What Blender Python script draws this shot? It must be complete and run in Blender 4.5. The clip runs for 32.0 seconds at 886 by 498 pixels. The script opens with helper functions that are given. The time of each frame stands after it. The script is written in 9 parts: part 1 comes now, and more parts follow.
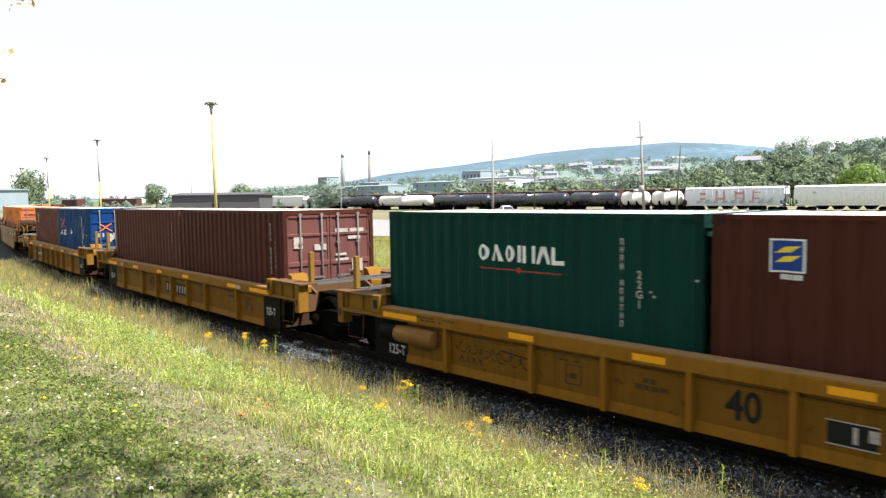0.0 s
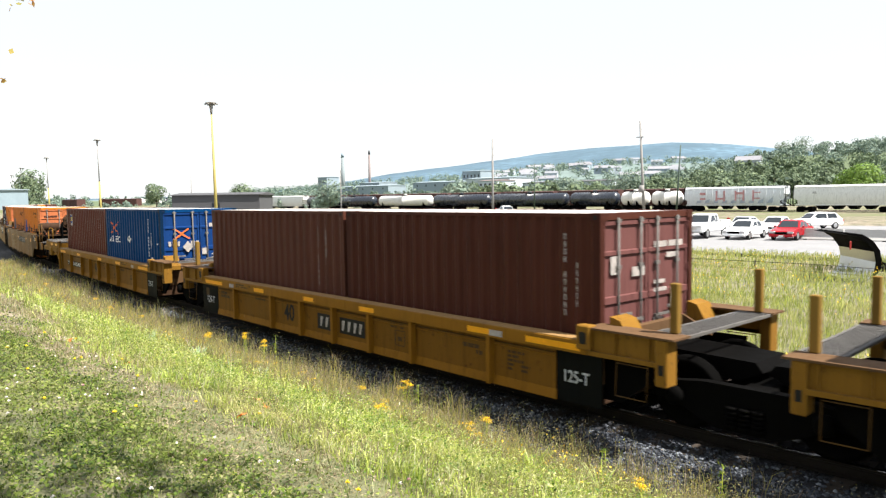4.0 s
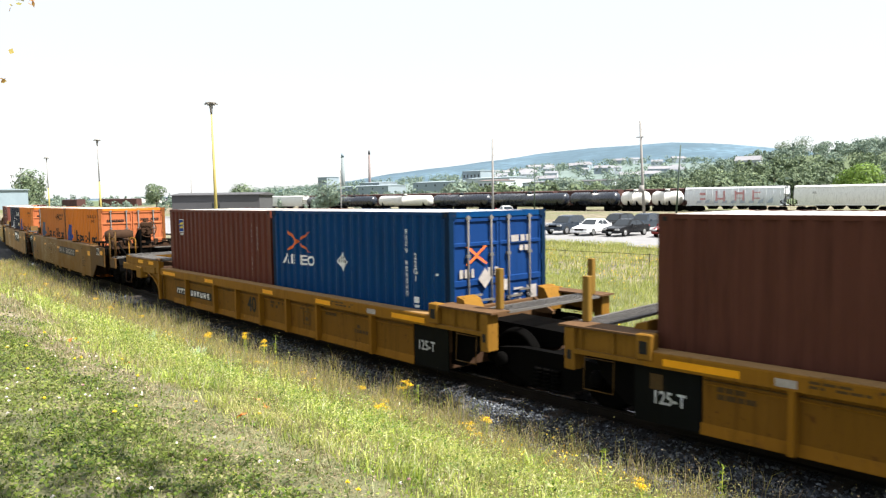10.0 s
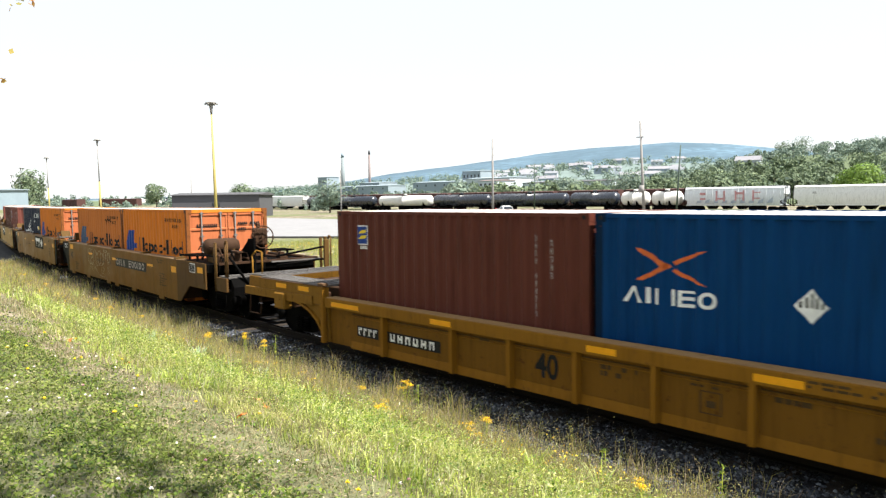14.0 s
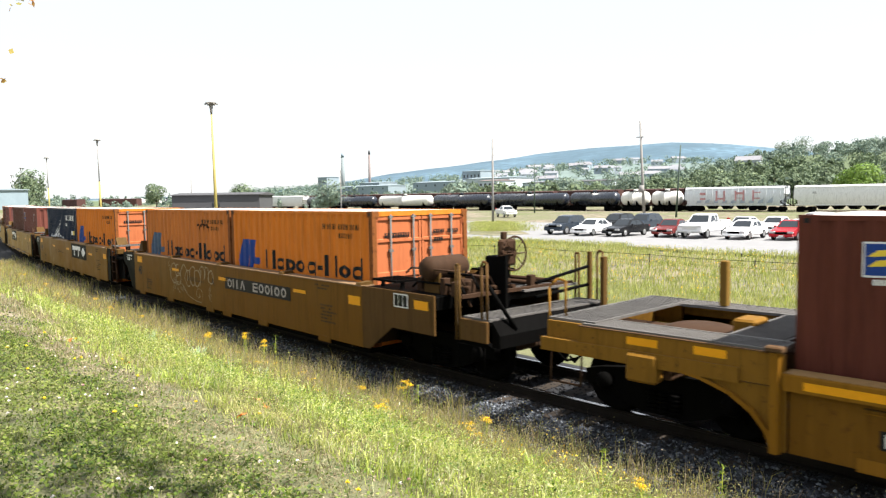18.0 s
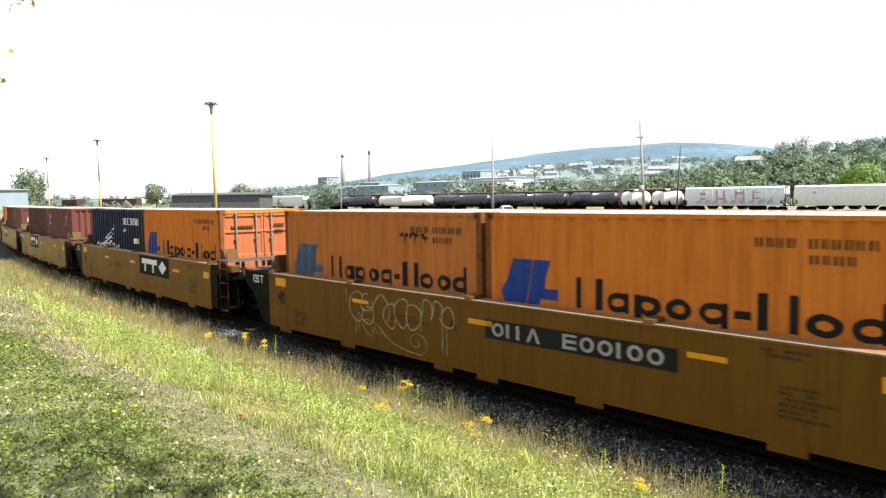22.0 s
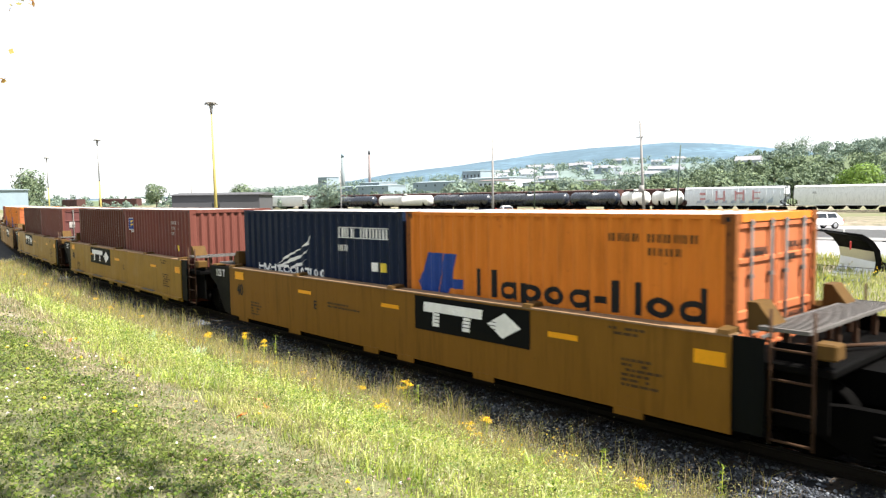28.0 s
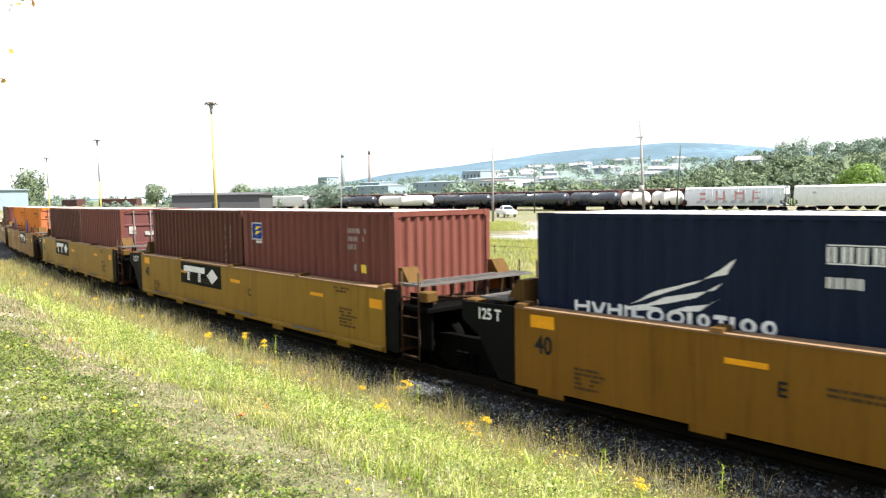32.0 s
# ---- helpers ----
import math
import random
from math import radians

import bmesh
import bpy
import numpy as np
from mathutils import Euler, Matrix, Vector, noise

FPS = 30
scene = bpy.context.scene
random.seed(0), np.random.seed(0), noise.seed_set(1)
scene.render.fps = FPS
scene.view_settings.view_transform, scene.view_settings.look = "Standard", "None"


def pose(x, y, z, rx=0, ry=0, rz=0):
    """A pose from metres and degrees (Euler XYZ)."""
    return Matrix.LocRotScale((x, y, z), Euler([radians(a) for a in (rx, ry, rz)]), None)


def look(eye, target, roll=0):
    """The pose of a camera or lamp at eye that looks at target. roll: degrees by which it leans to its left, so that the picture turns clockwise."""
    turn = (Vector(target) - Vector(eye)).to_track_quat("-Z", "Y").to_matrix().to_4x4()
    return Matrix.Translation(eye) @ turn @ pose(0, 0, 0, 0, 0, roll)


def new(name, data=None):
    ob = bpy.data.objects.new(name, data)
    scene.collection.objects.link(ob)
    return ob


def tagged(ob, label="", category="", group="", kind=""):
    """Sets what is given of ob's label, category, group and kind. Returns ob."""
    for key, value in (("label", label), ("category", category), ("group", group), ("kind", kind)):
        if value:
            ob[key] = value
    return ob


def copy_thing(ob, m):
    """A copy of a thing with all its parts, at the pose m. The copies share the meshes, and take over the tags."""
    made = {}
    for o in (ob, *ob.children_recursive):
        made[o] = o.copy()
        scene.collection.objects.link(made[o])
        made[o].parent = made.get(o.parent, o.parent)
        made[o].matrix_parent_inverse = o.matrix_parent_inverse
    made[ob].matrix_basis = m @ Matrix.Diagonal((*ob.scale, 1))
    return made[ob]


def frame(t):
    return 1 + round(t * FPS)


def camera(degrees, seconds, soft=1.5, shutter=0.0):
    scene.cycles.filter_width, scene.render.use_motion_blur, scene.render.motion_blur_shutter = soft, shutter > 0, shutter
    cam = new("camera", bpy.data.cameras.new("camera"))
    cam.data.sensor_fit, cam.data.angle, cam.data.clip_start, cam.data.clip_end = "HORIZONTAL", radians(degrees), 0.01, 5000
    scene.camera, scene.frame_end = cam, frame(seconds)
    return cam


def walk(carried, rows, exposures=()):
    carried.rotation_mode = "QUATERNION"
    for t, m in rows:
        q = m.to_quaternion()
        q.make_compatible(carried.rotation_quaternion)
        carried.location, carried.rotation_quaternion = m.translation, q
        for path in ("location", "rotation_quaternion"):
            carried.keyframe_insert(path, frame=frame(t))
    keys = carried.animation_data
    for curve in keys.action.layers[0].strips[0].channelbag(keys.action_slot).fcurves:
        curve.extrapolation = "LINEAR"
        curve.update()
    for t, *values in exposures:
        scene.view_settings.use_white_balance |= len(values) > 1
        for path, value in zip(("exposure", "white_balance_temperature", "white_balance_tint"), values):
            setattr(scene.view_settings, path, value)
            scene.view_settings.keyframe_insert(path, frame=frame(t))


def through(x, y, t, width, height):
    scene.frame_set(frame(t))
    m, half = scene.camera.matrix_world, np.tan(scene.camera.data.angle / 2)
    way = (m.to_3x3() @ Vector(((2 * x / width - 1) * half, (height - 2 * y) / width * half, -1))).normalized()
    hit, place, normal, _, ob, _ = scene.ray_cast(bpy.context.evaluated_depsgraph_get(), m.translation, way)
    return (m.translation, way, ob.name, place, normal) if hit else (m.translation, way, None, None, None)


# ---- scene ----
SECONDS = 32.0
RADIUS = 331.42        # the track is an even curve; its centre lies beyond the train
TOP = 2.82             # top of a container in its well, above the rail


def along(a, side=0.0, z=0.0):
    """A point at arc length a along the track, side metres beyond its centre line."""
    th = a / RADIUS
    return Vector(((RADIUS - side) * math.sin(th), RADIUS - (RADIUS - side) * math.cos(th), z))


def track_pose(a, side=0.0, z=0.0):
    p = along(a, side, z)
    return pose(p.x, p.y, p.z, 0, 0, math.degrees(a / RADIUS))


def lateral(x, y):
    """Signed distance of a place from the track's centre line; negative on the camera's side."""
    return RADIUS - math.hypot(x, y - RADIUS)


cam = camera(63.09, SECONDS, soft=1.3, shutter=0.6)
EYE = (0.0, -9.575, 3.072)
YAW, PITCH, ROLL = 46.02, 4.12, -0.83
aim = Vector((-math.sin(radians(YAW)) * math.cos(radians(PITCH)), math.cos(radians(YAW)) * math.cos(radians(PITCH)), -math.sin(radians(PITCH))))
CAMERA_POSE = look(EYE, Vector(EYE) + aim * 10, ROLL)

# how far the train has come along the track, by the second
TRAIN = [(0, -19.31), (1, -17.18), (2, -15.05), (3, -13.0), (4.5, -9.8), (6, -6.62), (7, -4.39), (8, -2.18), (9, 0.0), (10, 2.17), (11, 4.40),
         (12, 6.63), (13, 8.86), (14, 11.07), (15.5, 14.36), (17, 17.65), (18, 19.89), (19, 22.04), (20, 24.28), (21, 26.53), (22, 28.83),
         (23, 31.02), (24, 33.26), (25, 35.51), (26.5, 38.95), (28, 42.39), (29, 44.76), (30, 46.97), (31, 49.27), (32, 51.60)]

# ---- light ----
SUN_AZ, SUN_EL = 70.0, 58.0      # degrees from +y towards +x, and above the horizon
world = bpy.data.worlds.new("sky")
scene.world = world
world.use_nodes = True
wn, wl = world.node_tree.nodes, world.node_tree.links
sky = wn.new("ShaderNodeTexSky")
sky.sky_type, sky.sun_disc = "NISHITA", False
sky.sun_elevation, sky.sun_rotation = radians(SUN_EL), radians(SUN_AZ)
sky.air_density, sky.dust_density, sky.ozone_density = 1.0, 1.0, 1.0
wn["Background"].inputs[1].default_value = 0.068
haze = wn.new("ShaderNodeMix")      # thin bright haze over the whole sky
haze.data_type = "RGBA"
haze.inputs[0].default_value = 0.72
haze.inputs[7].default_value = (6.3, 6.5, 6.75, 1)
wl.new(sky.outputs[0], haze.inputs[6])
wl.new(haze.outputs[2], wn["Background"].inputs[0])
sun = new("sun", bpy.data.lights.new("sun", "SUN"))
sun.data.energy, sun.data.angle, sun.data.color = 5.0, radians(0.6), (1.0, 0.95, 0.87)
to_sun = Vector((math.sin(radians(SUN_AZ)) * math.cos(radians(SUN_EL)), math.cos(radians(SUN_AZ)) * math.cos(radians(SUN_EL)), math.sin(radians(SUN_EL))))
sun.matrix_world = look((20, 30, 40), Vector((20, 30, 40)) - to_sun)
# the exposure rises a little towards the end
walk(cam, [(0, CAMERA_POSE), (SECONDS, CAMERA_POSE)], [(0, 1.46), (21, 1.49), (26, 1.61), (SECONDS, 1.74)])


# ---- materials ----
def nodes_of(name):
    m = bpy.data.materials.new(name)
    m.use_nodes = True
    n, l = m.node_tree.nodes, m.node_tree.links
    return m, n, l, n["Principled BSDF"]


def noise_node(n, l, scale, detail=4.0, rough=0.6, stretch=(1, 1, 1), space="Object"):
    co, mp, tx = n.new("ShaderNodeTexCoord"), n.new("ShaderNodeMapping"), n.new("ShaderNodeTexNoise")
    mp.inputs["Scale"].default_value = stretch
    l.new(co.outputs[space], mp.inputs[0])
    l.new(mp.outputs[0], tx.inputs["Vector"])
    tx.inputs["Scale"].default_value, tx.inputs["Detail"].default_value, tx.inputs["Roughness"].default_value = scale, detail, rough
    return tx


def ramp_node(n, l, src, lo, hi, c0=(0, 0, 0, 1), c1=(1, 1, 1, 1)):
    r = n.new("ShaderNodeValToRGB")
    r.color_ramp.elements[0].position, r.color_ramp.elements[1].position = lo, hi
    r.color_ramp.elements[0].color, r.color_ramp.elements[1].color = c0, c1
    l.new(src, r.inputs[0])
    return r


def mix_node(n, l, fac, a, b, kind="MIX"):
    m = n.new("ShaderNodeMix")
    m.data_type, m.blend_type = "RGBA", kind
    for sock, v in ((m.inputs[0], fac), (m.inputs[6], a), (m.inputs[7], b)):
        if isinstance(v, (int, float)):
            sock.default_value = v
        elif isinstance(v, tuple):
            sock.default_value = (*v[:3], 1)
        else:
            l.new(v, sock)
    return m.outputs[2]


def bump_node(n, l, src, strength, dist, bsdf):
    b = n.new("ShaderNodeBump")
    b.inputs["Strength"].default_value, b.inputs["Distance"].default_value = strength, dist
    l.new(src, b.inputs["Height"])
    l.new(b.outputs[0], bsdf.inputs["Normal"])


def paint(name, col, rust=0.3, rough=0.5, fade=0.4, metal=0.0, rust_col=(0.10, 0.035, 0.012), scale=1.0, spec=0.06, dust=0.10):
    """Painted steel: chalky fading, upright dirt streaks, spots of rust."""
    m, n, l, b = nodes_of(name)
    big = noise_node(n, l, 0.9 * scale, 5, 0.65)
    streak = noise_node(n, l, 5.0 * scale, 6, 0.7, (1.6, 1.6, 0.12))
    spots = noise_node(n, l, 7.0 * scale, 8, 0.75)
    pale = tuple(c * 1.25 + 0.002 for c in col)
    dark = tuple(c * 0.55 for c in col)
    c = mix_node(n, l, ramp_node(n, l, big.outputs[0], 0.35, 0.7).outputs[0], col, tuple(x * (1 - fade) + y * fade for x, y in zip(col, pale)))
    st = ramp_node(n, l, streak.outputs[0], 0.5, 0.72)
    half = n.new("ShaderNodeMath")
    half.operation = "MULTIPLY"
    half.inputs[1].default_value = 0.72
    l.new(st.outputs[0], half.inputs[0])
    c = mix_node(n, l, half.outputs[0], c, dark)
    chalk = noise_node(n, l, 9.0 * scale, 5, 0.75, (2.2, 2.2, 0.10))
    soft = n.new("ShaderNodeMath")
    soft.operation = "MULTIPLY"
    soft.inputs[1].default_value = 0.30
    l.new(ramp_node(n, l, chalk.outputs[0], 0.54, 0.72).outputs[0], soft.inputs[0])
    c = mix_node(n, l, soft.outputs[0], c, tuple(x * 1.7 + 0.004 for x in col))
    rs = ramp_node(n, l, spots.outputs[0], 0.70 - 0.12 * rust, 0.76 - 0.06 * rust)
    amount = n.new("ShaderNodeMath")
    amount.operation = "MULTIPLY"
    amount.inputs[1].default_value = min(1.0, rust * 2)
    l.new(rs.outputs[0], amount.inputs[0])
    c = mix_node(n, l, amount.outputs[0], c, rust_col)
    l.new(c, b.inputs["Base Color"])
    rr = ramp_node(n, l, big.outputs[0], 0.3, 0.75, (rough - 0.1,) * 3 + (1,), (min(1, rough + 0.2),) * 3 + (1,))
    l.new(rr.outputs[0], b.inputs["Roughness"])
    b.inputs["Metallic"].default_value = metal
    b.inputs["Specular IOR Level"].default_value = spec
    b.inputs["Sheen Weight"].default_value, b.inputs["Sheen Roughness"].default_value = dust, 0.35
    b.inputs["Sheen Tint"].default_value = (*[min(1, 0.25 + 2.5 * x) for x in col], 1)
    bump_node(n, l, spots.outputs[0], 0.25, 0.004, b)
    return m


def plain(name, col, rough=0.6, metal=0.0, vary=0.25, scale=6.0, bump=0.2):
    m, n, l, b = nodes_of(name)
    big = noise_node(n, l, scale * 0.15, 3, 0.6)
    t = noise_node(n, l, scale, 6, 0.7)
    c = mix_node(n, l, ramp_node(n, l, t.outputs[0], 0.3, 0.7).outputs[0], tuple(x * (1 - vary) for x in col), tuple(min(1, x * (1 + vary)) for x in col))
    c = mix_node(n, l, ramp_node(n, l, big.outputs[0], 0.35, 0.65).outputs[0], c, tuple(x * (1 - vary * 0.6) for x in col))
    l.new(c, b.inputs["Base Color"])
    b.inputs["Roughness"].default_value, b.inputs["Metallic"].default_value = rough, metal
    b.inputs["Specular IOR Level"].default_value = 0.2
    if bump:
        bump_node(n, l, t.outputs[0], bump, 0.01, b)
    return m


def leafy(name, cols, through=0.45, rough=0.55, seed_scale=1.0, dry=None):
    """Thin leaves: colour differs from leaf to leaf and in patches, some of them dry; light shines through."""
    m, n, l, b = nodes_of(name)
    geo = n.new("ShaderNodeNewGeometry")
    r = n.new("ShaderNodeValToRGB")
    el = r.color_ramp.elements
    el[0].color, el[1].color = (*cols[0], 1), (*cols[-1], 1)
    for i, c in enumerate(cols[1:-1]):
        e = el.new((i + 1) / (len(cols) - 1))
        e.color = (*c, 1)
    l.new(geo.outputs["Random Per Island"], r.inputs[0])
    patch = noise_node(n, l, 0.7 * seed_scale, 5, 0.65)
    if dry:
        c = mix_node(n, l, ramp_node(n, l, patch.outputs[0], 0.42, 0.66).outputs[0], r.outputs[0], mix_node(n, l, 0.35, dry, r.outputs[0]))
        small = noise_node(n, l, 3.1 * seed_scale, 4, 0.6)
        c = mix_node(n, l, ramp_node(n, l, small.outputs[0], 0.40, 0.62).outputs[0], c, (0.55, 0.60, 0.48), "MULTIPLY")
    else:
        c = mix_node(n, l, ramp_node(n, l, patch.outputs[0], 0.35, 0.68).outputs[0], r.outputs[0], (0.7, 0.7, 0.7), "MULTIPLY")
    l.new(c, b.inputs["Base Color"])
    b.inputs["Roughness"].default_value = rough
    b.inputs["Specular IOR Level"].default_value = 0.3
    tr, mx = n.new("ShaderNodeBsdfTranslucent"), n.new("ShaderNodeMixShader")
    l.new(c, tr.inputs[0])
    mx.inputs[0].default_value = through
    l.new(b.outputs[0], mx.inputs[1])
    l.new(tr.outputs[0], mx.inputs[2])
    l.new(mx.outputs[0], n["Material Output"].inputs[0])
    return m


def glass_mat(name, col=(0.02, 0.025, 0.03)):
    m, n, l, b = nodes_of(name)
    b.inputs["Base Color"].default_value = (*col, 1)
    b.inputs["Roughness"].default_value, b.inputs["IOR"].default_value = 0.06, 1.5
    return m


BROWN = paint("brown_container_paint", (0.054, 0.0165, 0.0105), 0.3, 0.42)
BROWN_DULL = paint("dull_brown_container_paint", (0.072, 0.0265, 0.0175), 0.35, 0.5)
BROWN_DOOR = paint("faded_brown_door_paint", (0.105, 0.043, 0.040), 0.35, 0.6)
RED_RUST = paint("rust_red_container_paint", (0.090, 0.027, 0.018), 0.25, 0.42)
GREEN = paint("dark_green_container_paint", (0.0028, 0.033, 0.025), 0.12, 0.6)
BLUE = paint("blue_container_paint", (0.0010, 0.033, 0.112), 0.15, 0.42)
BLUE_DOOR = paint("bright_blue_door_paint", (0.0055, 0.030, 0.118), 0.3, 0.5)
BLUE_POST = paint("grimy_dark_blue_post", (0.0015, 0.013, 0.036), 0.5, 0.6)
BROWN_POST = paint("grimy_dark_brown_post", (0.040, 0.012, 0.008), 0.5, 0.6)
GREEN_POST = paint("grimy_dark_green_post", (0.0022, 0.021, 0.017), 0.4, 0.6)
ORANGE = paint("orange_container_paint", (0.52, 0.157, 0.022), 0.62, 0.6, rust_col=(0.2, 0.06, 0.015))
ORANGE_FADED = paint("faded_orange_container_paint", (0.42, 0.140, 0.034), 0.75, 0.65, rust_col=(0.16, 0.055, 0.02))
ORANGE_POST = paint("rust_stained_orange_post", (0.17, 0.060, 0.018), 1.4, 0.7, rust_col=(0.028, 0.013, 0.008), scale=1.6)
ORANGE_DOOR = paint("orange_door_paint", (0.36, 0.112, 0.046), 0.45, 0.55, rust_col=(0.2, 0.06, 0.015))
NAVY = paint("navy_container_paint", (0.008, 0.014, 0.031), 0.12, 0.45)
ROOF = paint("weathered_roof_paint", (0.36, 0.34, 0.32), 0.35, 0.55)
CAR_YELLOW = paint("yellow_well_car_paint", (0.182, 0.083, 0.0085), 0.95, 0.5, rust_col=(0.09, 0.035, 0.012))
CAR_WORN = paint("worn_rusty_yellow_paint", (0.165, 0.082, 0.012), 1.0, 0.65, rust_col=(0.05, 0.022, 0.010), scale=1.5)
# darker than CAR_YELLOW: grime plus the recess shade between ribs, in the colour
CAR_SHEET = paint("grimy_yellow_sheet_paint", (0.132, 0.061, 0.0080), 1.05, 0.5, rust_col=(0.05, 0.02, 0.008))
CAR_OCHRE = paint("ochre_well_car_paint", (0.152, 0.073, 0.011), 0.7, 0.45, rust_col=(0.10, 0.045, 0.015))
# paler than CAR_OCHRE: sheen of a grazing view put into the colour
CAR_OLIVE = paint("dusty_olive_yellow_car_paint", (0.205, 0.118, 0.018), 0.5, 0.45, rust_col=(0.10, 0.05, 0.018), dust=0.2)
# brighter copy of RED_RUST for far boxes, grazing sheen painted in
RED_PALE = paint("chalky_rust_red_container_paint", (0.125, 0.044, 0.034), 0.25, 0.5)
CAR_BROWNED = paint("browned_ochre_paint", (0.122, 0.056, 0.008), 0.75, 0.45, rust_col=(0.06, 0.028, 0.012))
END_BROWN = paint("grimy_brown_end_paint", (0.075, 0.040, 0.013), 0.9, 0.6, rust_col=(0.03, 0.016, 0.009))
CAR_DIRTY = paint("grimy_ochre_paint", (0.075, 0.041, 0.012), 0.6, 0.65, rust_col=(0.05, 0.02, 0.01))
RUST = paint("rusty_steel", (0.040, 0.022, 0.013), 0.6, 0.8, rust_col=(0.05, 0.022, 0.012))
RUST_ORANGE = paint("orange_rust_steel", (0.088, 0.050, 0.025), 1.0, 0.8)
# blacker than grimy steel is: deep shade under the cars is in the colour
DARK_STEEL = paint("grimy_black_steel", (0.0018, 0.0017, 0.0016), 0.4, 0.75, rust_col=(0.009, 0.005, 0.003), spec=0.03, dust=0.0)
BLACK_PANEL = paint("black_panel_paint", (0.0024, 0.0031, 0.0032), 0.2, 0.55, dust=0.0)
GALV = plain("galvanised_grating", (0.125, 0.117, 0.110), 0.65, 0.2, 0.3, 12)
WHITE_INK = plain("white_stencil_paint", (0.72, 0.72, 0.70), 0.6, 0, 0.2, 30, 0)
PALE_INK = plain("dull_white_stencil_paint", (0.42, 0.43, 0.44), 0.7, 0, 0.3, 30, 0)
GREY_INK = plain("worn_white_stencil_paint", (0.34, 0.31, 0.29), 0.7, 0, 0.4, 40, 0)
BLACK_INK = plain("black_stencil_paint", (0.008, 0.008, 0.008), 0.6, 0, 0.3, 30, 0)
FAINT_INK = plain("faded_black_stencil_paint", (0.06, 0.034, 0.010), 0.7, 0, 0.4, 40, 0)
RESERVOIR = paint("orange_brown_reservoir_paint", (0.16, 0.080, 0.024), 0.4, 0.5)
BLUE_FADED = plain("faded_blue_logo_paint", (0.060, 0.095, 0.15), 0.65, 0, 0.45, 14, 0)
SPRAY = plain("thin_pale_spray_paint", (0.36, 0.30, 0.19), 0.7, 0, 0.5, 25, 0)
CHORD = paint("scraped_rusty_edge", (0.18, 0.115, 0.065), 0.5, 0.6)
SILL_LIP = paint("scuffed_tan_sill_edge", (0.24, 0.145, 0.06), 0.6, 0.6)
BLUE_INK = plain("blue_logo_paint", (0.012, 0.045, 0.22), 0.55, 0, 0.25, 20, 0)
ORANGE_INK = plain("orange_logo_paint", (0.60, 0.13, 0.03), 0.55, 0, 0.2, 20, 0)
YELLOW_INK = plain("yellow_logo_paint", (0.75, 0.55, 0.05), 0.55, 0, 0.2, 20, 0)
RED_INK = plain("dull_red_logo_paint", (0.33, 0.035, 0.03), 0.55, 0, 0.2, 20, 0)
REFLECTOR = plain("amber_reflector_tape", (0.70, 0.30, 0.008), 0.4, 0, 0.15, 20, 0)
POST_WOOD = paint("yellow_post_paint", (0.16, 0.093, 0.020), 0.5, 0.6)
RAIL_SIDE = plain("rusty_rail", (0.012, 0.009, 0.007), 0.75, 0.2, 0.3, 10)
RAIL_TOP = plain("polished_rail_head", (0.55, 0.54, 0.53), 0.22, 1.0, 0.1, 20, 0)
SLEEPER = plain("old_timber_sleeper", (0.038, 0.030, 0.024), 0.9, 0, 0.45, 8, 0.5)
TYRE = plain("tyre_rubber", (0.018, 0.018, 0.018), 0.8, 0, 0.2, 20)
CHROME = plain("alloy_metal", (0.55, 0.55, 0.56), 0.3, 0.9, 0.1, 10, 0)
GLASS = glass_mat("car_glass")
POLE_YELLOW = plain("yellow_mast_paint", (0.36, 0.30, 0.10), 0.55, 0, 0.15, 3)
POLE_GREY = plain("weathered_grey_pole", (0.26, 0.25, 0.24), 0.85, 0, 0.25, 3)
POLE_GREEN = plain("dark_green_pole", (0.06, 0.085, 0.07), 0.6, 0, 0.2, 3)


# ---- building blocks ----
def pieces(bm, gap=0.03):
    """Groups the faces of flat paint into pieces that stand apart from one another."""
    boxes = []
    for f in bm.faces:
        cs = [v.co for v in f.verts]
        boxes.append([[min(c[k] for c in cs) - gap for k in (0, 1, 2)], [max(c[k] for c in cs) + gap for k in (0, 1, 2)], [f.index]])
    done = []
    while boxes:
        lo, hi, ids = boxes.pop()
        grown = True
        while grown:
            grown = False
            for b in boxes[:]:
                if all(b[0][k] <= hi[k] and b[1][k] >= lo[k] for k in (0, 1, 2)):
                    lo, hi = [min(p, q) for p, q in zip(lo, b[0])], [max(p, q) for p, q in zip(hi, b[1])]
                    ids += b[2]
                    boxes.remove(b)
                    grown = True
        done.append((max(h - l for l, h in zip(lo, hi)) - 2 * gap, ids))
    return done


def part(name, bm, material, parent, label=""):
    """Links a bmesh as one mesh object under a thing or under a part; paint that stands apart becomes several objects."""
    if name == "marking" and len(bm.faces) > 1:
        bm.faces.index_update()
        found = pieces(bm)
        if 1 < len(found) <= 14 and min(size for size, _ in found) > 0.05:
            for _, ids in found:
                one, keep = bm.copy(), set(ids)
                one.faces.ensure_lookup_table()
                bmesh.ops.delete(one, geom=[f for f in one.faces if f.index not in keep], context="FACES")
                bmesh.ops.remove_doubles(one, verts=one.verts[:], dist=0.0005)
                ob = part("painted_mark", one, material, parent, label)
            bm.free()
            return ob
        if len(found) > 1:
            return tagged(part("fine_marking", bm, material, parent, label), kind="stuff")
    me = bpy.data.meshes.new(name)
    bm.normal_update()
    bm.to_mesh(me)
    bm.free()
    for mt in (material if isinstance(material, (list, tuple)) else [material]):
        me.materials.append(mt)
    ob = new(name, me)
    if parent is not None:
        ob.parent = parent
    if label:
        ob["label"] = label
    return ob


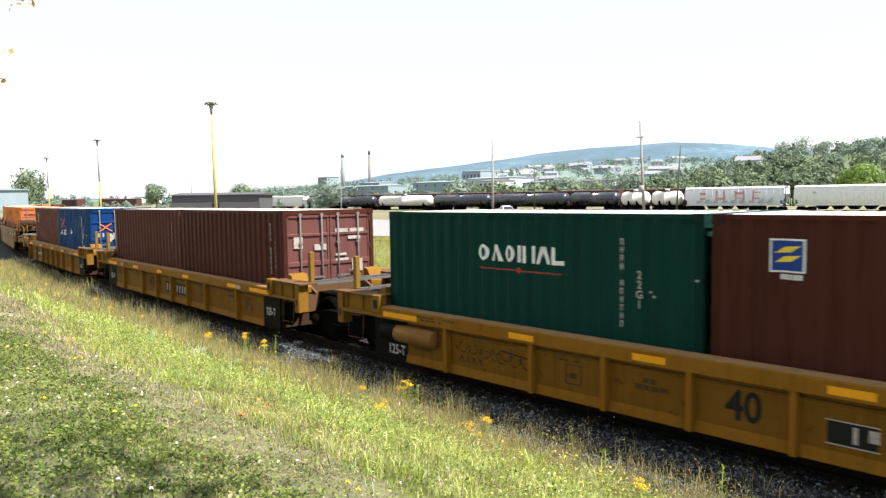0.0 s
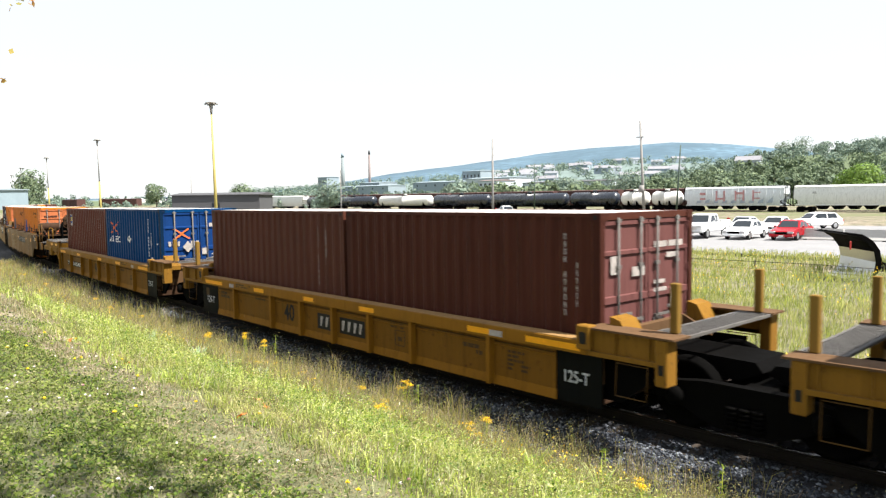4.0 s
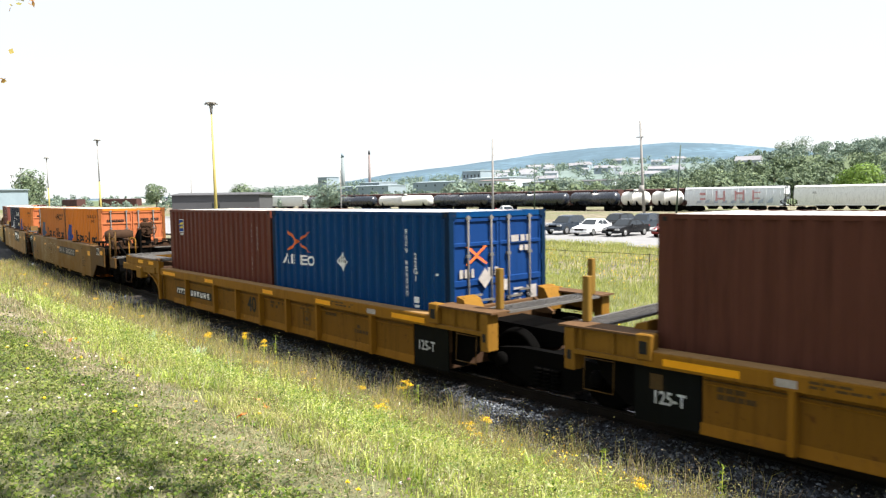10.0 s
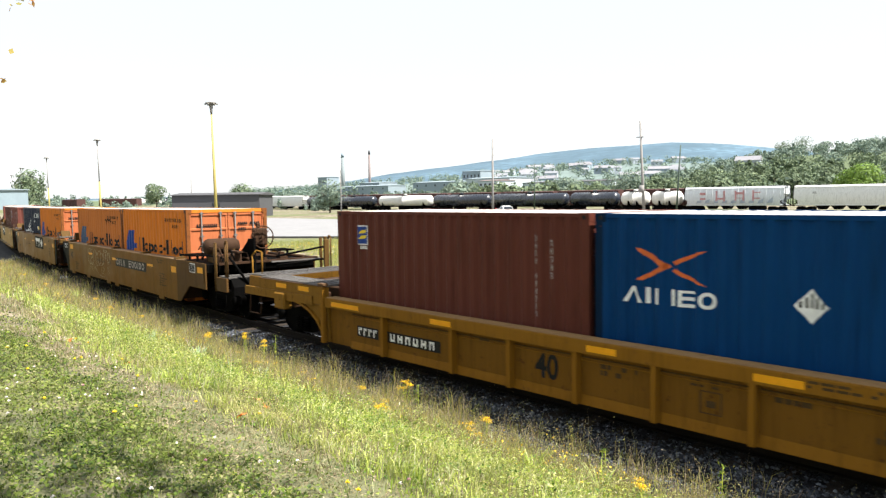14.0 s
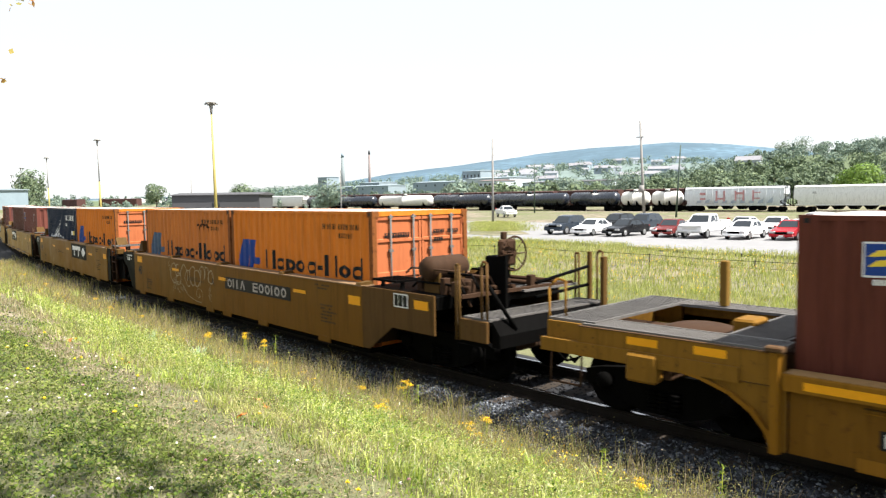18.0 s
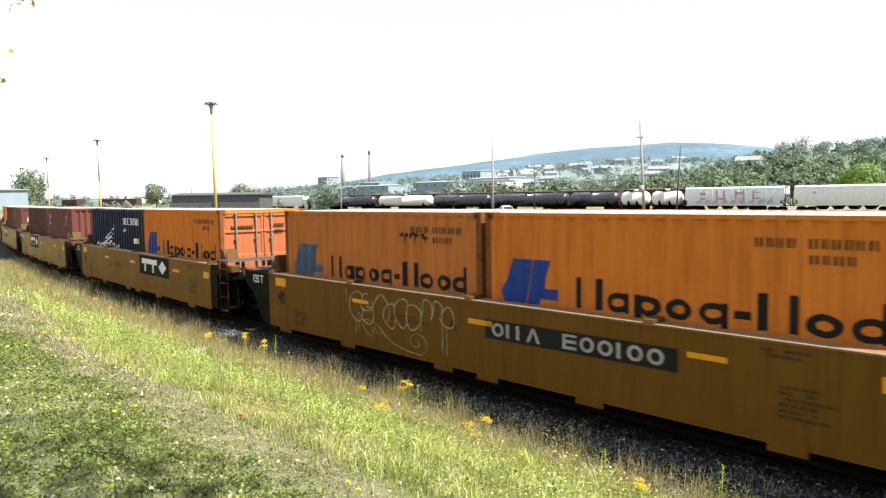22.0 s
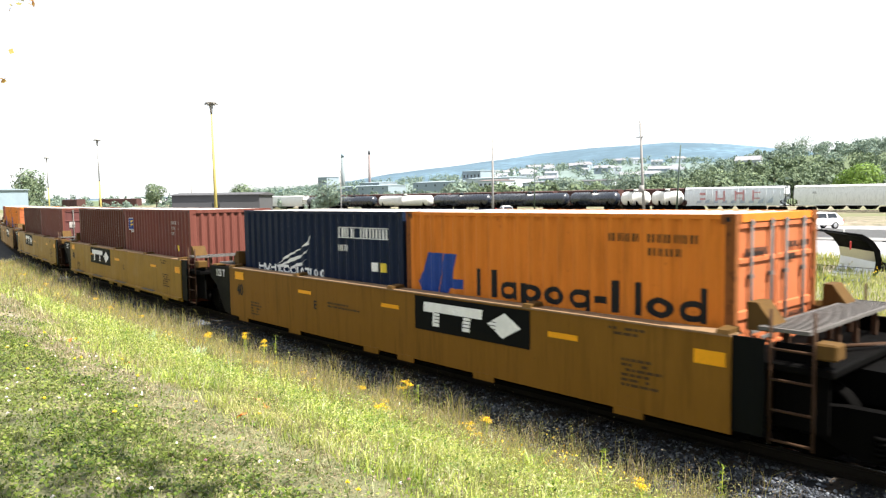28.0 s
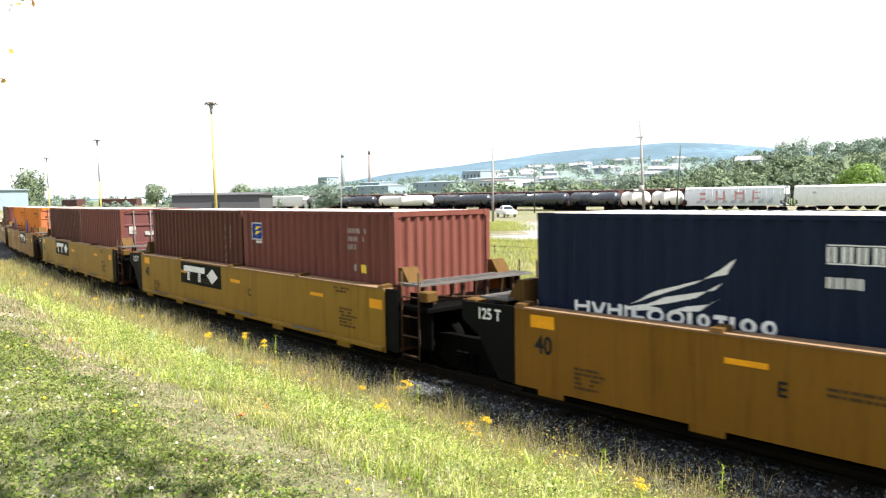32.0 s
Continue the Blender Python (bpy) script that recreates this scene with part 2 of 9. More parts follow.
def again(ob, m, parent=None):
    """The same part once more, on the same mesh."""
    o = new(ob.name.split(".")[0], ob.data)
    o.parent = parent or ob.parent
    o.matrix_basis = m
    if "label" in ob:
        o["label"] = ob["label"]
    return o


def thing(name, label, category, group="", kind=""):
    return tagged(new(name), label, category, group, kind)


def box(bm, x0, x1, y0, y1, z0, z1, mi=0):
    v = [bm.verts.new(p) for p in ((x0, y0, z0), (x1, y0, z0), (x1, y1, z0), (x0, y1, z0), (x0, y0, z1), (x1, y0, z1), (x1, y1, z1), (x0, y1, z1))]
    for f in ((0, 3, 2, 1), (4, 5, 6, 7), (0, 1, 5, 4), (1, 2, 6, 5), (2, 3, 7, 6), (3, 0, 4, 7)):
        bm.faces.new([v[i] for i in f]).material_index = mi
    return bm


def soft_box(x0, x1, y0, y1, z0, z1, r=0.01):
    bm = box(bmesh.new(), x0, x1, y0, y1, z0, z1)
    bmesh.ops.bevel(bm, geom=bm.edges[:], offset=r, segments=1, affect="EDGES")
    return bm


def prism(bm, pts, axis, lo, hi, mi=0):
    """A flat outline pushed from lo to hi along an axis; pts are the other two coordinates, in order."""
    def at(p, q):
        return {"x": (q, p[0], p[1]), "y": (p[0], q, p[1]), "z": (p[0], p[1], q)}[axis]
    a = [bm.verts.new(at(p, lo)) for p in pts]
    b = [bm.verts.new(at(p, hi)) for p in pts]
    fs = [bm.faces.new(a), bm.faces.new(b[::-1])]
    for i in range(len(pts)):
        j = (i + 1) % len(pts)
        fs.append(bm.faces.new((a[j], a[i], b[i], b[j])))
    for f in fs:
        f.material_index = mi
    bmesh.ops.recalc_face_normals(bm, faces=fs)
    return bm


def tube(bm, p0, p1, r0, r1=None, n=10, mi=0, smooth=True):
    p0, p1 = Vector(p0), Vector(p1)
    r1 = r0 if r1 is None else r1
    q = (p1 - p0).to_track_quat("Z", "Y")
    ring = []
    for p, r in ((p0, r0), (p1, r1)):
        ring.append([bm.verts.new(p + q @ Vector((r * math.cos(2 * math.pi * i / n), r * math.sin(2 * math.pi * i / n), 0))) for i in range(n)])
    for i in range(n):
        j = (i + 1) % n
        f = bm.faces.new((ring[0][i], ring[0][j], ring[1][j], ring[1][i]))
        f.smooth, f.material_index = smooth, mi
    bm.faces.new(ring[0][::-1]).material_index = mi
    bm.faces.new(ring[1]).material_index = mi
    return bm


def lathe(bm, prof, origin, axis="z", n=20, mi=0):
    """A turned shape: prof gives radius and height."""
    rings = []
    for r, h in prof:
        ring = []
        for i in range(n):
            c, s = r * math.cos(2 * math.pi * i / n), r * math.sin(2 * math.pi * i / n)
            p = {"z": (c, s, h), "x": (h, c, s), "y": (s, h, c)}[axis]
            ring.append(bm.verts.new(Vector(origin) + Vector(p)))
        rings.append(ring)
    fs = []
    for a, b in zip(rings, rings[1:]):
        for i in range(n):
            j = (i + 1) % n
            fs.append(bm.faces.new((a[i], a[j], b[j], b[i])))
    for f in fs:
        f.smooth = True
    fs.append(bm.faces.new(rings[0][::-1]))
    fs.append(bm.faces.new(rings[-1]))
    for f in fs:
        f.material_index = mi
    return bm


def bent_rod(bm, pts, r, n=6, mi=0):
    for a, b in zip(pts, pts[1:]):
        tube(bm, a, b, r, n=n, mi=mi)
    return bm


def grating(x0, x1, y0, y1, z, pitch=0.06, bar=0.018, along_x=True):
    """Open steel grating: a frame and bars."""
    bm = bmesh.new()
    box(bm, x0, x1, y0, y0 + 0.03, z - 0.04, z)
    box(bm, x0, x1, y1 - 0.03, y1, z - 0.04, z)
    box(bm, x0, x0 + 0.03, y0 + 0.03, y1 - 0.03, z - 0.04, z)
    box(bm, x1 - 0.03, x1, y0 + 0.03, y1 - 0.03, z - 0.04, z)
    lo, hi = (y0, y1) if along_x else (x0, x1)
    k = int((hi - lo - 0.06) / pitch)
    for i in range(k):
        c = lo + 0.03 + pitch * (i + 0.5)
        if along_x:
            box(bm, x0 + 0.03, x1 - 0.03, c - bar / 2, c + bar / 2, z - 0.03, z - 0.003)
        else:
            box(bm, c - bar / 2, c + bar / 2, y0 + 0.03, y1 - 0.03, z - 0.03, z - 0.003)
    step = 0.3
    lo, hi = (x0, x1) if along_x else (y0, y1)
    for i in range(1, int((hi - lo) / step)):
        c = lo + step * i
        if along_x:
            box(bm, c - 0.01, c + 0.01, y0 + 0.03, y1 - 0.03, z - 0.036, z - 0.02)
        else:
            box(bm, x0 + 0.03, x1 - 0.03, c - 0.01, c + 0.01, z - 0.036, z - 0.02)
    return bm


def lettering(text, size, stretch=1.0, slant=0.0):
    """Flat letters in the built-in font: a mesh in the xz plane, read from -y, centred."""
    cu = bpy.data.curves.new("lettering", "FONT")
    cu.body, cu.size, cu.align_x, cu.align_y, cu.shear, cu.fill_mode = text, size, "CENTER", "CENTER", slant, "FRONT"
    cu.dimensions = "2D"
    cu.resolution_u = 3
    cu.offset = 0.022 * size
    ob = bpy.data.objects.new("lettering", cu)
    me = bpy.data.meshes.new_from_object(ob)
    bpy.data.objects.remove(ob)
    me.transform(Matrix(((stretch, 0, 0, 0), (0, 0, 1, 0), (0, 1, 0, 0), (0, 0, 0, 1))))
    return me


def letters(text, size, mat, parent, x, y, z, stretch=1.0, label="", turn=0):
    me = lettering(text, size, stretch)
    me.materials.append(mat)
    ob = new("lettering", me)
    ob.parent = parent
    ob.matrix_basis = pose(x, y, z, 0, 0, turn)
    if label:
        ob["label"] = label
    return ob


def rect(bm, x0, x1, z0, z1, y, mi=0):
    f = bm.faces.new([bm.verts.new(p) for p in ((x0, y, z0), (x1, y, z0), (x1, y, z1), (x0, y, z1))])
    f.material_index = mi
    return f


def flat_poly(bm, pts, y, mi=0):
    f = bm.faces.new([bm.verts.new((a, y, b)) for a, b in pts])
    f.material_index = mi
    return f


def text_lines(bm, x0, x1, z, rows, h, gap, y, seed=0, fill=0.85):
    """Rows of small bars, for stencilled lines too small to read."""
    rng = random.Random(seed)
    for r in range(rows):
        zz = z - r * (h + gap)
        x = x0
        end = x0 + (x1 - x0) * rng.uniform(0.6, 1.0)
        while x < end:
            w = rng.uniform(0.04, 0.14)
            if rng.random() < fill:
                rect(bm, x, min(end, x + w), zz, zz + h, y)
            x += w + 0.02
    return bm


# ---- containers ----
CL, CW, CH = 6.058, 2.438, 2.591
POST = 0.12


def ribs(x0, x1, period=0.278, depth=0.036):
    """Breakpoints of a corrugated sheet from x0 to x1: place and depth behind the outer face."""
    k = max(1, round((x1 - x0) / period))
    p = (x1 - x0) / k
    out = []
    for i in range(k):
        s = x0 + i * p
        out += [(s, 0.0), (s + 0.27 * p, 0.0), (s + 0.5 * p, depth), (s + 0.77 * p, depth)]
    return out + [(x1, 0.0)]


SIDE_RIBS = ribs(-CL / 2 + POST, CL / 2 - POST)


def rib_depth(x):
    for (a, da), (b, db) in zip(SIDE_RIBS, SIDE_RIBS[1:]):
        if a <= x <= b:
            return da + (db - da) * (x - a) / max(1e-6, b - a)
    return 0.0


def sheet(prof, z0, z1, y, sign, thick=0.004, vertical=True):
    """Corrugated sheet whose ribs stand upright; outer face at y, sign -1 on the camera's side."""
    bm = bmesh.new()
    rows = []
    for x, d in prof:
        yy = y - sign * d
        rows.append([bm.verts.new((x, yy, z0)), bm.verts.new((x, yy, z1)), bm.verts.new((x, yy - sign * thick, z0)), bm.verts.new((x, yy - sign * thick, z1))])
    for a, b in zip(rows, rows[1:]):
        bm.faces.new((a[0], b[0], b[1], a[1]))
        bm.faces.new((a[2], a[3], b[3], b[2]))
        bm.faces.new((a[1], b[1], b[3], a[3]))
        bm.faces.new((a[0], a[2], b[2], b[0]))
    bmesh.ops.recalc_face_normals(bm, faces=bm.faces[:])
    return bm


def on_side(bm, pts, lift=0.003):
    """Paint in the shape of a convex outline that follows the ribs of the near side; pts in metres from the left end and the floor."""
    pts = [(a - CL / 2, b) for a, b in pts]
    lo, hi = min(p[0] for p in pts), max(p[0] for p in pts)
    cuts = sorted({lo, hi, *[x for x, _ in SIDE_RIBS if lo < x < hi], *[p[0] for p in pts]})

    def span(x):
        zs = []
        for (ax, az), (bx, bz) in zip(pts, pts[1:] + pts[:1]):
            if abs(ax - bx) < 1e-9:
                if abs(x - ax) < 1e-9:
                    zs += [az, bz]
            elif min(ax, bx) - 1e-9 <= x <= max(ax, bx) + 1e-9:
                zs.append(az + (bz - az) * (x - ax) / (bx - ax))
        return min(zs), max(zs)
    for a, b in zip(cuts, cuts[1:]):
        ya, yb = -CW / 2 + rib_depth(a) - lift, -CW / 2 + rib_depth(b) - lift
        a0, a1 = span(a)
        b0, b1 = span(b)
        vs = [(a, ya, a0), (b, yb, b0), (b, yb, b1), (a, ya, a1)]
        if a1 - a0 < 1e-6:
            vs = vs[:3]
        elif b1 - b0 < 1e-6:
            vs = [vs[0], vs[1], vs[3]]
        bm.faces.new([bm.verts.new(v) for v in vs])
    return bm


def bar_on(bm, x0, x1, z0, z1):
    return on_side(bm, [(x0, z0), (x1, z0), (x1, z1), (x0, z1)])


def glyph_row(bm, x0, x1, z0, z1, shapes, stroke=0.16, put=on_side, tall=1.62, drop=0.5):
    """A row of plain blocks, rings and bars in place of a maker's name. shapes: width and kind."""
    total = sum(s[0] for s in shapes) + 0.16 * (len(shapes) - 1)
    unit, x = (x1 - x0) / total, x0
    h = z1 - z0
    st = stroke * h

    def block(a, b, c, d):
        put(bm, [(a, c), (b, c), (b, d), (a, d)])

    def slant(a, b, c, d, w):
        put(bm, [(a, c), (a + w, c), (b + w, d), (b, d)])
    for w, kind in shapes:
        a, b = x, x + w * unit
        top = z0 + h * tall
        if kind == "bar":
            block(a, b, z0 + 0.38 * h, z0 + 0.38 * h + st)
        elif kind == "stem":
            block(a, min(b, a + st * 1.1), z0, top)
        elif kind == "twin":
            block(a, a + st, z0, top)
            block(b - st, b, z0, top)
        elif kind == "table":
            block(a, b, top - st, top)
            block(a + 0.18 * (b - a), a + 0.18 * (b - a) + st, z0, top - st)
            block(b - 0.18 * (b - a) - st, b - 0.18 * (b - a), z0, top - st)
        elif kind == "kite":
            put(bm, [(a, (z0 + top) / 2), ((a + b) / 2, z0), (b, (z0 + top) / 2), ((a + b) / 2, top)])
        elif kind == "pair":
            block(a, a + st, z0, top)
            block(b - st, b, z0, top)
            block(a + st, b - st, z0 + 0.45 * h * tall, z0 + 0.45 * h * tall + st * 0.8)
        elif kind == "foot":
            block(a, a + st, z0, top)
            block(a + st, b, z0, z0 + st)
        elif kind == "tee":
            m = (a + b) / 2
            block(a, b, top - st, top)
            block(m - st / 2, m + st / 2, z0, top - st)
        elif kind == "peak":
            m = (a + b) / 2
            slant(a, m - st / 2, z0, top, st)
            slant(b - st, m - st / 2, z0, top, st)
        elif kind == "vee":
            m = (a + b) / 2
            slant(m - st / 2, a, z0, top, st)
            slant(m - st / 2, b - st, z0, top, st)
        elif kind == "cross":
            slant(a, b - st, z0, top, st)
            slant(b - st, (a + b) / 2, z0, (z0 + top) / 2, st * 0.9)
            slant((a + b) / 2 - st, a, (z0 + top) / 2, top, st * 0.9)
        elif kind == "comb":
            block(a, a + st, z0, top)
            for k in (0.0, 0.42, 0.84):
                zz = z0 + (top - z0) * k
                block(a + st, b, zz, min(top, zz + st * 0.8))
        else:
            n = 14
            cx, cz, rx, rz = (a + b) / 2, (z0 + z1) / 2, (b - a) / 2, h / 2
            if kind == "big":
                cz, rz = (z0 + top) / 2, (top - z0) / 2
            for i in range(n):
                p, q = 2 * math.pi * i / n, 2 * math.pi * (i + 1) / n
                o, k = (rx, rz), (max(0.01, rx - st), max(0.01, rz - st * 0.8))
                put(bm, [(cx + o[0] * math.cos(p), cz + o[1] * math.sin(p)), (cx + o[0] * math.cos(q), cz + o[1] * math.sin(q)), (cx + k[0] * math.cos(q), cz + k[1] * math.sin(q)), (cx + k[0] * math.cos(p), cz + k[1] * math.sin(p))])
            if kind == "low_left":
                block(a, a + st, z0 - drop * h, z1)
            elif kind == "low_right":
                block(b - st, b, z0 - drop * h, z1)
            elif kind == "high_right":
                block(b - st, b, z0, top)
            elif kind == "side_right":
                block(b - st, b, z0, z1)
        x = b + 0.16 * unit
    return bm


def serial(bm, x, z_top, z_bot, n, w=0.07, skip=(4, 11)):
    p = (z_top - z_bot) / n
    for i in range(n):
        if i in skip:
            continue
        z = z_top - i * p
        w = 0.042
        bar_on(bm, x - w / 2, x - w / 2 + w * 0.26, z - p * 0.78, z)
        bar_on(bm, x + w * 0.24, x + w / 2, z - p * 0.78, z)
        bar_on(bm, x - w / 2 + w * 0.26, x + w * 0.24, z - p * (0.45 if i % 2 else 0.14), z - p * (0.28 if i % 2 else 0.0))
    return bm


CONTAINER_PARTS = {}


def container(label, paint_mat, door_mat=None, right="door", group="containers on the train"):
    """A twenty-foot steel container; its origin is the middle of its floor."""
    t = thing("container", label, "container", group)
    door_mat = door_mat or paint_mat
    key = (paint_mat.name, door_mat.name, right)
    h, w = CL / 2, CW / 2
    post_mat = {ORANGE: ORANGE_POST, ORANGE_FADED: ORANGE_POST, BLUE: BLUE_POST, GREEN: GREEN_POST, BROWN: BROWN_POST}.get(paint_mat, paint_mat)
    if key in CONTAINER_PARTS:
        for name, me, m, lab, sub in CONTAINER_PARTS[key]:
            o = new(name, me)
            o.parent, o.matrix_basis = t, m
            if lab:
                o["label"] = lab
            for sname, sme, sm in sub:
                so = new(sname, sme)
                so.parent, so.matrix_basis = o, sm
        return t
    part("side_panel", sheet(SIDE_RIBS, 0.15, CH - 0.06, -w, -1), paint_mat, t)
    part("side_panel", sheet(SIDE_RIBS, 0.15, CH - 0.06, w, 1), paint_mat, t)
    post = None
    for sx in (-1, 1):
        for sy in (-1, 1):
            bm = box(bmesh.new(), *sorted((sx * h, sx * (h - POST))), *sorted((sy * w, sy * (w - 0.1))), 0.118, CH - 0.118)
            part("corner_post", bm, post_mat, t)
            for z0 in (0.0, CH - 0.118):
                cb = bmesh.new()
                box(cb, *sorted((sx * (h + 0.003), sx * (h - 0.175))), *sorted((sy * (w + 0.003), sy * (w - 0.16))), z0, z0 + 0.118)
                # the oval holes of the casting
                for yy in (sy * (w + 0.005),):
                    box(cb, *sorted((sx * (h - 0.06), sx * (h - 0.12))), *sorted((yy, yy - sy * 0.004)), z0 + 0.03, z0 + 0.085, 1)
                part("corner_casting", cb, [post_mat, BLACK_INK], t)
    for sy in (-1, 1):
        part("top_rail", box(bmesh.new(), -h + POST, h - POST, *sorted((sy * (w + 0.001), sy * (w - 0.06))), CH - 0.06, CH - 0.004), paint_mat, t)
        part("bottom_rail", box(bmesh.new(), -h + 0.178, h - 0.178, *sorted((sy * w, sy * (w - 0.06))), 0.01, 0.15), paint_mat, t)
    rb = bmesh.new()
    prof = ribs(-h + 0.18, h - 0.18, 0.209, 0.02)
    rows = [[rb.verts.new((x, -w + 0.06, CH - 0.012 - d)), rb.verts.new((x, w - 0.06, CH - 0.012 - d)), rb.verts.new((x, -w + 0.06, CH - 0.05)), rb.verts.new((x, w - 0.06, CH - 0.05))] for x, d in prof]
    for a, b in zip(rows, rows[1:]):
        rb.faces.new((a[0], b[0], b[1], a[1]))
        rb.faces.new((a[2], a[3], b[3], b[2]))
        rb.faces.new((a[0], a[2], b[2], b[0]))
        rb.faces.new((a[1], b[1], b[3], a[3]))
    part("roof", rb, ROOF, t, "sun-bleached corrugated steel roof")
    for sx in (-1, 1):
        part("roof_end", box(bmesh.new(), *sorted((sx * (h - 0.01), sx * (h - 0.18))), -w + 0.16, w - 0.16, CH - 0.1, CH - 0.006), ROOF if sx < 0 else paint_mat, t)
    part("floor", box(bmesh.new(), -h + 0.06, h - 0.06, -w + 0.06, w - 0.06, 0.1, 0.15), DARK_STEEL, t)
    for sx in (-1, 1):
        kind = right if sx > 0 else "wall"
        part("end_sill", box(bmesh.new(), *sorted((sx * (h - 0.005), sx * (h - 0.09))), -w + 0.16, w - 0.16, 0.01, 0.16), paint_mat, t)
        if kind == "wall":
            o = part("end_panel", sheet(ribs(-w + 0.1, w - 0.1, 0.22, 0.045), 0.16, CH - 0.1, 0, -1), door_mat if sx > 0 else paint_mat, t)
            o.matrix_basis = pose(sx * (h - 0.02), 0, 0, 0, 0, 90 * sx)
        else:
            for sy in (-1, 1):
                bm = bmesh.new()
                a, b = sorted((sy * 0.012, sy * (w - 0.1)))
                box(bm, h - 0.075, h - 0.05, a, b, 0.165, CH - 0.1)
                # raised rails and panels of the leaf
                door = part("door", bm, door_mat, t)
                for z0, z1 in ((0.165, 0.26), (0.86, 0.95), (1.30, 1.42), (1.98, 2.06), (CH - 0.19, CH - 0.1)):
                    part("door_rail", prism(bmesh.new(), [(h - 0.05, z0), (h - 0.022, z0 + 0.015), (h - 0.022, z1 - 0.015), (h - 0.05, z1)], "y", a, b), door_mat, door)
                for ya in (a, b - 0.05):
                    part("door_stile", box(bmesh.new(), h - 0.05, h - 0.03, ya, ya + 0.05, 0.262, CH - 0.192), door_mat, door)
                for k, yy in enumerate((0.22, 0.78)):
                    rod = bmesh.new()
                    tube(rod, (h - 0.004, sy * yy, 0.12), (h - 0.004, sy * yy, CH - 0.07), 0.02, n=6)
                    for z in (0.2, 1.0, 1.8, CH - 0.14):
                        box(rod, h - 0.03, h + 0.012, sy * yy - 0.05, sy * yy + 0.05, z, z + 0.05)
                    r = part("lock_rod", rod, GALV, door)
                    hb = box(bmesh.new(), h + 0.004, h + 0.022, *sorted((sy * yy, sy * (yy + (0.3 if k == 0 else -0.3)))), 1.02 + 0.1 * k, 1.06 + 0.1 * k)
                    part("door_handle", hb, GALV, door)
                for z in (0.35, 1.0, 1.65, 2.3):
                    box_bm = box(bmesh.new(), h - 0.05, h - 0.005, *sorted((sy * (w - 0.12), sy * (w - 0.03))), z, z + 0.12)
                    part("hinge", box_bm, door_mat, door)
    CONTAINER_PARTS[key] = [(o.name.split(".")[0], o.data, o.matrix_basis.copy(), o.get("label", ""),
                             [(c.name.split(".")[0], c.data, c.matrix_basis.copy()) for c in o.children]) for o in t.children]
    return t


def decal(t, bm, mat, label):
    return part("marking", bm, mat, t, label)


HL = [(0.95, "twin"), (0.8, "side_right"), (0.85, "low_left"), (0.8, ""), (0.85, "low_right"), (0.45, "bar"),
      (0.6, "stem"), (0.24, "stem"), (0.9, ""), (0.85, ""), (0.85, "high_right")]


def serial_rows(bm, x0, x1, z, h=0.11, n=11):
    p = (x1 - x0) / n
    for i in range(n):
        if i != 4:
            bar_on(bm, x0 + i * p, x0 + i * p + p * 0.28, z, z + h)
            bar_on(bm, x0 + i * p + p * 0.45, x0 + i * p + p * 0.7, z, z + h)
    return bm


def orange_box(label, worn=False, blur=False):
    t = container(label, ORANGE_FADED if blur else ORANGE, ORANGE_DOOR)
    bm = bmesh.new()
    on_side(bm, [(0.36, 1.20), (0.80, 1.20), (0.975, 1.89), (0.55, 1.89)])
    on_side(bm, [(0.82, 1.20), (1.06, 1.20), (1.31, 1.89), (0.99, 1.89)])
    on_side(bm, [(1.05, 1.31), (1.42, 1.31), (1.42, 1.47), (1.12, 1.47)])
    on_side(bm, [(0.28, 1.36), (0.38, 1.22), (0.46, 1.56)])
    decal(t, bm, BLUE_FADED if blur else BLUE_INK, "blue painted emblem of slanted bars")
    bm = bmesh.new()
    glyph_row(bm, 1.76, 5.72, 1.25, 1.52, [s for i, s in enumerate(HL) if not (worn and i == 8)], 0.36)
    decal(t, bm, BLACK_INK, "row of black painted shapes")
    if blur:
        bm = bmesh.new()
        rng = random.Random(6)
        for k in range(3):
            for i in range(6):
                x, z = 4.10 + 0.28 * k + rng.uniform(-0.09, 0.1), 2.16 + rng.uniform(-0.035, 0.04)
                w, h = rng.uniform(0.015, 0.055), rng.uniform(0.015, 0.045)
                on_side(bm, [(x - w, z), (x - w * 0.4, z - h), (x + w * 0.5, z - h * 0.8), (x + w, z + h * 0.1), (x + w * 0.3, z + h), (x - w * 0.6, z + h * 0.7)], 0.003 + 0.0004 * i)
            on_side(bm, [(4.10 + 0.28 * k, 2.14), (4.115 + 0.28 * k, 1.98), (4.13 + 0.28 * k, 2.14)])
        decal(t, bm, RUST, "dark rust blotches with drips")
    bm = bmesh.new()
    serial_rows(bm, 4.3, 5.6, 2.22)
    serial_rows(bm, 4.9, 5.4, 2.05, 0.1, 4)
    decal(t, bm, FAINT_INK, "faded dark stencilled rows")
    # door marks
    bm = bmesh.new()
    x = CL / 2 - 0.018
    for y0, y1, z0, z1 in ((-0.92, -0.32, 2.07, 2.17), (0.3, 0.62, 2.12, 2.2), (0.68, 0.95, 2.12, 2.2), (0.32, 0.55, 1.96, 2.04), (0.35, 0.9, 1.2, 1.26), (0.35, 0.75, 1.08, 1.14)):
        y = y0
        while y < y1 - 0.01:
            bm.faces.new([bm.verts.new(p) for p in ((x, y, z0), (x, y + 0.045, z0), (x, y + 0.045, z1), (x, y, z1))])
            y += 0.062
    decal(t, bm, BLACK_INK, "small black door stencils")
    return t


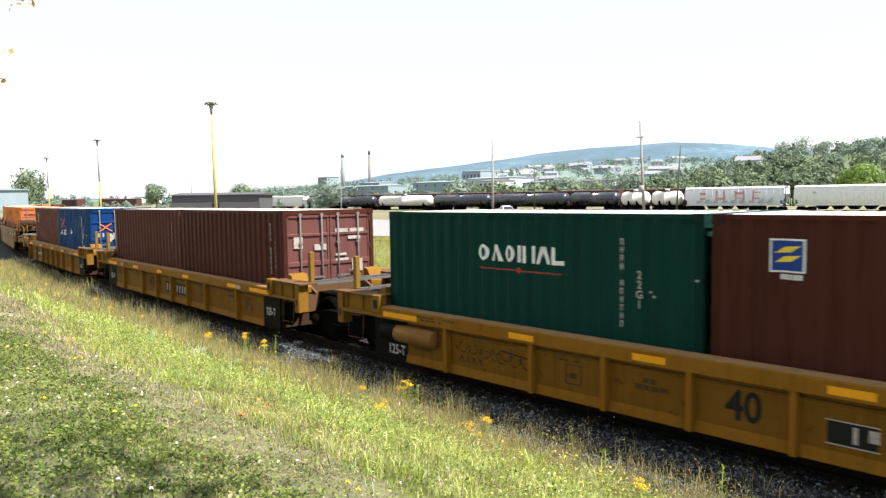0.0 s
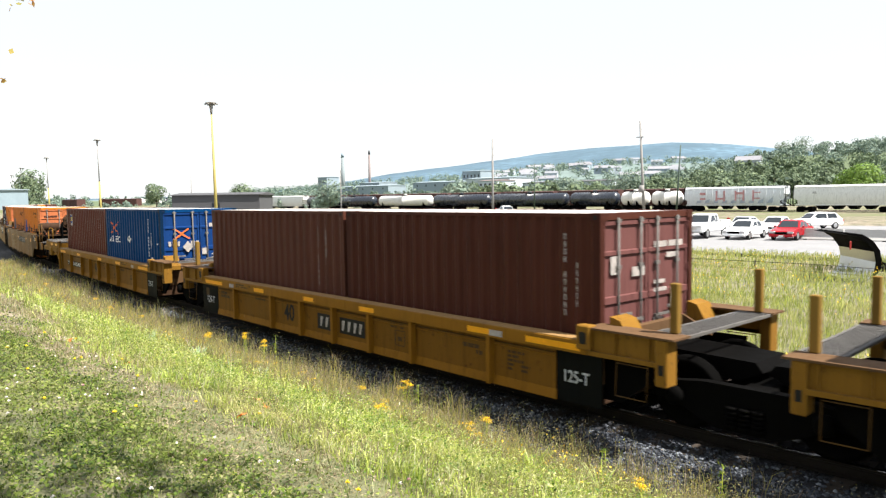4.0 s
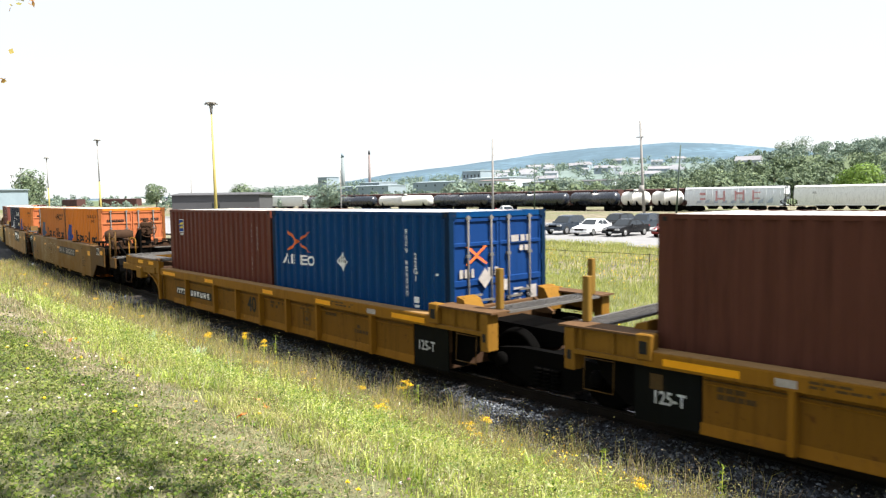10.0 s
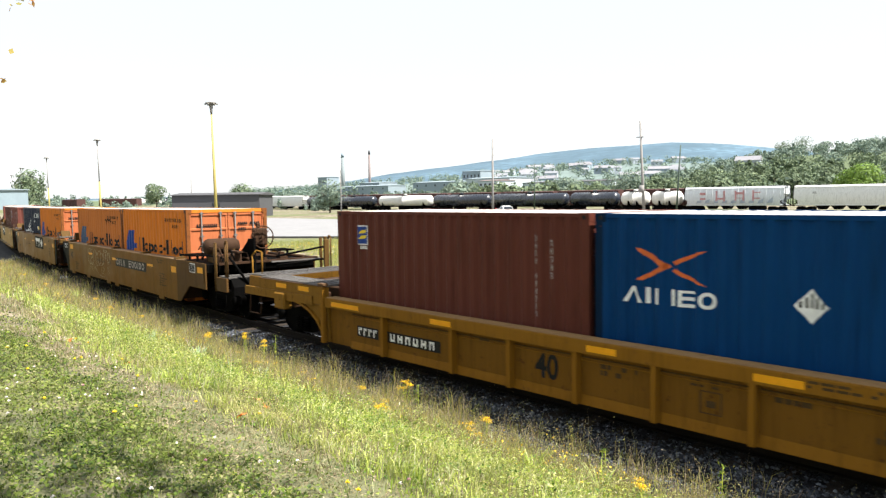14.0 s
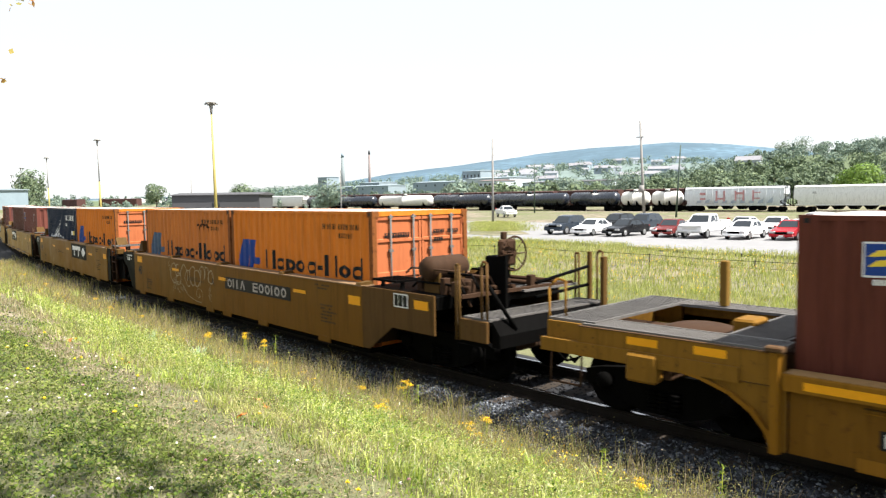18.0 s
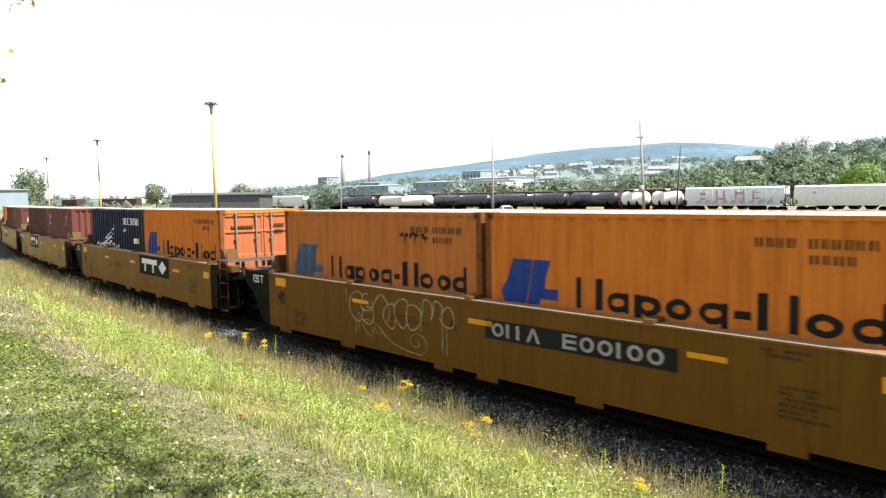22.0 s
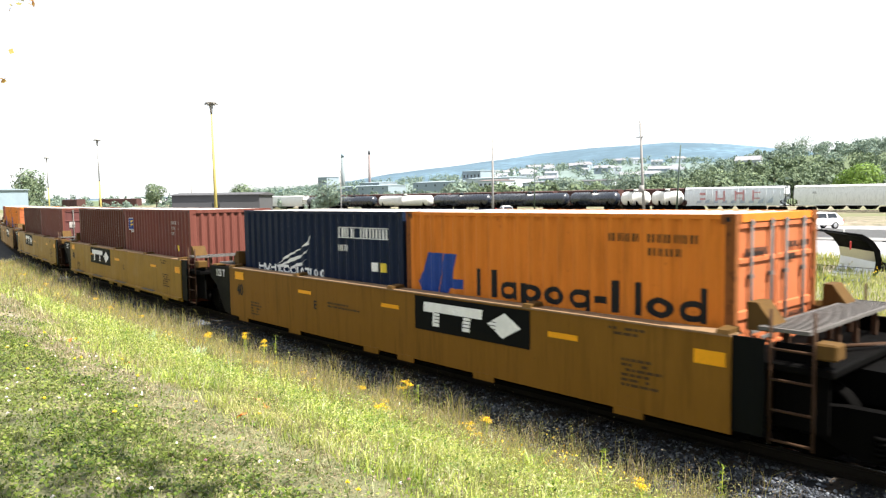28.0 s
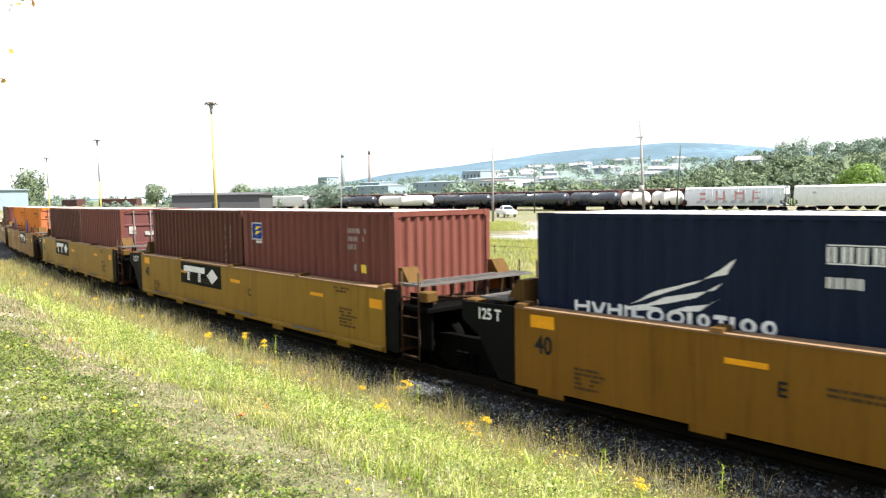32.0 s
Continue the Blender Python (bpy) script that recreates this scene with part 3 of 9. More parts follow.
def emblem_panel(t, x0, x1, z0, z1):
    """A small framed sign: white edge, blue field, two yellow strokes, a white strip below."""
    bm = bar_on(bmesh.new(), x0, x1, z0, z1)
    decal(t, bm, WHITE_INK, "white edge of the emblem")
    bm = on_side(bmesh.new(), [(x0 + 0.02, z0 + 0.02), (x1 - 0.02, z0 + 0.02), (x1 - 0.02, z1 - 0.02), (x0 + 0.02, z1 - 0.02)], 0.005)
    decal(t, bm, BLUE_INK, "blue field of the emblem")
    w, h = x1 - x0, z1 - z0
    bm = bmesh.new()
    for k in (0.30, 0.58):
        on_side(bm, [(x0 + 0.15 * w, z0 + k * h), (x0 + 0.6 * w, z0 + (k + 0.02) * h), (x0 + 0.9 * w, z0 + (k + 0.22) * h), (x0 + 0.4 * w, z0 + (k + 0.18) * h)], 0.007)
    decal(t, bm, YELLOW_INK, "yellow strokes of the emblem")
    bm = bmesh.new()
    for i in range(6):
        bar_on(bm, x0 + w * (0.3 + 0.11 * i), x0 + w * (0.38 + 0.11 * i), z0 - 0.08, z0 - 0.02)
    decal(t, bm, WHITE_INK, "white strip under the emblem")


def stacked_code(t, x, z_top, mat, step=0.13):
    for i, ch in enumerate("22G1"):
        me = lettering(ch, 0.15)
        me.materials.append(mat)
        o = new("lettering", me)
        o.parent = t
        o.matrix_basis = pose(x - CL / 2, -CW / 2 - 0.004, z_top - i * step)
        o["label"] = "white stencilled size code"


def green_box():
    t = container("dark green corrugated steel container in a yellow well car", GREEN)
    bm = glyph_row(bmesh.new(), 2.22, 3.92, 1.83, 2.09, [(0.85, "big"), (0.85, "peak"), (0.7, "big"), (0.3, "stem"), (0.75, "twin"), (0.85, "peak"), (0.7, "foot")], 0.24, tall=1.0)
    decal(t, bm, WHITE_INK, "row of white painted blocks")
    bm = bar_on(bmesh.new(), 2.25, 3.0, 1.70, 1.72)
    bar_on(bm, 3.12, 3.88, 1.69, 1.71)
    on_side(bm, [(3.0, 1.71), (3.06, 1.65), (3.12, 1.71), (3.06, 1.76)])
    decal(t, bm, RED_INK, "thin dull red line")
    decal(t, serial(bmesh.new(), 4.90, 2.26, 0.93, 12, 0.065), GREY_INK, "worn white upright serial")
    stacked_code(t, 5.17, 1.78, GREY_INK)
    bm = bmesh.new()
    for x, z in ((5.30, 1.55), (5.36, 1.50), (5.95, 1.75)):
        bar_on(bm, x, x + 0.05, z, z + 0.03)
    decal(t, bm, GREY_INK, "scuffs in the green paint")
    return t


def blue_box():
    t = container("blue corrugated steel container with doors closed, in a yellow well car", BLUE, BLUE_DOOR)
    bm = bmesh.new()
    for pts in ([(0.60, 2.14), (0.72, 2.14), (1.12, 1.93), (1.05, 1.88)], [(1.50, 2.12), (1.62, 2.14), (1.2, 1.94), (1.14, 1.98)],
                [(0.62, 1.72), (0.74, 1.72), (1.14, 1.92), (1.08, 1.96)], [(1.5, 1.72), (1.62, 1.70), (1.2, 1.9), (1.14, 1.86)]):
        on_side(bm, pts)
    decal(t, bm, ORANGE_INK, "orange crossed strokes")
    bm = glyph_row(bmesh.new(), 0.45, 1.74, 1.42, 1.63, [(0.9, "peak"), (0.28, "stem"), (0.9, "twin"), (0.7, "comb"), (0.75, "big")], 0.26, tall=1.0)
    decal(t, bm, WHITE_INK, "row of white painted blocks")
    bm = on_side(bmesh.new(), [(2.65, 1.58), (2.83, 1.38), (3.01, 1.58), (2.83, 1.78)])
    decal(t, bm, WHITE_INK, "white diamond placard")
    bm = bmesh.new()
    for i in range(5):
        x = 2.70 + i * 0.06
        on_side(bm, [(x, 1.56), (x + 0.03, 1.56), (x + 0.03, 1.64 + 0.05 * (2 - abs(i - 2))), (x, 1.62 + 0.05 * (2 - abs(i - 2)))], 0.006)
    decal(t, bm, BLACK_INK, "black stripes of the placard")
    decal(t, serial(bmesh.new(), 4.90, 2.28, 0.95, 12, 0.06), WHITE_INK, "white upright serial")
    stacked_code(t, 5.16, 1.80, WHITE_INK)
    bm = bar_on(bmesh.new(), 5.1, 5.22, 0.98, 1.09)
    bar_on(bm, 5.12, 5.22, 0.90, 0.95)
    bar_on(bm, 5.70, 5.76, 1.50, 1.54)
    decal(t, bm, WHITE_INK, "small white plate")
    x = CL / 2 - 0.018
    bm = bmesh.new()
    for pts in [[(a * 0.88 - 0.13, 1.83 + (b - 1.92) * 0.75) for a, b in q] for q in ([(-0.80, 2.12), (-0.72, 2.14), (-0.46, 1.92), (-0.52, 1.90)], [(-0.22, 2.12), (-0.28, 2.14), (-0.52, 1.94), (-0.48, 1.90)], [(-0.8, 1.72), (-0.72, 1.7), (-0.46, 1.9), (-0.5, 1.94)], [(-0.2, 1.72), (-0.26, 1.7), (-0.52, 1.88), (-0.46, 1.92)])]:
        bm.faces.new([bm.verts.new((x, a, b)) for a, b in pts])
    decal(t, bm, ORANGE_INK, "orange crossed strokes on the door")
    bm = bmesh.new()
    for y0, y1, z0, z1 in ((-0.98, -0.9, 1.45, 1.6), (-0.86, -0.76, 1.45, 1.6), (-0.7, -0.64, 1.45, 1.6), (-0.3, -0.18, 1.45, 1.6), (-0.13, -0.05, 1.45, 1.6), (0.3, 0.5, 2.02, 2.14),
                           (0.55, 0.66, 2.02, 2.14), (0.7, 0.78, 2.02, 2.14), (0.52, 0.62, 1.85, 1.95), (0.66, 0.76, 1.85, 1.95), (0.05, 0.2, 1.16, 1.36), (0.36, 0.6, 1.14, 1.18), (0.36, 0.6, 1.04, 1.08), (0.36, 0.55, 0.94, 0.98), (0.72, 0.98, 0.6, 1.2)):
        bm.faces.new([bm.verts.new((x, a, b)) for a, b in ((y0, z0), (y1, z0), (y1, z1), (y0, z1))])
    decal(t, bm, GREY_INK, "white door stencils")
    bm = bmesh.new()
    bm.faces.new([bm.verts.new((x + 0.03, a, b)) for a, b in ((-0.56, 1.42), (-0.4, 1.24), (-0.24, 1.42), (-0.4, 1.6))])
    decal(t, bm, GREY_INK, "white diamond placard on the door")
    return t


def navy_box():
    t = container("navy blue corrugated steel container sunk in an ochre well car", NAVY)
    bm = bmesh.new()
    for pts in ([(1.0, 1.42), (1.35, 1.62), (2.2, 1.88), (2.35, 2.02), (1.9, 1.76), (1.3, 1.54)], [(1.15, 1.40), (1.5, 1.56), (2.15, 1.70), (2.25, 1.80), (1.9, 1.58), (1.5, 1.47)],
                [(1.55, 1.38), (1.8, 1.47), (2.1, 1.52), (2.2, 1.60), (1.95, 1.42)], [(0.85, 1.36), (1.2, 1.44), (1.45, 1.40), (1.1, 1.34)]):
        on_side(bm, [(x + 0.55, z - 0.03) for x, z in pts])
    on_side(bm, [(2.60, 1.81), (2.85, 1.87), (2.97, 2.07)])
    decal(t, bm, WHITE_INK, "white wing-shaped emblem")
    bm = glyph_row(bmesh.new(), 0.66, 3.45, 1.19, 1.37, [(0.9, "pair"), (0.8, "vee"), (0.8, "pair"), (0.3, "stem"), (0.7, "foot"), (0.9, "big"), (0.9, "big"), (0.25, "stem"), (0.7, "big"), (0.6, "tee"), (0.25, "stem"), (0.8, "big"), (0.7, "big")], 0.3, tall=1.0)
    decal(t, bm, WHITE_INK, "row of white painted blocks")
    bm = serial_rows(bmesh.new(), 3.95, 5.6, 2.08, 0.17, 11)
    bar_on(bm, 3.95, 5.6, 2.06, 2.075)
    bar_on(bm, 3.95, 5.6, 2.26, 2.275)
    serial_rows(bm, 3.95, 4.45, 1.80, 0.12, 5)
    bar_on(bm, 5.08, 5.26, 1.45, 1.62)
    decal(t, bm, WHITE_INK, "white stencilled rows")
    bm = bar_on(bmesh.new(), 5.36, 5.52, 1.45, 1.62)
    decal(t, bm, YELLOW_INK, "small yellow plate")
    return t


def brown_box(label, mat=None, door=None, right="door", logo=None, mark=0):
    t = container(label, mat or BROWN, door or mat or BROWN, right)
    if logo:
        emblem_panel(t, *logo)
    if mark == 1:      # upright serial towards the right end
        decal(t, serial(bmesh.new(), 5.10, 2.26, 0.9, 12, 0.06), GREY_INK, "worn white upright serial")
        decal(t, serial(bmesh.new(), 5.40, 2.20, 1.6, 5, 0.06, ()), GREY_INK, "worn white size code")
    elif mark == 2:    # short rows of stencils at the right
        bm = serial_rows(bmesh.new(), 4.5, 5.2, 2.16, 0.1, 6)
        serial_rows(bm, 4.5, 5.1, 2.0, 0.1, 6)
        serial_rows(bm, 4.5, 4.8, 1.84, 0.1, 3)
        bar_on(bm, 4.7, 4.82, 1.42, 1.56)
        decal(t, bm, GREY_INK, "worn white stencilled rows")
        decal(t, bar_on(bmesh.new(), 4.95, 5.15, 1.40, 1.56), YELLOW_INK, "small yellow plate")
    elif mark == 3:    # large upright marks of a leased container
        decal(t, serial(bmesh.new(), 5.45, 2.3, 1.0, 12, 0.09), GREY_INK, "worn white upright serial")
        decal(t, serial(bmesh.new(), 5.66, 1.9, 1.25, 6, 0.09, ()), GREY_INK, "worn white size code")
    return t


def door_labels(t):
    x = CL / 2 - 0.018
    bm = bmesh.new()
    for y0, y1, z0, z1 in ((-0.95, -0.72, 1.72, 1.98), (-0.42, -0.1, 1.66, 1.8), (0.15, 0.5, 2.05, 2.14), (0.55, 0.95, 2.05, 2.14), (0.5, 0.85, 1.88, 1.96), (0.15, 0.45, 1.5, 1.56), (0.15, 0.5, 1.38, 1.44), (0.6, 0.9, 1.1, 1.4), (0.15, 0.4, 0.8, 1.0), (-0.6, -0.2, 1.0, 1.05), (-0.6, -0.3, 0.9, 0.95)):
        bm.faces.new([bm.verts.new((x, a, b)) for a, b in ((y0, z0), (y1, z0), (y1, z1), (y0, z1))])
    decal(t, bm, GREY_INK, "worn pale door stencils")


# ---- rail trucks ----
SPIN = []      # wheel sets, with the radius they roll on


def rail_truck():
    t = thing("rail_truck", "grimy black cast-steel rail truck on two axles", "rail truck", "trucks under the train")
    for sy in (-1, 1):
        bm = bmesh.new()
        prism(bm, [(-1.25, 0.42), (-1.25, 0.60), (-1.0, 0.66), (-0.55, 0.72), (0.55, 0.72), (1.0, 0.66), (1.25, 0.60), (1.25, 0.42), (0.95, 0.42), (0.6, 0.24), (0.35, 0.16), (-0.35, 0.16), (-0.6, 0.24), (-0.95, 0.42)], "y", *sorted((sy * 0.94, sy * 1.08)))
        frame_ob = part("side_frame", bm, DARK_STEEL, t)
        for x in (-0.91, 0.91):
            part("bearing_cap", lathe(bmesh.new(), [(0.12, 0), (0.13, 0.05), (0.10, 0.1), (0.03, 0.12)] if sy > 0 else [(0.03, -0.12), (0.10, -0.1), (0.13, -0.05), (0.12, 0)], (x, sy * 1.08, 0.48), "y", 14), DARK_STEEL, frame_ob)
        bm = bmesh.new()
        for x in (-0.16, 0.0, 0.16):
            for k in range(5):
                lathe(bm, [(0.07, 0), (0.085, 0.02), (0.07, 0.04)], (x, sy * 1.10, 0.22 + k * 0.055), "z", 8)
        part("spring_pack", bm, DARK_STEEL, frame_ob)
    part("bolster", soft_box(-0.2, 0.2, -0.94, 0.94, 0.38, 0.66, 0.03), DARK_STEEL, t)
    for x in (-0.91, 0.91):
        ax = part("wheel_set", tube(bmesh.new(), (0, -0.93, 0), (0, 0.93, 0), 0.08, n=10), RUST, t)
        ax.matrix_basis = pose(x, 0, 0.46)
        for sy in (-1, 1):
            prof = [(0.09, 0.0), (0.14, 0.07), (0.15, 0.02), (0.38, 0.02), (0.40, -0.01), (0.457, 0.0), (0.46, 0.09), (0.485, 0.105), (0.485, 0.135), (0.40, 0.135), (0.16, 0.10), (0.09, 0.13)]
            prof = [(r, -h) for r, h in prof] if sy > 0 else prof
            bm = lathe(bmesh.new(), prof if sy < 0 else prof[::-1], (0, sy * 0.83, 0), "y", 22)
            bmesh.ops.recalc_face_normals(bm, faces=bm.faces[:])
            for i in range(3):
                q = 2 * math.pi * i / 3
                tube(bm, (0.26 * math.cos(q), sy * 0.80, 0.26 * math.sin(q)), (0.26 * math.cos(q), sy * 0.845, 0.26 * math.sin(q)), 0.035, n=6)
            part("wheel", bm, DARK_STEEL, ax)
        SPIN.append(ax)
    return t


# ---- yellow ribbed well cars ----
RIB_X = (-4.33, -2.53, -1.28, -0.06, 1.15, 2.39, 4.27)
HW = 6.1


def stirrup(t, x, sy, w=0.46, z0=0.95, z1=0.46, mat=None):
    bm = bent_rod(bmesh.new(), [(x - w / 2, sy * 1.5, z0), (x - w / 2, sy * 1.53, z1), (x + w / 2, sy * 1.53, z1), (x + w / 2, sy * 1.5, z0)], 0.008)
    bent_rod(bm, [(x - w / 2, sy * 1.515, z0 - 0.06), (x + w / 2, sy * 1.515, z0 - 0.06)], 0.008)
    part("sill_step", bm, mat or CAR_DIRTY, t, "thin steel rod step")


def ribbed_end(t, sx):
    """The platform at an articulated end of a yellow well car, over half of the shared truck."""
    X = lambda v: sx * v
    for sy in (-1, 1):
        bm = bmesh.new()
        box(bm, *sorted((X(6.12), X(7.25))), *sorted((sy * 1.44, sy * 1.5)), 0.93, 1.28)
        box(bm, *sorted((X(6.12), X(7.25))), *sorted((sy * 1.44, sy * 1.56)), 0.93, 0.99)
        part("platform_side", bm, CAR_WORN, t)
        bm = box(bmesh.new(), *sorted((X(6.1), X(7.42))), *sorted((sy * 1.16, sy * 1.57)), 1.282, 1.31)
        part("top_plate", bm, RUST_ORANGE, t, "rusty steel top plate")
        bm = soft_box(*sorted((X(7.16), X(7.33))), *sorted((sy * 1.32, sy * 1.56)), 0.69, 1.28, 0.015)
        box(bm, *sorted((X(7.21), X(7.28))), *sorted((sy * 1.55, sy * 1.563)), 0.84, 0.97, 1)
        part("end_post", bm, [CAR_WORN, BLACK_INK], t)
        bm = soft_box(*sorted((X(5.98), X(6.2))), *sorted((sy * 1.42, sy * 1.6)), 1.0, 1.33, 0.015)
        box(bm, *sorted((X(6.04), X(6.15))), *sorted((sy * 1.598, sy * 1.604)), 1.08, 1.24, 1)
        part("lifting_lug", bm, [CAR_WORN, BLACK_INK], t)
        bm = soft_box(*sorted((X(7.16), X(7.27))), *sorted((sy * 1.12, sy * 1.22)), 1.312, 1.95, 0.01)
        part("stake", bm, POST_WOOD, t, "worn yellow steel stake")
        stirrup(t, X(6.80), sy)
        for x in (6.55, 7.05):
            part("gusset", prism(bmesh.new(), [(X(x), 0.99), (X(x + 0.02), 0.99), (X(x + 0.02), 1.27), (X(x), 1.27)], "y", *sorted((sy * 1.501, sy * 1.545))), CAR_WORN, t)
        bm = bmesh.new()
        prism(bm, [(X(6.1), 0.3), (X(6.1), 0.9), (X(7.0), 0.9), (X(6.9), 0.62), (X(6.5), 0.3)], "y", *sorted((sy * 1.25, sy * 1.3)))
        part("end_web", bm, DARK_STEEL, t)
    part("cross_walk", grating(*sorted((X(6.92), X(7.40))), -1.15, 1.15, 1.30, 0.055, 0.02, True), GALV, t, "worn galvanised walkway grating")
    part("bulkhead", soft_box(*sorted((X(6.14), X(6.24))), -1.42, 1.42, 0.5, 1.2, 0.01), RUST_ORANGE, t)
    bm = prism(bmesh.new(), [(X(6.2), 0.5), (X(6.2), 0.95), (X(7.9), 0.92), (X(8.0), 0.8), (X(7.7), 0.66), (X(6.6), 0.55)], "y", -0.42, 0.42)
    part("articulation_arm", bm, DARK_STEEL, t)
    for yy in (-0.75, 0.75):
        part("stiffener", prism(bmesh.new(), [(X(6.24), 0.95), (X(6.24), 1.22), (X(6.7), 1.0), (X(6.7), 0.95)], "y", yy - 0.03, yy + 0.03), RUST_ORANGE, t)
        part("corner_guide", prism(bmesh.new(), [(X(6.26), 1.0), (X(6.26), 1.42), (X(6.42), 1.38), (X(6.58), 1.12), (X(6.58), 1.0)], "y", yy * 1.35 - 0.2, yy * 1.35 + 0.2), CAR_WORN, t)


def long_end(t, sx=-1):
    """The coupler end of the yellow car: a long deck over its own truck."""
    X = lambda v: sx * v
    end = 9.35
    for sy in (-1, 1):
        bm = bmesh.new()
        box(bm, *sorted((X(6.12), X(end - 0.55))), *sorted((sy * 1.46, sy * 1.53)), 0.95, 1.31)
        box(bm, *sorted((X(end - 0.55), X(end))), *sorted((sy * 1.40, sy * 1.47)), 1.02, 1.33)
        box(bm, *sorted((X(6.6), X(end + 0.05))), *sorted((sy * 1.46, sy * 1.56)), 0.92, 1.10)
        part("side_beam", bm, CAR_WORN, t)
        bm = soft_box(*sorted((X(7.60), X(8.02))), *sorted((sy * 1.40, sy * 1.62)), 0.72, 1.08, 0.03)
        tube(bm, (X(7.82), sy * 1.618, 0.96), (X(7.82), sy * 1.624, 0.96), 0.06, 0.06, 12)
        part("jacking_pad", bm, CAR_WORN, t)
        part("side_grating", grating(*sorted((X(6.2), X(end - 0.6))), *sorted((sy * 0.95, sy * 1.50)), 1.352, 0.055, 0.022, False), GALV, t, "worn galvanised walkway grating")
        part("stake", soft_box(*sorted((X(7.9), X(8.02))), *sorted((sy * 1.05 if sy > 0 else sy * 0.0 + 0.9, (sy * 1.05 if sy > 0 else 0.9) + 0.12)), 1.36, 2.05, 0.01), POST_WOOD, t) if sy > 0 else None
        bm = prism(bmesh.new(), [(X(6.1), 0.22), (X(6.1), 0.93), (X(7.35), 0.93), (X(7.05), 0.88), (X(6.72), 0.77), (X(6.46), 0.60), (X(6.31), 0.42), (X(6.24), 0.22)], "y", *sorted((sy * 1.44, sy * 1.5)))
        part("arch_plate", bm, CAR_WORN, t)
        arch = [(7.35, 0.93), (7.05, 0.88), (6.72, 0.77), (6.46, 0.60), (6.31, 0.42), (6.24, 0.22)]
        bm = prism(bmesh.new(), [(X(x), z) for x, z in arch] + [(X(x - 0.045), z + 0.03) for x, z in arch[::-1]], "y", *sorted((sy * 1.501, sy * 1.56)))
        part("arch_flange", bm, CAR_YELLOW, t, "curved steel flange over the wheels")
        bm = prism(bmesh.new(), [(X(6.13), sy * 1.531), (X(6.15), sy * 1.60), (X(6.24), sy * 1.60), (X(6.26), sy * 1.531)], "z", 0.21, 1.33)
        part("corner_rib", bm, CAR_YELLOW, t)
        part("lifting_lug", soft_box(*sorted((X(6.10), X(6.30))), *sorted((sy * 1.48, sy * 1.62)), 1.335, 1.40, 0.015), RUST_ORANGE, t)
        for x0, x1 in ((6.75, 7.15), (7.62, 8.05)):
            bm = bmesh.new()
            rect(bm, *sorted((X(x0), X(x1))), 1.17, 1.27, sy * 1.534)
            part("reflector", bm, REFLECTOR, t, "amber reflective tape strip")
        part("deck_edge", box(bmesh.new(), *sorted((X(6.3), X(end - 0.56))), *sorted((sy * 1.40, sy * 1.54)), 1.312, 1.325), RUST_ORANGE, t, "rusty scraped deck edge")
    part("end_grating", grating(*sorted((X(end - 0.75), X(end))), -1.42, 1.42, 1.37, 0.055, 0.022, True), GALV, t, "worn galvanised walkway grating")
    part("inner_grating", grating(*sorted((X(6.3), X(7.0))), -0.94, 0.94, 1.35, 0.055, 0.022, False), GALV, t)
    part("centre_sill", soft_box(*sorted((X(6.1), X(end - 0.1))), -0.45, 0.45, 0.72, 1.12, 0.02), RUST, t)
    part("bolster_beam", soft_box(*sorted((X(7.5), X(8.1))), -1.4, 1.4, 0.75, 1.0, 0.02), RUST, t)
    part("kingpin_housing", lathe(bmesh.new(), [(0.5, 1.121), (0.5, 1.2), (0.36, 1.24), (0.1, 1.25)], (X(7.8), 0, 0), "z", 18), RUST, t)
    part("centre_block", soft_box(*sorted((X(6.95), X(7.25))), -0.25, 0.2, 1.12, 1.42, 0.03), CAR_WORN, t, "worn tan steel block")
    part("buffer_beam", soft_box(*sorted((X(end - 0.06), X(end + 0.02))), -1.4, 1.4, 0.9, 1.30, 0.01), CAR_WORN, t)
    coupler(t, X(end), sx)
    bm = bent_rod(bmesh.new(), [(X(end + 0.05), -1.35, 1.0), (X(end + 0.05), -1.35, 1.78), (X(end - 0.05), -1.30, 1.9), (X(end - 0.12), -1.2, 1.86)], 0.018)
    bent_rod(bm, [(X(end - 0.12), -1.2, 1.86), (X(end - 0.12), -1.2, 1.3)], 0.018)
    part("grab_iron", bm, CAR_WORN, t)
    bm = bent_rod(bmesh.new(), [(X(end - 0.1), -1.5, 0.93), (X(end - 0.1), -1.53, 0.5), (X(end - 0.6), -1.53, 0.5), (X(end - 0.6), -1.5, 0.93)], 0.016)
    part("sill_step", bm, RUST, t)
    part("uncoupling_lever", bent_rod(bmesh.new(), [(X(end + 0.08), -1.4, 0.88), (X(end + 0.12), -0.4, 0.88), (X(end + 0.3), -0.15, 0.85)], 0.014), RUST, t)


def coupler(t, x, sx):
    bm = soft_box(*sorted((x - sx * 0.1, x + sx * 0.35)), -0.12, 0.12, 0.76, 1.0, 0.03)
    prism(bm, [(x + sx * 0.33, -0.17), (x + sx * 0.56, -0.17), (x + sx * 0.6, -0.05), (x + sx * 0.45, -0.02), (x + sx * 0.45, 0.08), (x + sx * 0.58, 0.14), (x + sx * 0.52, 0.2), (x + sx * 0.33, 0.16)], "z", 0.72, 1.04)
    part("coupler", bm, DARK_STEEL, t)
    part("air_hose", bent_rod(bmesh.new(), [(x, -0.3, 0.85), (x + sx * 0.2, -0.32, 0.65), (x + sx * 0.4, -0.25, 0.45), (x + sx * 0.55, -0.15, 0.5)], 0.02), DARK_STEEL, t)


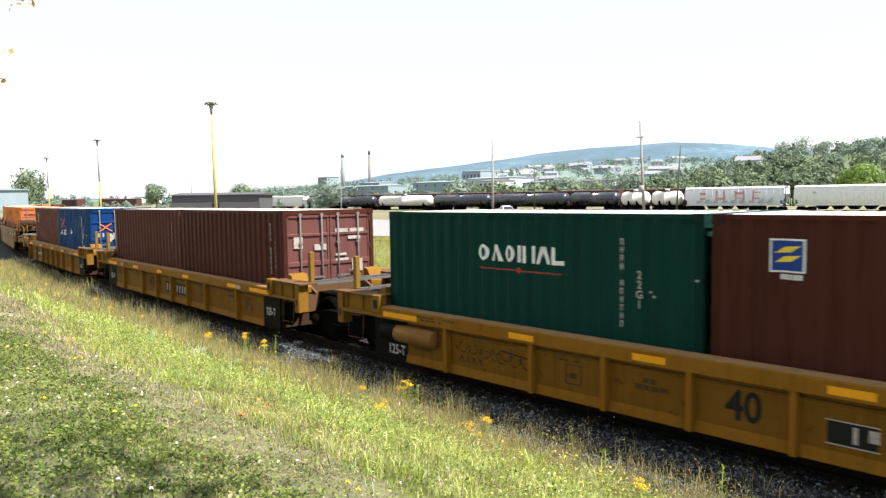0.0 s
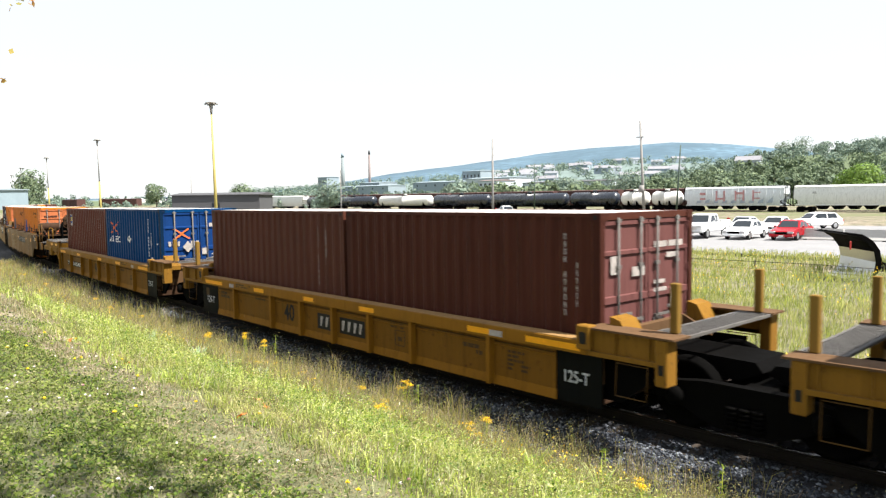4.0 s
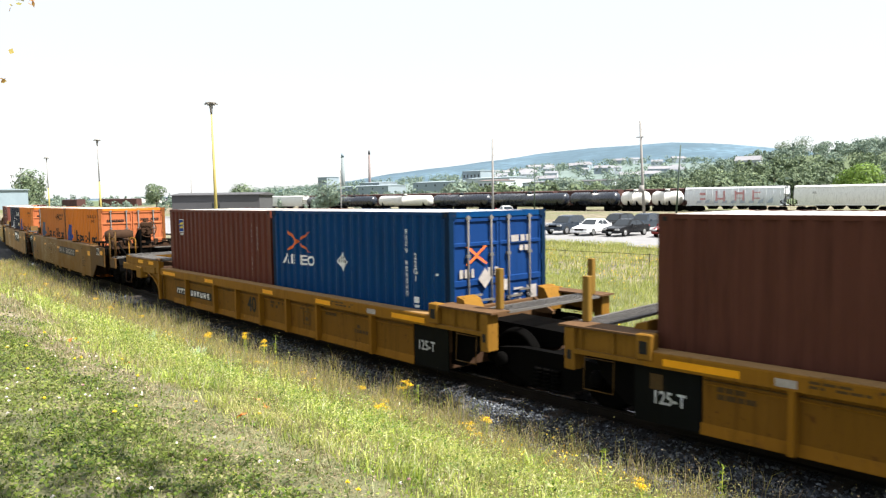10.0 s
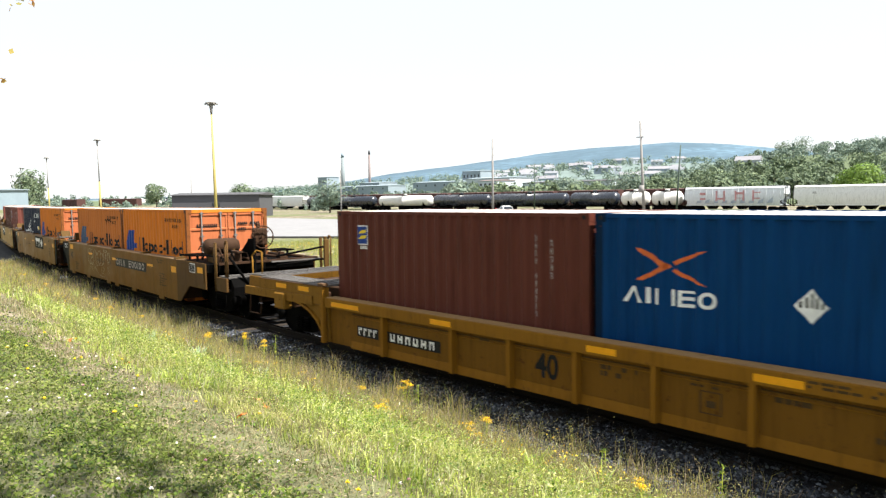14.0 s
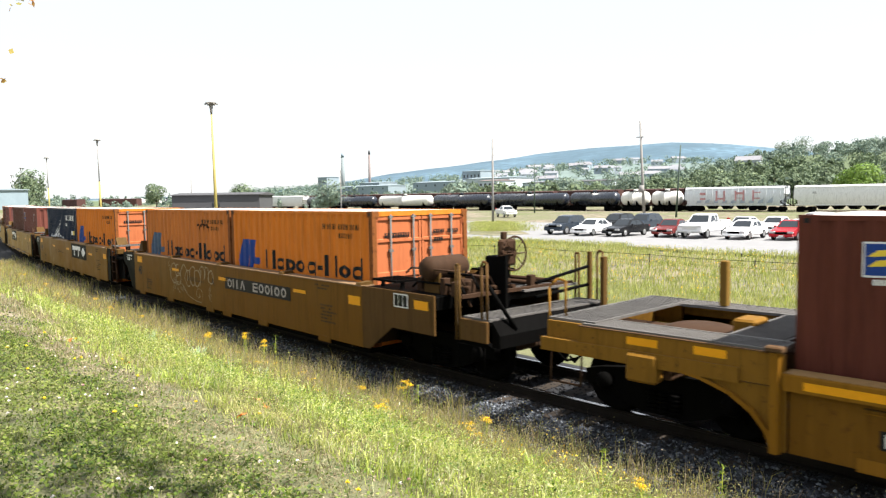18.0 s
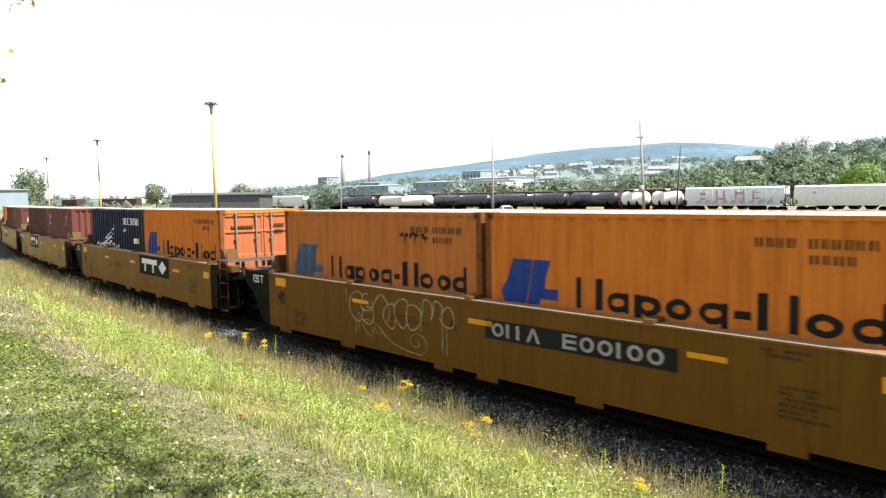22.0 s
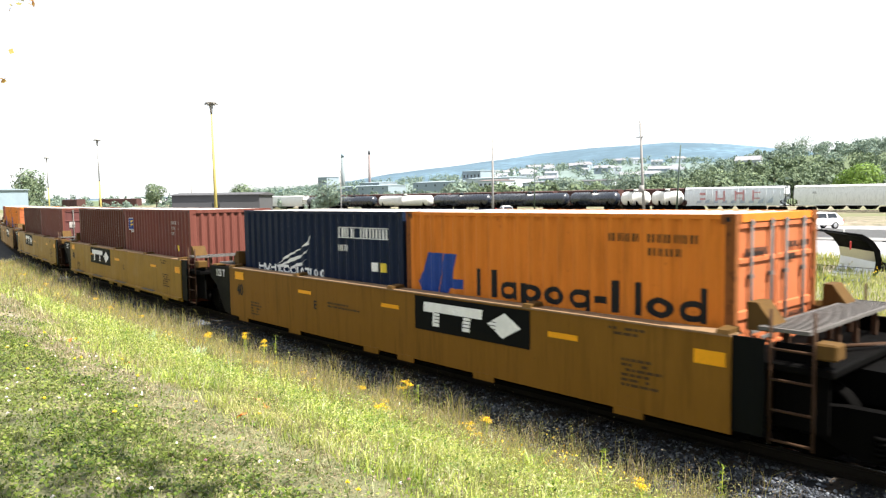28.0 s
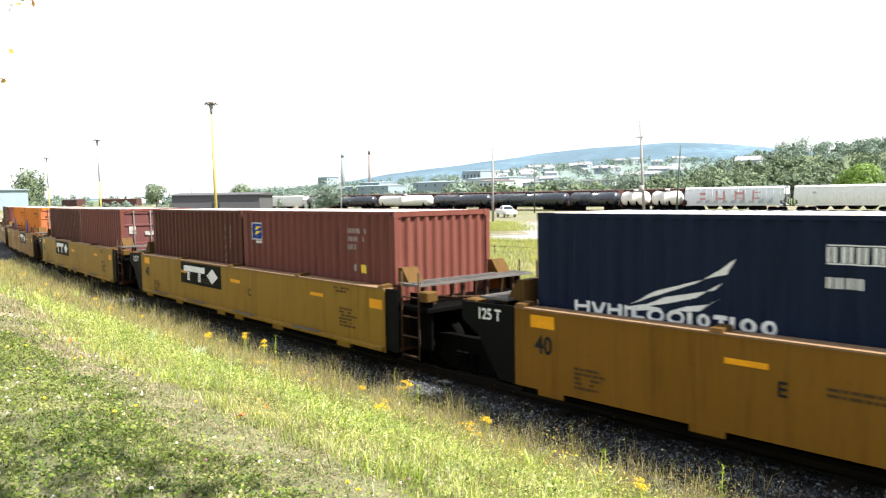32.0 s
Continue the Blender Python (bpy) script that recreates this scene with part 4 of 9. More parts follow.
def ribbed_car(left="shared", marks="B"):
    t = thing("well_car", "yellow ribbed steel well car carrying two containers", "well car", "cars of the train")
    black = 0.68 if marks == "C" else 0.56      # length of the black paint at the short end
    for sy in (-1, 1):
        bm = bmesh.new()
        prism(bm, [(sy * 1.42, 0.93), (sy * 1.57, 0.93), (sy * 1.57, 1.10), (sy * 1.56, 1.115), (sy * 1.30, 1.115), (sy * 1.30, 1.09), (sy * 1.42, 1.09)], "x", -HW - 0.02, HW + 0.02)
        part("side_sill", bm, CAR_YELLOW, t)
        part("sill_cap", box(bmesh.new(), -HW, HW, *sorted((sy * 1.31, sy * 1.555)), 1.117, 1.124), SILL_LIP, t, "scuffed tan top of the sill")
        bm = box(bmesh.new(), -HW + 0.72 if left == "shared" else -HW + 0.02, HW - black - 0.02, *sorted((sy * 1.43, sy * 1.45)), 0.21, 0.93)
        part("side_sheet", bm, CAR_SHEET, t)
        bm = prism(bmesh.new(), [(sy * 1.40, 0.19), (sy * 1.475, 0.19), (sy * 1.475, 0.205), (sy * 1.452, 0.33), (sy * 1.40, 0.33)], "x", -HW + 0.7, HW - black)
        part("bottom_flange", bm, CAR_YELLOW, t)
        for z in (0.845, 0.80):
            part("side_ledge", prism(bmesh.new(), [(sy * 1.451, z), (sy * 1.466, z + 0.004), (sy * 1.466, z + 0.014), (sy * 1.451, z + 0.02)], "x", -HW + 0.75, HW - black - 0.05), CAR_DIRTY if z > 0.82 else CAR_YELLOW, t)
        r0 = None
        for x in RIB_X:
            if r0 is None:
                bm = bmesh.new()
                prism(bm, [(-0.045, sy * 1.452), (-0.036, sy * 1.56), (0.036, sy * 1.56), (0.045, sy * 1.452)], "z", 0.20, 0.93)
                r0 = part("rib", bm, CAR_YELLOW, t)
                r0.matrix_basis = pose(x, 0, 0)
            else:
                again(r0, pose(x, 0, 0))
        for sx, on in ((-1, left == "shared"), (1, True)):
            if on:
                bm = box(bmesh.new(), *sorted((sx * (HW - (0.7 if sx < 0 else black)), sx * (HW + 0.2))), *sorted((sy * 1.425, sy * 1.448)), 0.19, 0.93)
                part("black_panel", bm, BLACK_PANEL, t, "black painted end panel")
        for x0, w in {"A": ((-5.9, 0.9), (-2.92, 0.47), (-0.82, 0.46), (1.5, 0.46), (3.8, 0.5), (4.95, 0.9)),
                      "B": ((-5.84, 0.95), (-3.24, 0.46), (-1.07, 0.38), (0.92, 0.46), (3.84, 0.5), (5.06, 0.97)),
                      "C": ((-5.9, 0.9), (-3.0, 0.5), (0.15, 0.47), (2.41, 0.55), (4.94, 0.91))}[marks]:
            bm = bmesh.new()
            rect(bm, x0, x0 + w, 0.965, 1.055, -1.573) if sy < 0 else rect(bm, x0 + w, x0, 0.965, 1.055, 1.573)
            part("reflector", bm, REFLECTOR, t, "amber reflective tape strip")
    part("well_floor", box(bmesh.new(), -HW, HW, -1.30, 1.30, 0.17, 0.222), DARK_STEEL, t)
    part("end_cross_beam", soft_box(-HW - 0.12, -HW, -1.42, 1.42, 0.2, 0.7, 0.02), RUST, t)
    part("end_cross_beam", soft_box(HW, HW + 0.12, -1.42, 1.42, 0.2, 0.7, 0.02), RUST, t)
    ribbed_end(t, 1)
    (ribbed_end if left == "shared" else long_end)(t, -1)
    y = -1.458
    if left == "shared":
        letters("125-T", 0.24 if marks == "A" else 0.235, PALE_INK, t, -HW + (0.42 if marks == "A" else 0.28), y + 0.004, 0.37 if marks == "A" else 0.52, 0.8, "white stencilled number")
        bm = rect(b := bmesh.new(), -HW + 0.02, -HW + 0.2, 0.62, 0.82, y + 0.004) and b
        part("marking", bm, FAINT_INK, t, "small faded plate")
    letters("125-T", 0.235, PALE_INK, t, HW + 0.33 - black, y + 0.004, 0.55, 0.8, "white stencilled number")
    forty, plate = {"A": (0.57, (1.47, 1.95)), "B": (-1.86, (-0.72, 0.93)), "C": (-0.62, (-5.2, -2.87))}[marks]
    letters("40", 0.50, BLACK_INK, t, forty, y, 0.60, 0.85, "black stencilled number")
    bm = bmesh.new()
    if marks == "B":
        for x0, x1 in ((plate[0], -0.04), (0.09, plate[1])):
            rect(bm, x0, x1, 0.42, 0.74, y)
        part("marking", bm, BLACK_INK, t, "black name panel on the side")
        bm = bmesh.new()
        for x in (-0.62, -0.42, -0.24, 0.16, 0.36, 0.56, 0.74):
            flat_poly(bm, [(x, 0.48), (x + 0.06, 0.48), (x + 0.12, 0.68), (x + 0.02, 0.68)], y - 0.004)
        part("marking", bm, GREY_INK, t, "worn pale blocks on the panel")
    elif marks == "C":
        rect(bm, plate[0], -4.55, 0.46, 0.66, y)
        rect(bm, -4.3, plate[1], 0.46, 0.66, y)
        part("marking", bm, BLACK_INK, t, "black panel with the car's marks")
        bm = bmesh.new()
        for i in range(4):
            x = plate[0] + 0.05 + i * 0.15
            rect(bm, x, x + 0.035, 0.49, 0.63, y - 0.004)
            rect(bm, x + 0.05, x + 0.1, 0.58, 0.63, y - 0.004)
        for i in range(6):
            x = -4.2 + i * 0.21
            rect(bm, x, x + 0.04, 0.49, 0.63, y - 0.004)
            rect(bm, x + 0.09, x + 0.13, 0.49, 0.63, y - 0.004)
            rect(bm, x + 0.04, x + 0.09, 0.49 + 0.05 * (i % 3), 0.53 + 0.05 * (i % 3), y - 0.004)
        part("marking", bm, WHITE_INK, t, "white stencilled blocks on the panel")
    else:
        rect(bm, plate[0], plate[1], 0.42, 0.66, y)
        part("marking", bm, BLACK_INK, t, "black data panel")
        bm = bmesh.new()
        for x0, x1, z0, z1 in ((plate[0] - 0.02, plate[1] + 0.02, 0.66, 0.675), (plate[0] - 0.02, plate[1] + 0.02, 0.405, 0.42), (plate[0] + 0.25, plate[0] + 0.3, 0.45, 0.63), (plate[0] + 0.4, plate[0] + 0.5, 0.5, 0.63)):
            rect(bm, x0, x1, z0, z1, y - 0.004)
        part("marking", bm, GREY_INK, t, "pale frame of the data panel")
        bm = bmesh.new()
        rng = random.Random(12)
        for k in range(11):
            cx, cz = -4.05 + 0.135 * k, 0.66 - 0.008 * k + rng.uniform(-0.02, 0.02)
            rx, rz, q = rng.uniform(0.04, 0.075), rng.uniform(0.05, 0.1), rng.uniform(0, 6.28)
            stroke_line(bm, [(cx + rx * math.cos(q + i * 0.5) + 0.008 * i, cz + rz * math.sin(q + i * 0.5)) for i in range(10)], 0.008, y - 0.001)
            if k < 4:
                stroke_line(bm, [(cx - 0.03, 0.42), (cx + 0.02, 0.52), (cx + 0.06, 0.42)], 0.008, y - 0.001)
        stroke_line(bm, [(-3.2, 0.72), (-2.6, 0.66)], 0.012, y - 0.001)
        part("graffiti", bm, BLACK_INK, t, "thin black scribble on the side")
        tank = part("air_reservoir", lathe(bmesh.new(), [(0.05, 0.16), (0.13, 0.17), (0.15, 0.19), (0.15, 1.50), (0.14, 1.52), (0.05, 1.525)], (-HW, -1.52, 0.70), "x", 10), RESERVOIR, t, "long orange-brown faceted air reservoir")
        part("reservoir_sleeve", lathe(bmesh.new(), [(0.152, 0.15), (0.157, 0.17), (0.157, 0.54), (0.152, 0.56)], (-HW, -1.52, 0.70), "x", 10), BLACK_PANEL, tank, "black painted end of the reservoir")
    bm = bmesh.new()
    blocks = {"A": ((-5.2, -4.6, 0.78, 6), (-0.85, -0.34, 0.66, 2), (2.75, 3.7, 0.74, 2), (4.6, 5.35, 0.78, 6)),
              "B": ((-5.2, -4.6, 0.74, 2), (-3.4, -2.7, 0.76, 1), (3.62, 4.15, 0.68, 2), (4.6, 5.11, 0.72, 5)),
              "C": ((-2.2, -1.5, 0.8, 1), (0.3, 0.9, 0.74, 2), (2.61, 3.1, 0.74, 1), (3.62, 4.06, 0.60, 2))}[marks]
    for i, (x0, x1, z, rows) in enumerate(blocks):
        text_lines(bm, x0, x1, z, rows, 0.04 if rows > 2 else 0.065, 0.025, y, 7 * i + ord(marks))
    x = {"A": -1.97, "B": 1.85, "C": 1.72}[marks]
    text_lines(bm, x - 0.12, x + 0.40, 0.80, 2, 0.03, 0.02, y, 4)
    for x0, x1, z0, z1 in ((x, x + 0.02, 0.45, 0.7), (x + 0.26, x + 0.28, 0.45, 0.7), (x, x + 0.28, 0.7, 0.715), (x, x + 0.28, 0.435, 0.45), (x + 0.08, x + 0.2, 0.52, 0.6)):
        rect(bm, x0, x1, z0, z1, y)
    part("marking", bm, FAINT_INK, t, "faded black stencilled lines")
    bm = text_lines(bmesh.new(), *{"A": (-5.0, -3.9), "B": (-4.15, -3.3), "C": (2.99, 3.89)}[marks], 1.045, 2, 0.03, 0.02, -1.573, 5)
    part("marking", bm, FAINT_INK, t, "faded black stencilled lines")
    bm = bmesh.new()
    rect(bm, 4.32 if marks == "B" else 4.2, 4.59 if marks == "B" else 4.46, 0.96, 1.05, -1.574)
    part("marking", bm, GREY_INK, t, "small worn white notice plate")
    if marks == "B":
        bm = bmesh.new()
        rect(bm, -4.5, -4.27, 0.96, 1.05, -1.574)
        part("marking", bm, GREY_INK, t, "small worn white notice plate")
    return t


# ---- ochre smooth-sided well cars ----
def smooth_end(t, sx, kind):
    X = lambda v: sx * v
    b0 = 6.25
    for sy in (-1, 1):
        if kind == "plate":       # long black plate with a cut for the wheels
            bm = prism(bmesh.new(), [(X(b0), 0.30), (X(b0), 1.46), (X(7.35), 1.44), (X(7.35), 1.16), (X(7.0), 0.95), (X(6.75), 0.55), (X(6.6), 0.34)], "y", *sorted((sy * 1.53, sy * 1.56)))
            part("black_panel", bm, BLACK_PANEL, t, "black painted end panel")
        else:                     # short plate and a ladder in a recess
            bm = box(bmesh.new(), *sorted((X(b0), X(6.62))), *sorted((sy * 1.53, sy * 1.56)), 0.36, 1.46)
            part("black_panel", bm, BLACK_PANEL, t, "black painted end panel")
            lad = bmesh.new()
            for x in (6.66, 7.12):
                tube(lad, (X(x), sy * 1.5, 0.3), (X(x), sy * 1.5, 1.80), 0.018, n=6)
            for z in (0.34, 0.68, 1.02, 1.36):
                tube(lad, (X(6.66), sy * 1.5, z), (X(7.12), sy * 1.5, z), 0.016, n=6)
            part("ladder", lad, RUST, t, "dirty steel rod ladder")
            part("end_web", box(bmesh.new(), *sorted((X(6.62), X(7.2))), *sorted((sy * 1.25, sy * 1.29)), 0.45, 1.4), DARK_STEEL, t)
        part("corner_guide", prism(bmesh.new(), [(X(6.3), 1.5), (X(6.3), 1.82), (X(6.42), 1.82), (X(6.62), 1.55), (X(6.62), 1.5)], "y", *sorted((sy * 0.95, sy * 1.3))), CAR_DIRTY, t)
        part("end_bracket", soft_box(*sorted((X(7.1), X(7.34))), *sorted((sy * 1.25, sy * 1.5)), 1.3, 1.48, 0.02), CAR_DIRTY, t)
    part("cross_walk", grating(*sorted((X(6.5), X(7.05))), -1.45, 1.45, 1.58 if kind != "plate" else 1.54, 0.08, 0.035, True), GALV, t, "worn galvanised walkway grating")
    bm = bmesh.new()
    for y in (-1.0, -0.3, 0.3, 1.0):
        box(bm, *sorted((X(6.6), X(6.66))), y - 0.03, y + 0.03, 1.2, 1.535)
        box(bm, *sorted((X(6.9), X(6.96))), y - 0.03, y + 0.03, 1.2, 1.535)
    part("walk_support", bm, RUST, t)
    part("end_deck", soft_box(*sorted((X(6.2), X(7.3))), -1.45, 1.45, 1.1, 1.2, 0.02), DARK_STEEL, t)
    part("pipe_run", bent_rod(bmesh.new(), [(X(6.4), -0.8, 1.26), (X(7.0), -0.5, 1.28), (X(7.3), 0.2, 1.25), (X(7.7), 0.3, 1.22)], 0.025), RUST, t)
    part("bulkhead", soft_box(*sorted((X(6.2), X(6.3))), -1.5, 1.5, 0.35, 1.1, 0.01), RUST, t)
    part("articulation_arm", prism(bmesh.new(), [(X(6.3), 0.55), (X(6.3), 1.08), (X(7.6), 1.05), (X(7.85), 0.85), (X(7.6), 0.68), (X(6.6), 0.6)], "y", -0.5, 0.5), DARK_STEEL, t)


def brake_end(t, sx=1):
    """The coupler end of the ochre car: stepped body, platforms, air tank and hand brake."""
    X = lambda v: sx * v
    for sy in (-1, 1):
        bm = prism(bmesh.new(), [(X(6.25), 0.32), (X(6.45), 0.32), (X(7.15), 0.80), (X(8.3), 0.80), (X(8.3), 1.46), (X(6.25), 1.46)], "y", *sorted((sy * 1.55, sy * 1.585)))
        part("end_side", bm, END_BROWN, t)
        bm = box(bmesh.new(), *sorted((X(7.75), X(8.22))), *sorted((sy * 1.586, sy * 1.60)), 0.93, 1.38)
        part("side_box", bm, END_BROWN, t)
        bm = bmesh.new()
        rect(bm, *sorted((X(7.8), X(8.17))), 1.2, 1.35, sy * 1.603)
        part("reflector", bm, REFLECTOR, t, "amber reflective tape strip")
        part("platform_side", soft_box(*sorted((X(8.85), X(9.45))), *sorted((sy * 1.46, sy * 1.52)), 0.82, 1.16, 0.01), END_BROWN, t)
        part("side_walk", grating(*sorted((X(6.5), X(7.2))), *sorted((sy * 0.95, sy * 1.52)), 1.62, 0.05, 0.018), DARK_STEEL, t)
        for x in (6.55, 7.12):
            part("walk_support", box(bmesh.new(), *sorted((X(x), X(x + 0.05))), *sorted((sy * 1.3, sy * 1.36)), 1.46, 1.58), DARK_STEEL, t)
        bm = bent_rod(bmesh.new(), [(X(8.75), sy * 1.5, 0.8), (X(8.75), sy * 1.5, 2.0), (X(8.83), sy * 1.5, 2.0), (X(8.83), sy * 1.5, 0.8)], 0.022)
        part("grab_iron", bm, CAR_DIRTY, t)
        bm = bent_rod(bmesh.new(), [(X(9.4), sy * 1.45, 1.18), (X(9.4), sy * 1.45, 2.05), (X(9.32), sy * 1.45, 2.08), (X(9.28), sy * 1.45, 2.0), (X(9.28), sy * 1.45, 1.18)], 0.022)
        part("grab_iron", bm, END_BROWN, t)
        stirrup(t, X(9.1), sy, 0.6, 0.82, 0.36, DARK_STEEL)
    part("end_walk", grating(*sorted((X(8.86), X(9.45))), -1.45, 1.45, 1.19, 0.08, 0.035, True), GALV, t, "dusty galvanised walkway grating")
    part("end_apron", prism(bmesh.new(), [(X(9.45), 1.16), (X(9.45), 0.75), (X(9.62), 0.75), (X(9.62), 0.95)], "y", -1.4, 1.4), DARK_STEEL, t)
    part("centre_sill", soft_box(*sorted((X(6.2), X(9.5))), -0.45, 0.45, 0.75, 1.1, 0.02), DARK_STEEL, t)
    part("end_deck", soft_box(*sorted((X(6.2), X(8.3))), -1.54, 1.54, 1.2, 1.44, 0.02), DARK_STEEL, t)
    part("bulkhead", soft_box(*sorted((X(6.2), X(6.3))), -1.5, 1.5, 0.35, 1.2, 0.01), RUST, t)
    tank = part("air_tank", lathe(bmesh.new(), [(0.02, -0.48), (0.16, -0.45), (0.21, -0.36), (0.21, 0.36), (0.16, 0.45), (0.02, 0.48)], (X(7.85), -0.95, 1.86), "y", 20), RUST, t, "dull rust-brown air tank")
    for y in (-1.22, -0.68):
        part("tank_cradle", soft_box(*sorted((X(7.65), X(8.05))), y - 0.03, y + 0.03, 1.44, 1.8, 0.01), CAR_DIRTY, tank)
    bm = bmesh.new()
    box(bm, *sorted((X(8.05), X(8.75))), -0.9, -0.75, 1.72, 1.76)
    box(bm, *sorted((X(8.0), X(8.8))), -0.5, -0.3, 1.62, 1.68)
    box(bm, *sorted((X(8.72), X(8.78))), -1.4, 1.4, 1.44, 1.5)
    tube(bm, (X(8.0), -1.2, 1.6), (X(8.75), -1.2, 1.6), 0.03, n=8)
    tube(bm, (X(8.0), -0.6, 1.56), (X(8.75), -0.6, 1.56), 0.03, n=8)
    part("brake_rigging", bm, RUST, t, "dirty brake pipes and rods")
    part("brake_panel", prism(bmesh.new(), [(X(8.02), 1.2), (X(8.02), 1.66), (X(8.3), 1.84), (X(8.56), 2.02), (X(8.9), 2.1), (X(8.9), 1.2)], "y", -0.52, -0.46), DARK_STEEL, t)
    for k, (ya, za) in enumerate(((-1.36, 1.86), (-1.30, 1.62), (-1.22, 1.50), (-1.05, 1.78), (-0.62, 1.70))):
        part("pipe_run", bent_rod(bmesh.new(), [(X(7.3 + 0.1 * k), ya, za - 0.1), (X(7.45 + 0.1 * k), ya, za), (X(8.6), ya + 0.04, za), (X(8.74), ya + 0.06, za - 0.22)], 0.018 + 0.004 * (k % 2)), DARK_STEEL if k % 2 else RUST, t)
    for x, y, z in ((8.12, -1.3, 1.5), (8.42, -1.32, 1.46), (7.4, -1.2, 1.46), (8.6, 0.3, 1.46), (7.3, 0.4, 1.46)):
        part("bracket", soft_box(*sorted((X(x), X(x + 0.12))), y, y + 0.14, 1.44, z + 0.22, 0.01), RUST, t)
    for y in (-0.1, 0.5, 1.0):
        part("deck_pipe", tube(bmesh.new(), (X(6.6), y, 1.5), (X(8.7), y, 1.52), 0.04, n=8), RUST, t)
    part("valve_body", soft_box(*sorted((X(8.3), X(8.62))), -1.1, -0.72, 1.44, 1.7, 0.03), RUST, t)
    part("brake_stand", soft_box(*sorted((X(8.30), X(8.58))), -0.42, -0.05, 1.1, 2.05, 0.02), DARK_STEEL, t)
    housing = part("hand_brake", soft_box(*sorted((X(8.58), X(8.70))), -0.42, -0.02, 1.88, 2.34, 0.04), RUST, t)
    bm = bmesh.new()
    cx, cy, cz, rr = X(8.82), -0.22, 2.10, 0.29
    ring = [(cx, cy + rr * math.cos(2 * math.pi * i / 24), cz + rr * math.sin(2 * math.pi * i / 24)) for i in range(25)]
    bent_rod(bm, ring, 0.018, 5)
    for i in range(8):
        q = 2 * math.pi * i / 8
        tube(bm, (cx, cy, cz), (cx, cy + rr * math.cos(q), cz + rr * math.sin(q)), 0.010, n=4)
    tube(bm, (X(8.66), cy, cz), (cx + sx * 0.02, cy, cz), 0.045, n=8)
    part("brake_wheel", bm, RUST, t, "rusty spoked hand brake wheel")
    part("brake_lamp_bracket", soft_box(*sorted((X(8.56), X(8.64))), -0.3, -0.2, 2.34, 2.46, 0.01), RUST, housing)
    bm = bent_rod(bmesh.new(), [(X(9.1), 0.0, 1.60), (X(9.1), 1.42, 1.78)], 0.03)
    bent_rod(bm, [(X(9.1), 0.0, 1.36), (X(9.1), 1.42, 1.45)], 0.03)
    part("end_rail", bm, DARK_STEEL, t)
    part("rail_post", soft_box(*sorted((X(9.07), X(9.14))), 1.42, 1.5, 1.18, 2.05, 0.01), CAR_DIRTY, t)
    part("step_plate", grating(*sorted((X(8.35), X(8.84))), 0.0, 1.45, 1.46, 0.05, 0.018), GALV, t)
    part("diagonal_stay", tube(bmesh.new(), (X(9.38), -1.4, 1.7), (X(9.58), -1.0, 1.0), 0.035, n=6), DARK_STEEL, t)
    part("crossover_post", soft_box(*sorted((X(9.6), X(9.68))), 1.1, 1.22, 0.95, 2.0, 0.01), CAR_DIRTY, t)
    coupler(t, X(9.55), sx)
    # small framed data panel
    bm = bmesh.new()
    rect(bm, *sorted((X(7.22), X(7.62))), 1.18, 1.42, -1.588)
    part("marking", bm, WHITE_INK, t, "pale frame of a data panel")
    bm = bmesh.new()
    for i in range(3):
        rect(bm, *sorted((X(7.245 + 0.12 * i), X(7.35 + 0.12 * i))), 1.2, 1.40, -1.591)
    part("marking", bm, BLACK_INK, t, "dark fields of a data panel")


def stroke_line(bm, pts, w, y):
    """A thin flat brush line through pts, its width wavering."""
    for i, (p, q) in enumerate(zip(pts, pts[1:])):
        d = Vector((q[0] - p[0], q[1] - p[1]))
        if d.length > 1e-4:
            m = Vector((-d.y, d.x)).normalized() * w * (0.75 + 0.25 * math.sin(i * 0.9))
            flat_poly(bm, [(p[0] - m.x, p[1] - m.y), (q[0] - m.x, q[1] - m.y), (q[0] + m.x, q[1] + m.y), (p[0] + m.x, p[1] + m.y)], y - 0.00002 * (i % 20))


